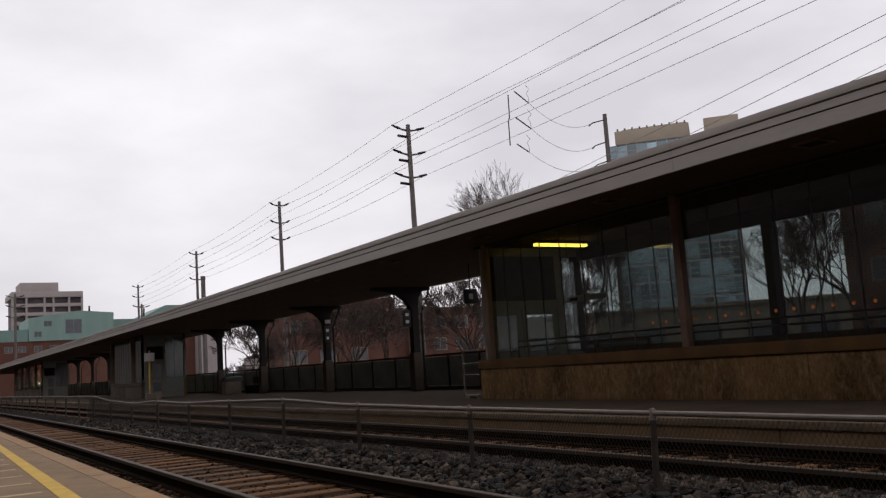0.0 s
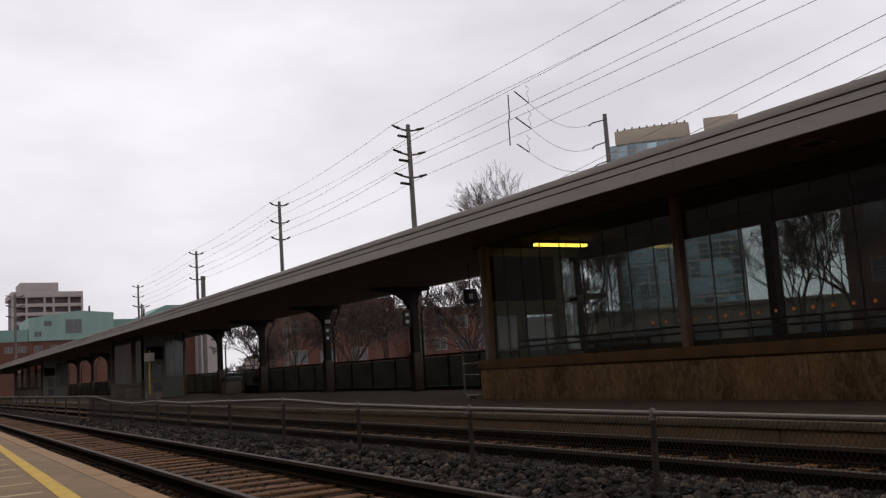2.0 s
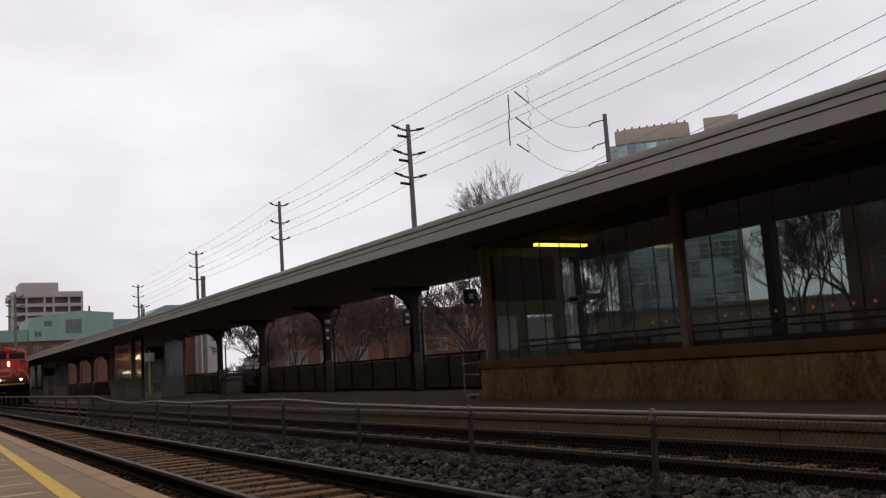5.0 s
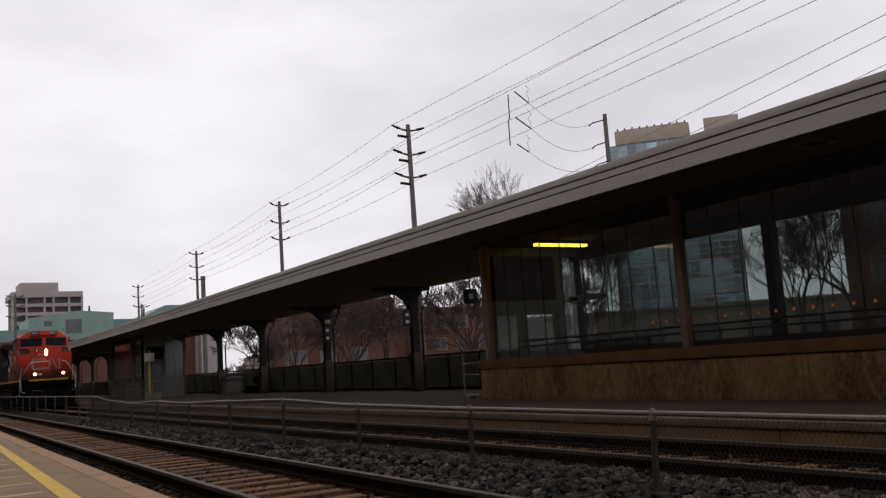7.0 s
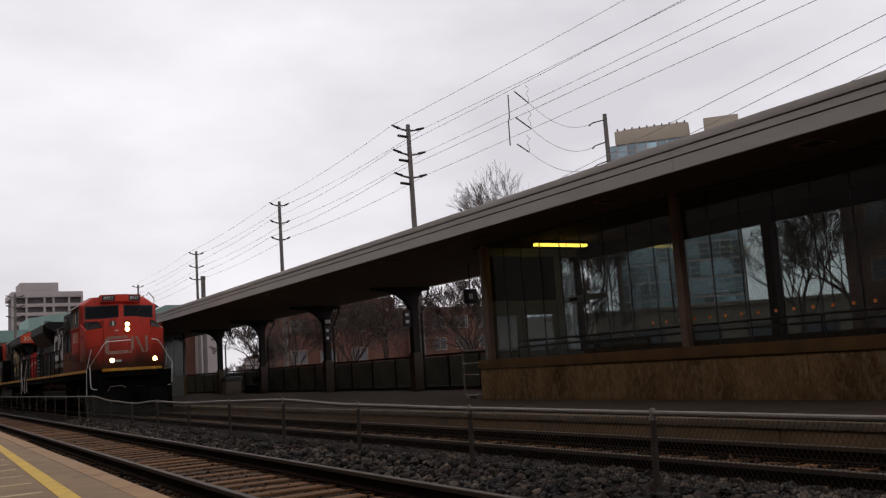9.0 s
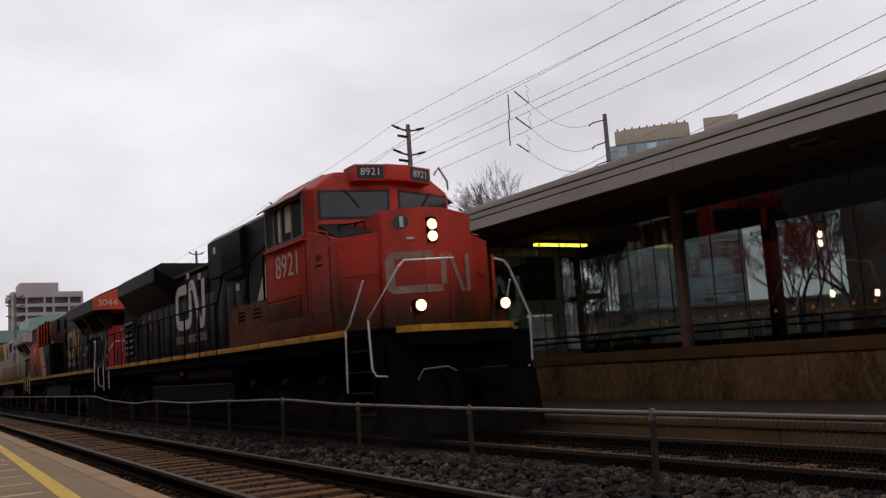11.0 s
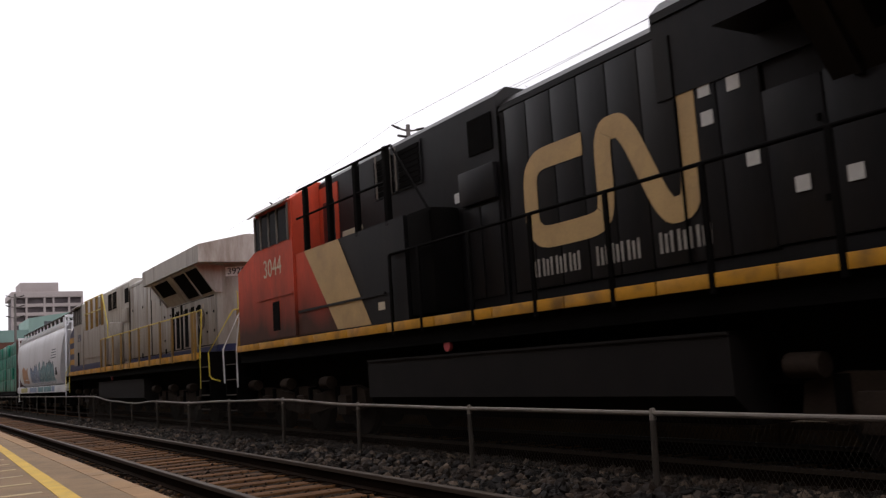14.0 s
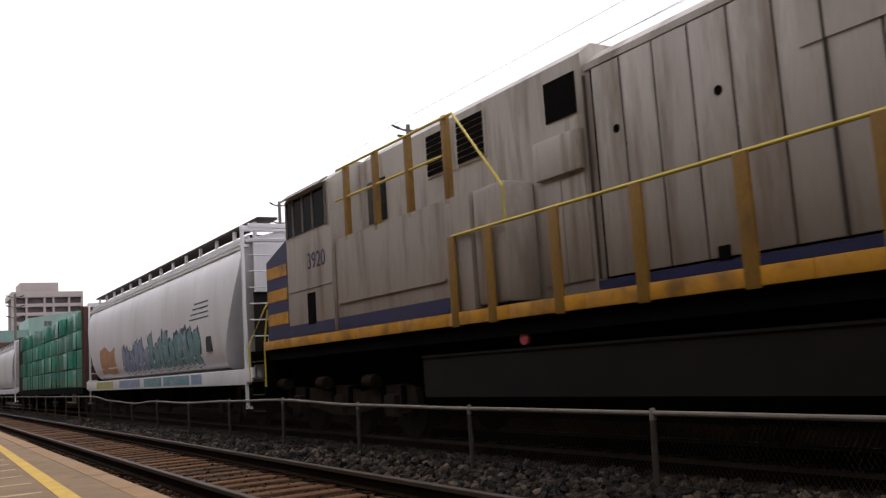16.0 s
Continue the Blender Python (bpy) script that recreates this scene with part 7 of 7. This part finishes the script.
# ---------- wagons ----------
M_SPRAY = [material("spray_" + n, c, 0.5, vary=0.3, scale=5, fine=12, bump=0, stain=s, stain_amount=0.8, stain_scale=3) for n, c, s in (
    ("teal", (0.16, 0.34, 0.38), (0.45, 0.5, 0.52)), ("blue", (0.25, 0.34, 0.5), (0.5, 0.52, 0.55)), ("orange", (0.55, 0.27, 0.12), (0.5, 0.42, 0.36)),
    ("yellow", (0.5, 0.46, 0.12), (0.5, 0.5, 0.4)), ("dark", (0.05, 0.07, 0.09), (0.1, 0.12, 0.14)))]
HOP = [(-1.2, 1.28), (-1.33, 1.36), (-1.42, 1.48), (-1.49, 1.68), (-1.53, 1.95), (-1.555, 2.3), (-1.56, 2.65), (-1.55, 3.0), (-1.52, 3.35), (-1.47, 3.6), (-1.4, 3.79), (-1.3, 3.92)]


def hopper_x(z):
    for (x0, z0), (x1, z1) in zip(HOP, HOP[1:]):
        if z0 <= z <= z1:
            return -(x0 + (x1 - x0) * (z - z0) / (z1 - z0))
    return 1.3


def covered_hopper(at, label, sprayed):
    t = thing("covered_hopper_car", at, label, "wagon", "freight wagons of the train")
    n = 26
    bm = bmesh.new()
    prof = HOP + [(-1.25, 4.0), (1.25, 4.0)] + [(-x, z) for x, z in reversed(HOP)]
    y0, y1 = 0.35, 18.6
    ring0 = [(x, y0 + 0.1 + max(0, (3.4 - z)) ** 1.15 * 0.62, z) for x, z in prof]
    ring1 = [(x, y1 - 0.1 - max(0, (3.4 - z)) ** 1.15 * 0.62, z) for x, z in prof]
    loft(bm, [ring0, [(x * 1.0, (a + b) / 2, z) for (x, a, z), (_, b, _z) in zip(ring0, ring1)], ring1])
    bmesh.ops.recalc_face_normals(bm, faces=bm.faces)
    body = part("body", bm, M_HOPPER, t, "white rounded hopper body with sprayed markings" if sprayed else "pale hopper body")
    for k, z in enumerate((3.86, 3.97, 4.06)):
        part("top_rib", B(*both(1.3 - 0.02 * k, 1.4 - 0.04 * k, y0, y1, z, z + 0.06)), M_HOPPER, body)
    part("roof", along([(-1.3, 4.05), (-0.6, 4.22), (0.6, 4.22), (1.3, 4.05), (1.3, 3.98), (-1.3, 3.98)], y0, y1), M_HOPPER, t)
    part("running_board", B(*both(0.7, 1.15, y0 - 0.2, y1 + 0.2, 4.44, 4.49)), M_GALVPOST, t, "dark roof walkway")
    for i in range(14):
        y = y0 + 0.2 + i * (y1 - y0 - 0.4) / 13
        for b in both(1.05, 1.12, y - 0.04, y + 0.04, 4.02, 4.44):
            part("board_support", B(b), M_HOPPER, t)
    part("hatch", B((-0.9, 0.9, y0 + 1.2, y1 - 1.2, 4.2, 4.33), bevel=0.03), M_DARKSTEEL, t)
    part("side_sill", B(*both(1.38, 1.5, y0 - 0.1, y1 + 0.1, 0.95, 1.28), bevel=0.01), M_HOPPER, t, "white side sill")
    for ye, d in ((y0, -1), (y1, 1)):
        e = part("end_frame", B(*both(1.38, 1.5, ye + min(0, d * 0.5), ye + max(0, d * 0.5), 1.0, 1.3), *both(1.41, 1.48, ye - 0.04, ye + 0.04, 1.25, 4.3), *both(0.47, 0.53, ye + d * 0.45 - 0.03, ye + d * 0.45 + 0.03, 1.25, 4.3),
                                (-1.48, 1.48, ye - 0.05, ye + 0.05, 4.2, 4.32), (-1.45, 1.45, ye + d * 0.4, ye + d * 0.5, 1.0, 1.35), (-1.46, -0.5, ye + d * 0.45 - 0.03, ye + d * 0.45 + 0.03, 4.2, 4.3), bevel=0.01), M_HOPPER, t, "white end frame")
        for k in range(8):
            z = 1.6 + 0.34 * k
            part("rung", tube([(-1.42, ye + d * 0.3, z), (-0.5, ye + d * 0.45, z)], 0.015, n=5), M_HOPPER, e)
        part("end_sheet", B((-1.2, 1.2, ye - d * 0.02 - 0.02, ye - d * 0.02 + 0.02, 2.9, 4.0)), M_HOPPER, e)
        part("slope_sheet", B((-1.2, 1.2, ye - d * 0.1 - 0.02, ye - d * 0.1 + 0.02, 1.3, 2.9)), M_DARKSTEEL, e)
        part("brake_tank", disc((-1.0, ye + d * 0.3, 1.75), 0.2, 0.8, "x", 16), M_HOPPER, e)
        part("corner_step", B(*both(1.3, 1.48, ye + min(0, d * 0.4), ye + max(0, d * 0.4), 0.45, 0.5), *both(1.42, 1.48, ye - 0.03, ye + 0.03, 0.45, 1.0)), M_HOPPER, e)
        part("coupler", B((-0.14, 0.14, ye + min(0, d * 0.85), ye + max(0, d * 0.85), 0.72, 1.0)), M_TRUCK, t)
    for i in range(3):
        y = 4.2 + i * 5.1
        part("hopper_chute", upright([(-1.1, y - 1.6), (1.1, y - 1.6), (1.1, y + 1.6), (-1.1, y + 1.6)], 0.4, 1.3, top=[(-1.35, y - 2.4), (1.35, y - 2.4), (1.35, y + 2.4), (-1.35, y + 2.4)]), M_UNDER, t)
    part("centre_sill", B((-0.3, 0.3, 0, 18.9, 0.75, 1.1)), M_UNDER, t)
    if sprayed:
        r = random.Random(9)

        def patch(ya, yb, za, zb, mat, lift=0.004):
            bm = bmesh.new()
            nz, nyy = 6, 10
            ph = r.uniform(0, 6)
            grid = []
            for j in range(nz + 1):
                row = []
                for i in range(nyy + 1):
                    u, v = i / nyy, j / nz
                    wob = 0.07 * sin(5 * u + ph) + 0.05 * sin(11 * u + 2 * ph)
                    z = za + (zb - za) * v + (wob if v > 0.5 else 0.3 * wob)
                    y = ya + (yb - ya) * u + 0.07 * sin(7 * v + ph)
                    row.append(bm.verts.new((-hopper_x(z) - lift, y, z)))
                grid.append(row)
            for j in range(nz):
                for i in range(nyy):
                    bm.faces.new((grid[j][i], grid[j][i + 1], grid[j + 1][i + 1], grid[j + 1][i]))
            part("sprayed_patch", bm, mat, body, "sprayed colour patch on the wagon side")

        y = 3.4
        while y < 8.6:
            w = r.uniform(0.5, 0.85)
            h = r.uniform(0.75, 1.15)
            patch(y, y + w, 1.42, 1.42 + h, M_SPRAY[4], 0.003)
            patch(y + 0.06, y + w - 0.05, 1.47, 1.36 + h, M_SPRAY[0], 0.007)
            y += w * 0.92
        while y < 12.2:
            w = r.uniform(0.5, 0.8)
            h = r.uniform(0.7, 1.0)
            patch(y, y + w, 1.42, 1.42 + h, M_SPRAY[4], 0.003)
            patch(y + 0.06, y + w - 0.05, 1.47, 1.36 + h, M_SPRAY[1] if r.random() < 0.7 else M_SPRAY[3], 0.007)
            y += w * 0.92
        patch(13.4, 16.0, 1.5, 2.35, M_SPRAY[2])
        for k in range(4):
            za = 2.55 + 0.12 * k
            part("lettering_bar", B((-hopper_x(za) - 0.006, -hopper_x(za) - 0.001, 2.6, 4.2 - 0.15 * k, za, za + 0.035)), M_SPRAY[4], body)
        part("notice", B((-1.545, -1.5, 2.5, 2.9, 1.75, 2.1)), M_SIGNBLACK, body)
        for k, (ya, yb) in enumerate(((3.5, 4.4), (4.6, 7.2), (7.4, 9.5), (10, 13), (14, 17))):
            part("sprayed_patch", B((-1.504, -1.5, ya, yb, 1.0, 1.24)), M_SPRAY[(1, 0, 0, 1, 3)[k]], body)
    truck(t, 2.3, (-0.89, 0.89), 0.46, 0.95)
    truck(t, 16.65, (-0.89, 0.89), 0.46, 0.95)
    return t


def lumber_car(at):
    t = thing("lumber_flat_car", at, "centre-beam flat car stacked with green-wrapped lumber", "wagon", "freight wagons of the train")
    part("deck", B((-1.45, 1.45, 0, 23.0, 0.85, 1.08)), M_UNDER, t, "near-black deck")
    for y in (0.1, 22.6):
        b = part("bulkhead", B((-1.4, 1.4, y, y + 0.25, 1.08, 4.35)), M_BROWNCAR, t, "brown ribbed bulkhead")
        for x in (-1.35, -0.7, 0, 0.7, 1.3):
            part("rib", B((x, x + 0.08, y - 0.1, y, 1.08, 4.3)), M_BROWNCAR, b)
    part("centre_beam", B((-0.08, 0.08, 0.4, 22.6, 1.08, 4.3)), M_BROWNCAR, t)
    r = random.Random(2)
    for s in (-1, 1):
        for i in range(9):
            for k in range(4):
                y = 0.45 + 2.45 * i
                z = 1.1 + 0.79 * k
                xa, xb = sorted((s * 0.1, s * (1.35 + r.uniform(-0.07, 0.03))))
                p = part("lumber_pack", B((xa, xb, y + r.uniform(0, 0.06), y + 2.42, z + r.uniform(0, 0.03), z + 0.77), bevel=0.05), M_WRAP, t, "green plastic-wrapped pack of lumber")
                for dy in (1.2,):
                    part("strap", B((min(s * 1.38, s * 1.4), max(s * 1.38, s * 1.4), y + dy, y + dy + 0.04, z + 0.01, z + 0.75)), M_UNDER, p)
    for y0, y1 in ((-0.7, 0), (23.0, 23.7)):
        part("coupler", B((-0.14, 0.14, y0, y1, 0.72, 1.0)), M_TRUCK, t)
    truck(t, 2.2, (-0.89, 0.89), 0.46, 0.95)
    truck(t, 20.8, (-0.89, 0.89), 0.46, 0.95)
    return t


def travelled(t):
    """Metres rolled since 11 s: the train gathers speed a little until then."""
    return SPEED * (t - 11.0) + 0.086 * max(0.0, 11.0 - t) ** 2


def train_pose(t, offset):
    return pose(TRACK_FAR, NOSE_AT_11 - travelled(t) + offset, 0)


TRAIN = []
for make, offset in ((lambda m: lead_locomotive(m), 0.0), (lambda m: hood_first_locomotive(m, "red"), 22.95), (lambda m: hood_first_locomotive(m, "grey"), 45.36),
                     (lambda m: covered_hopper(m, "white covered hopper car with sprayed colours low on its side", True), 65.6), (lumber_car, 86.0),
                     (lambda m: covered_hopper(m, "pale covered hopper car further back in the train", False), 110.3)):
    TRAIN.append((make(train_pose(0.0, offset)), offset))


def motions():
    """The train rolls past, gathering a little speed; its wheels turn with it."""
    step = 2 / 30
    times = [k * step for k in range(241)]
    for vehicle, offset in TRAIN:
        walk(vehicle, [(t, train_pose(t, offset)) for t in times])
    for wheel, y, r in WHEELS:
        walk(wheel, [(t, pose(0, y, r, math.degrees((travelled(t) - travelled(0.0)) / max(r, 0.53)) % 360)) for t in times])


motions()
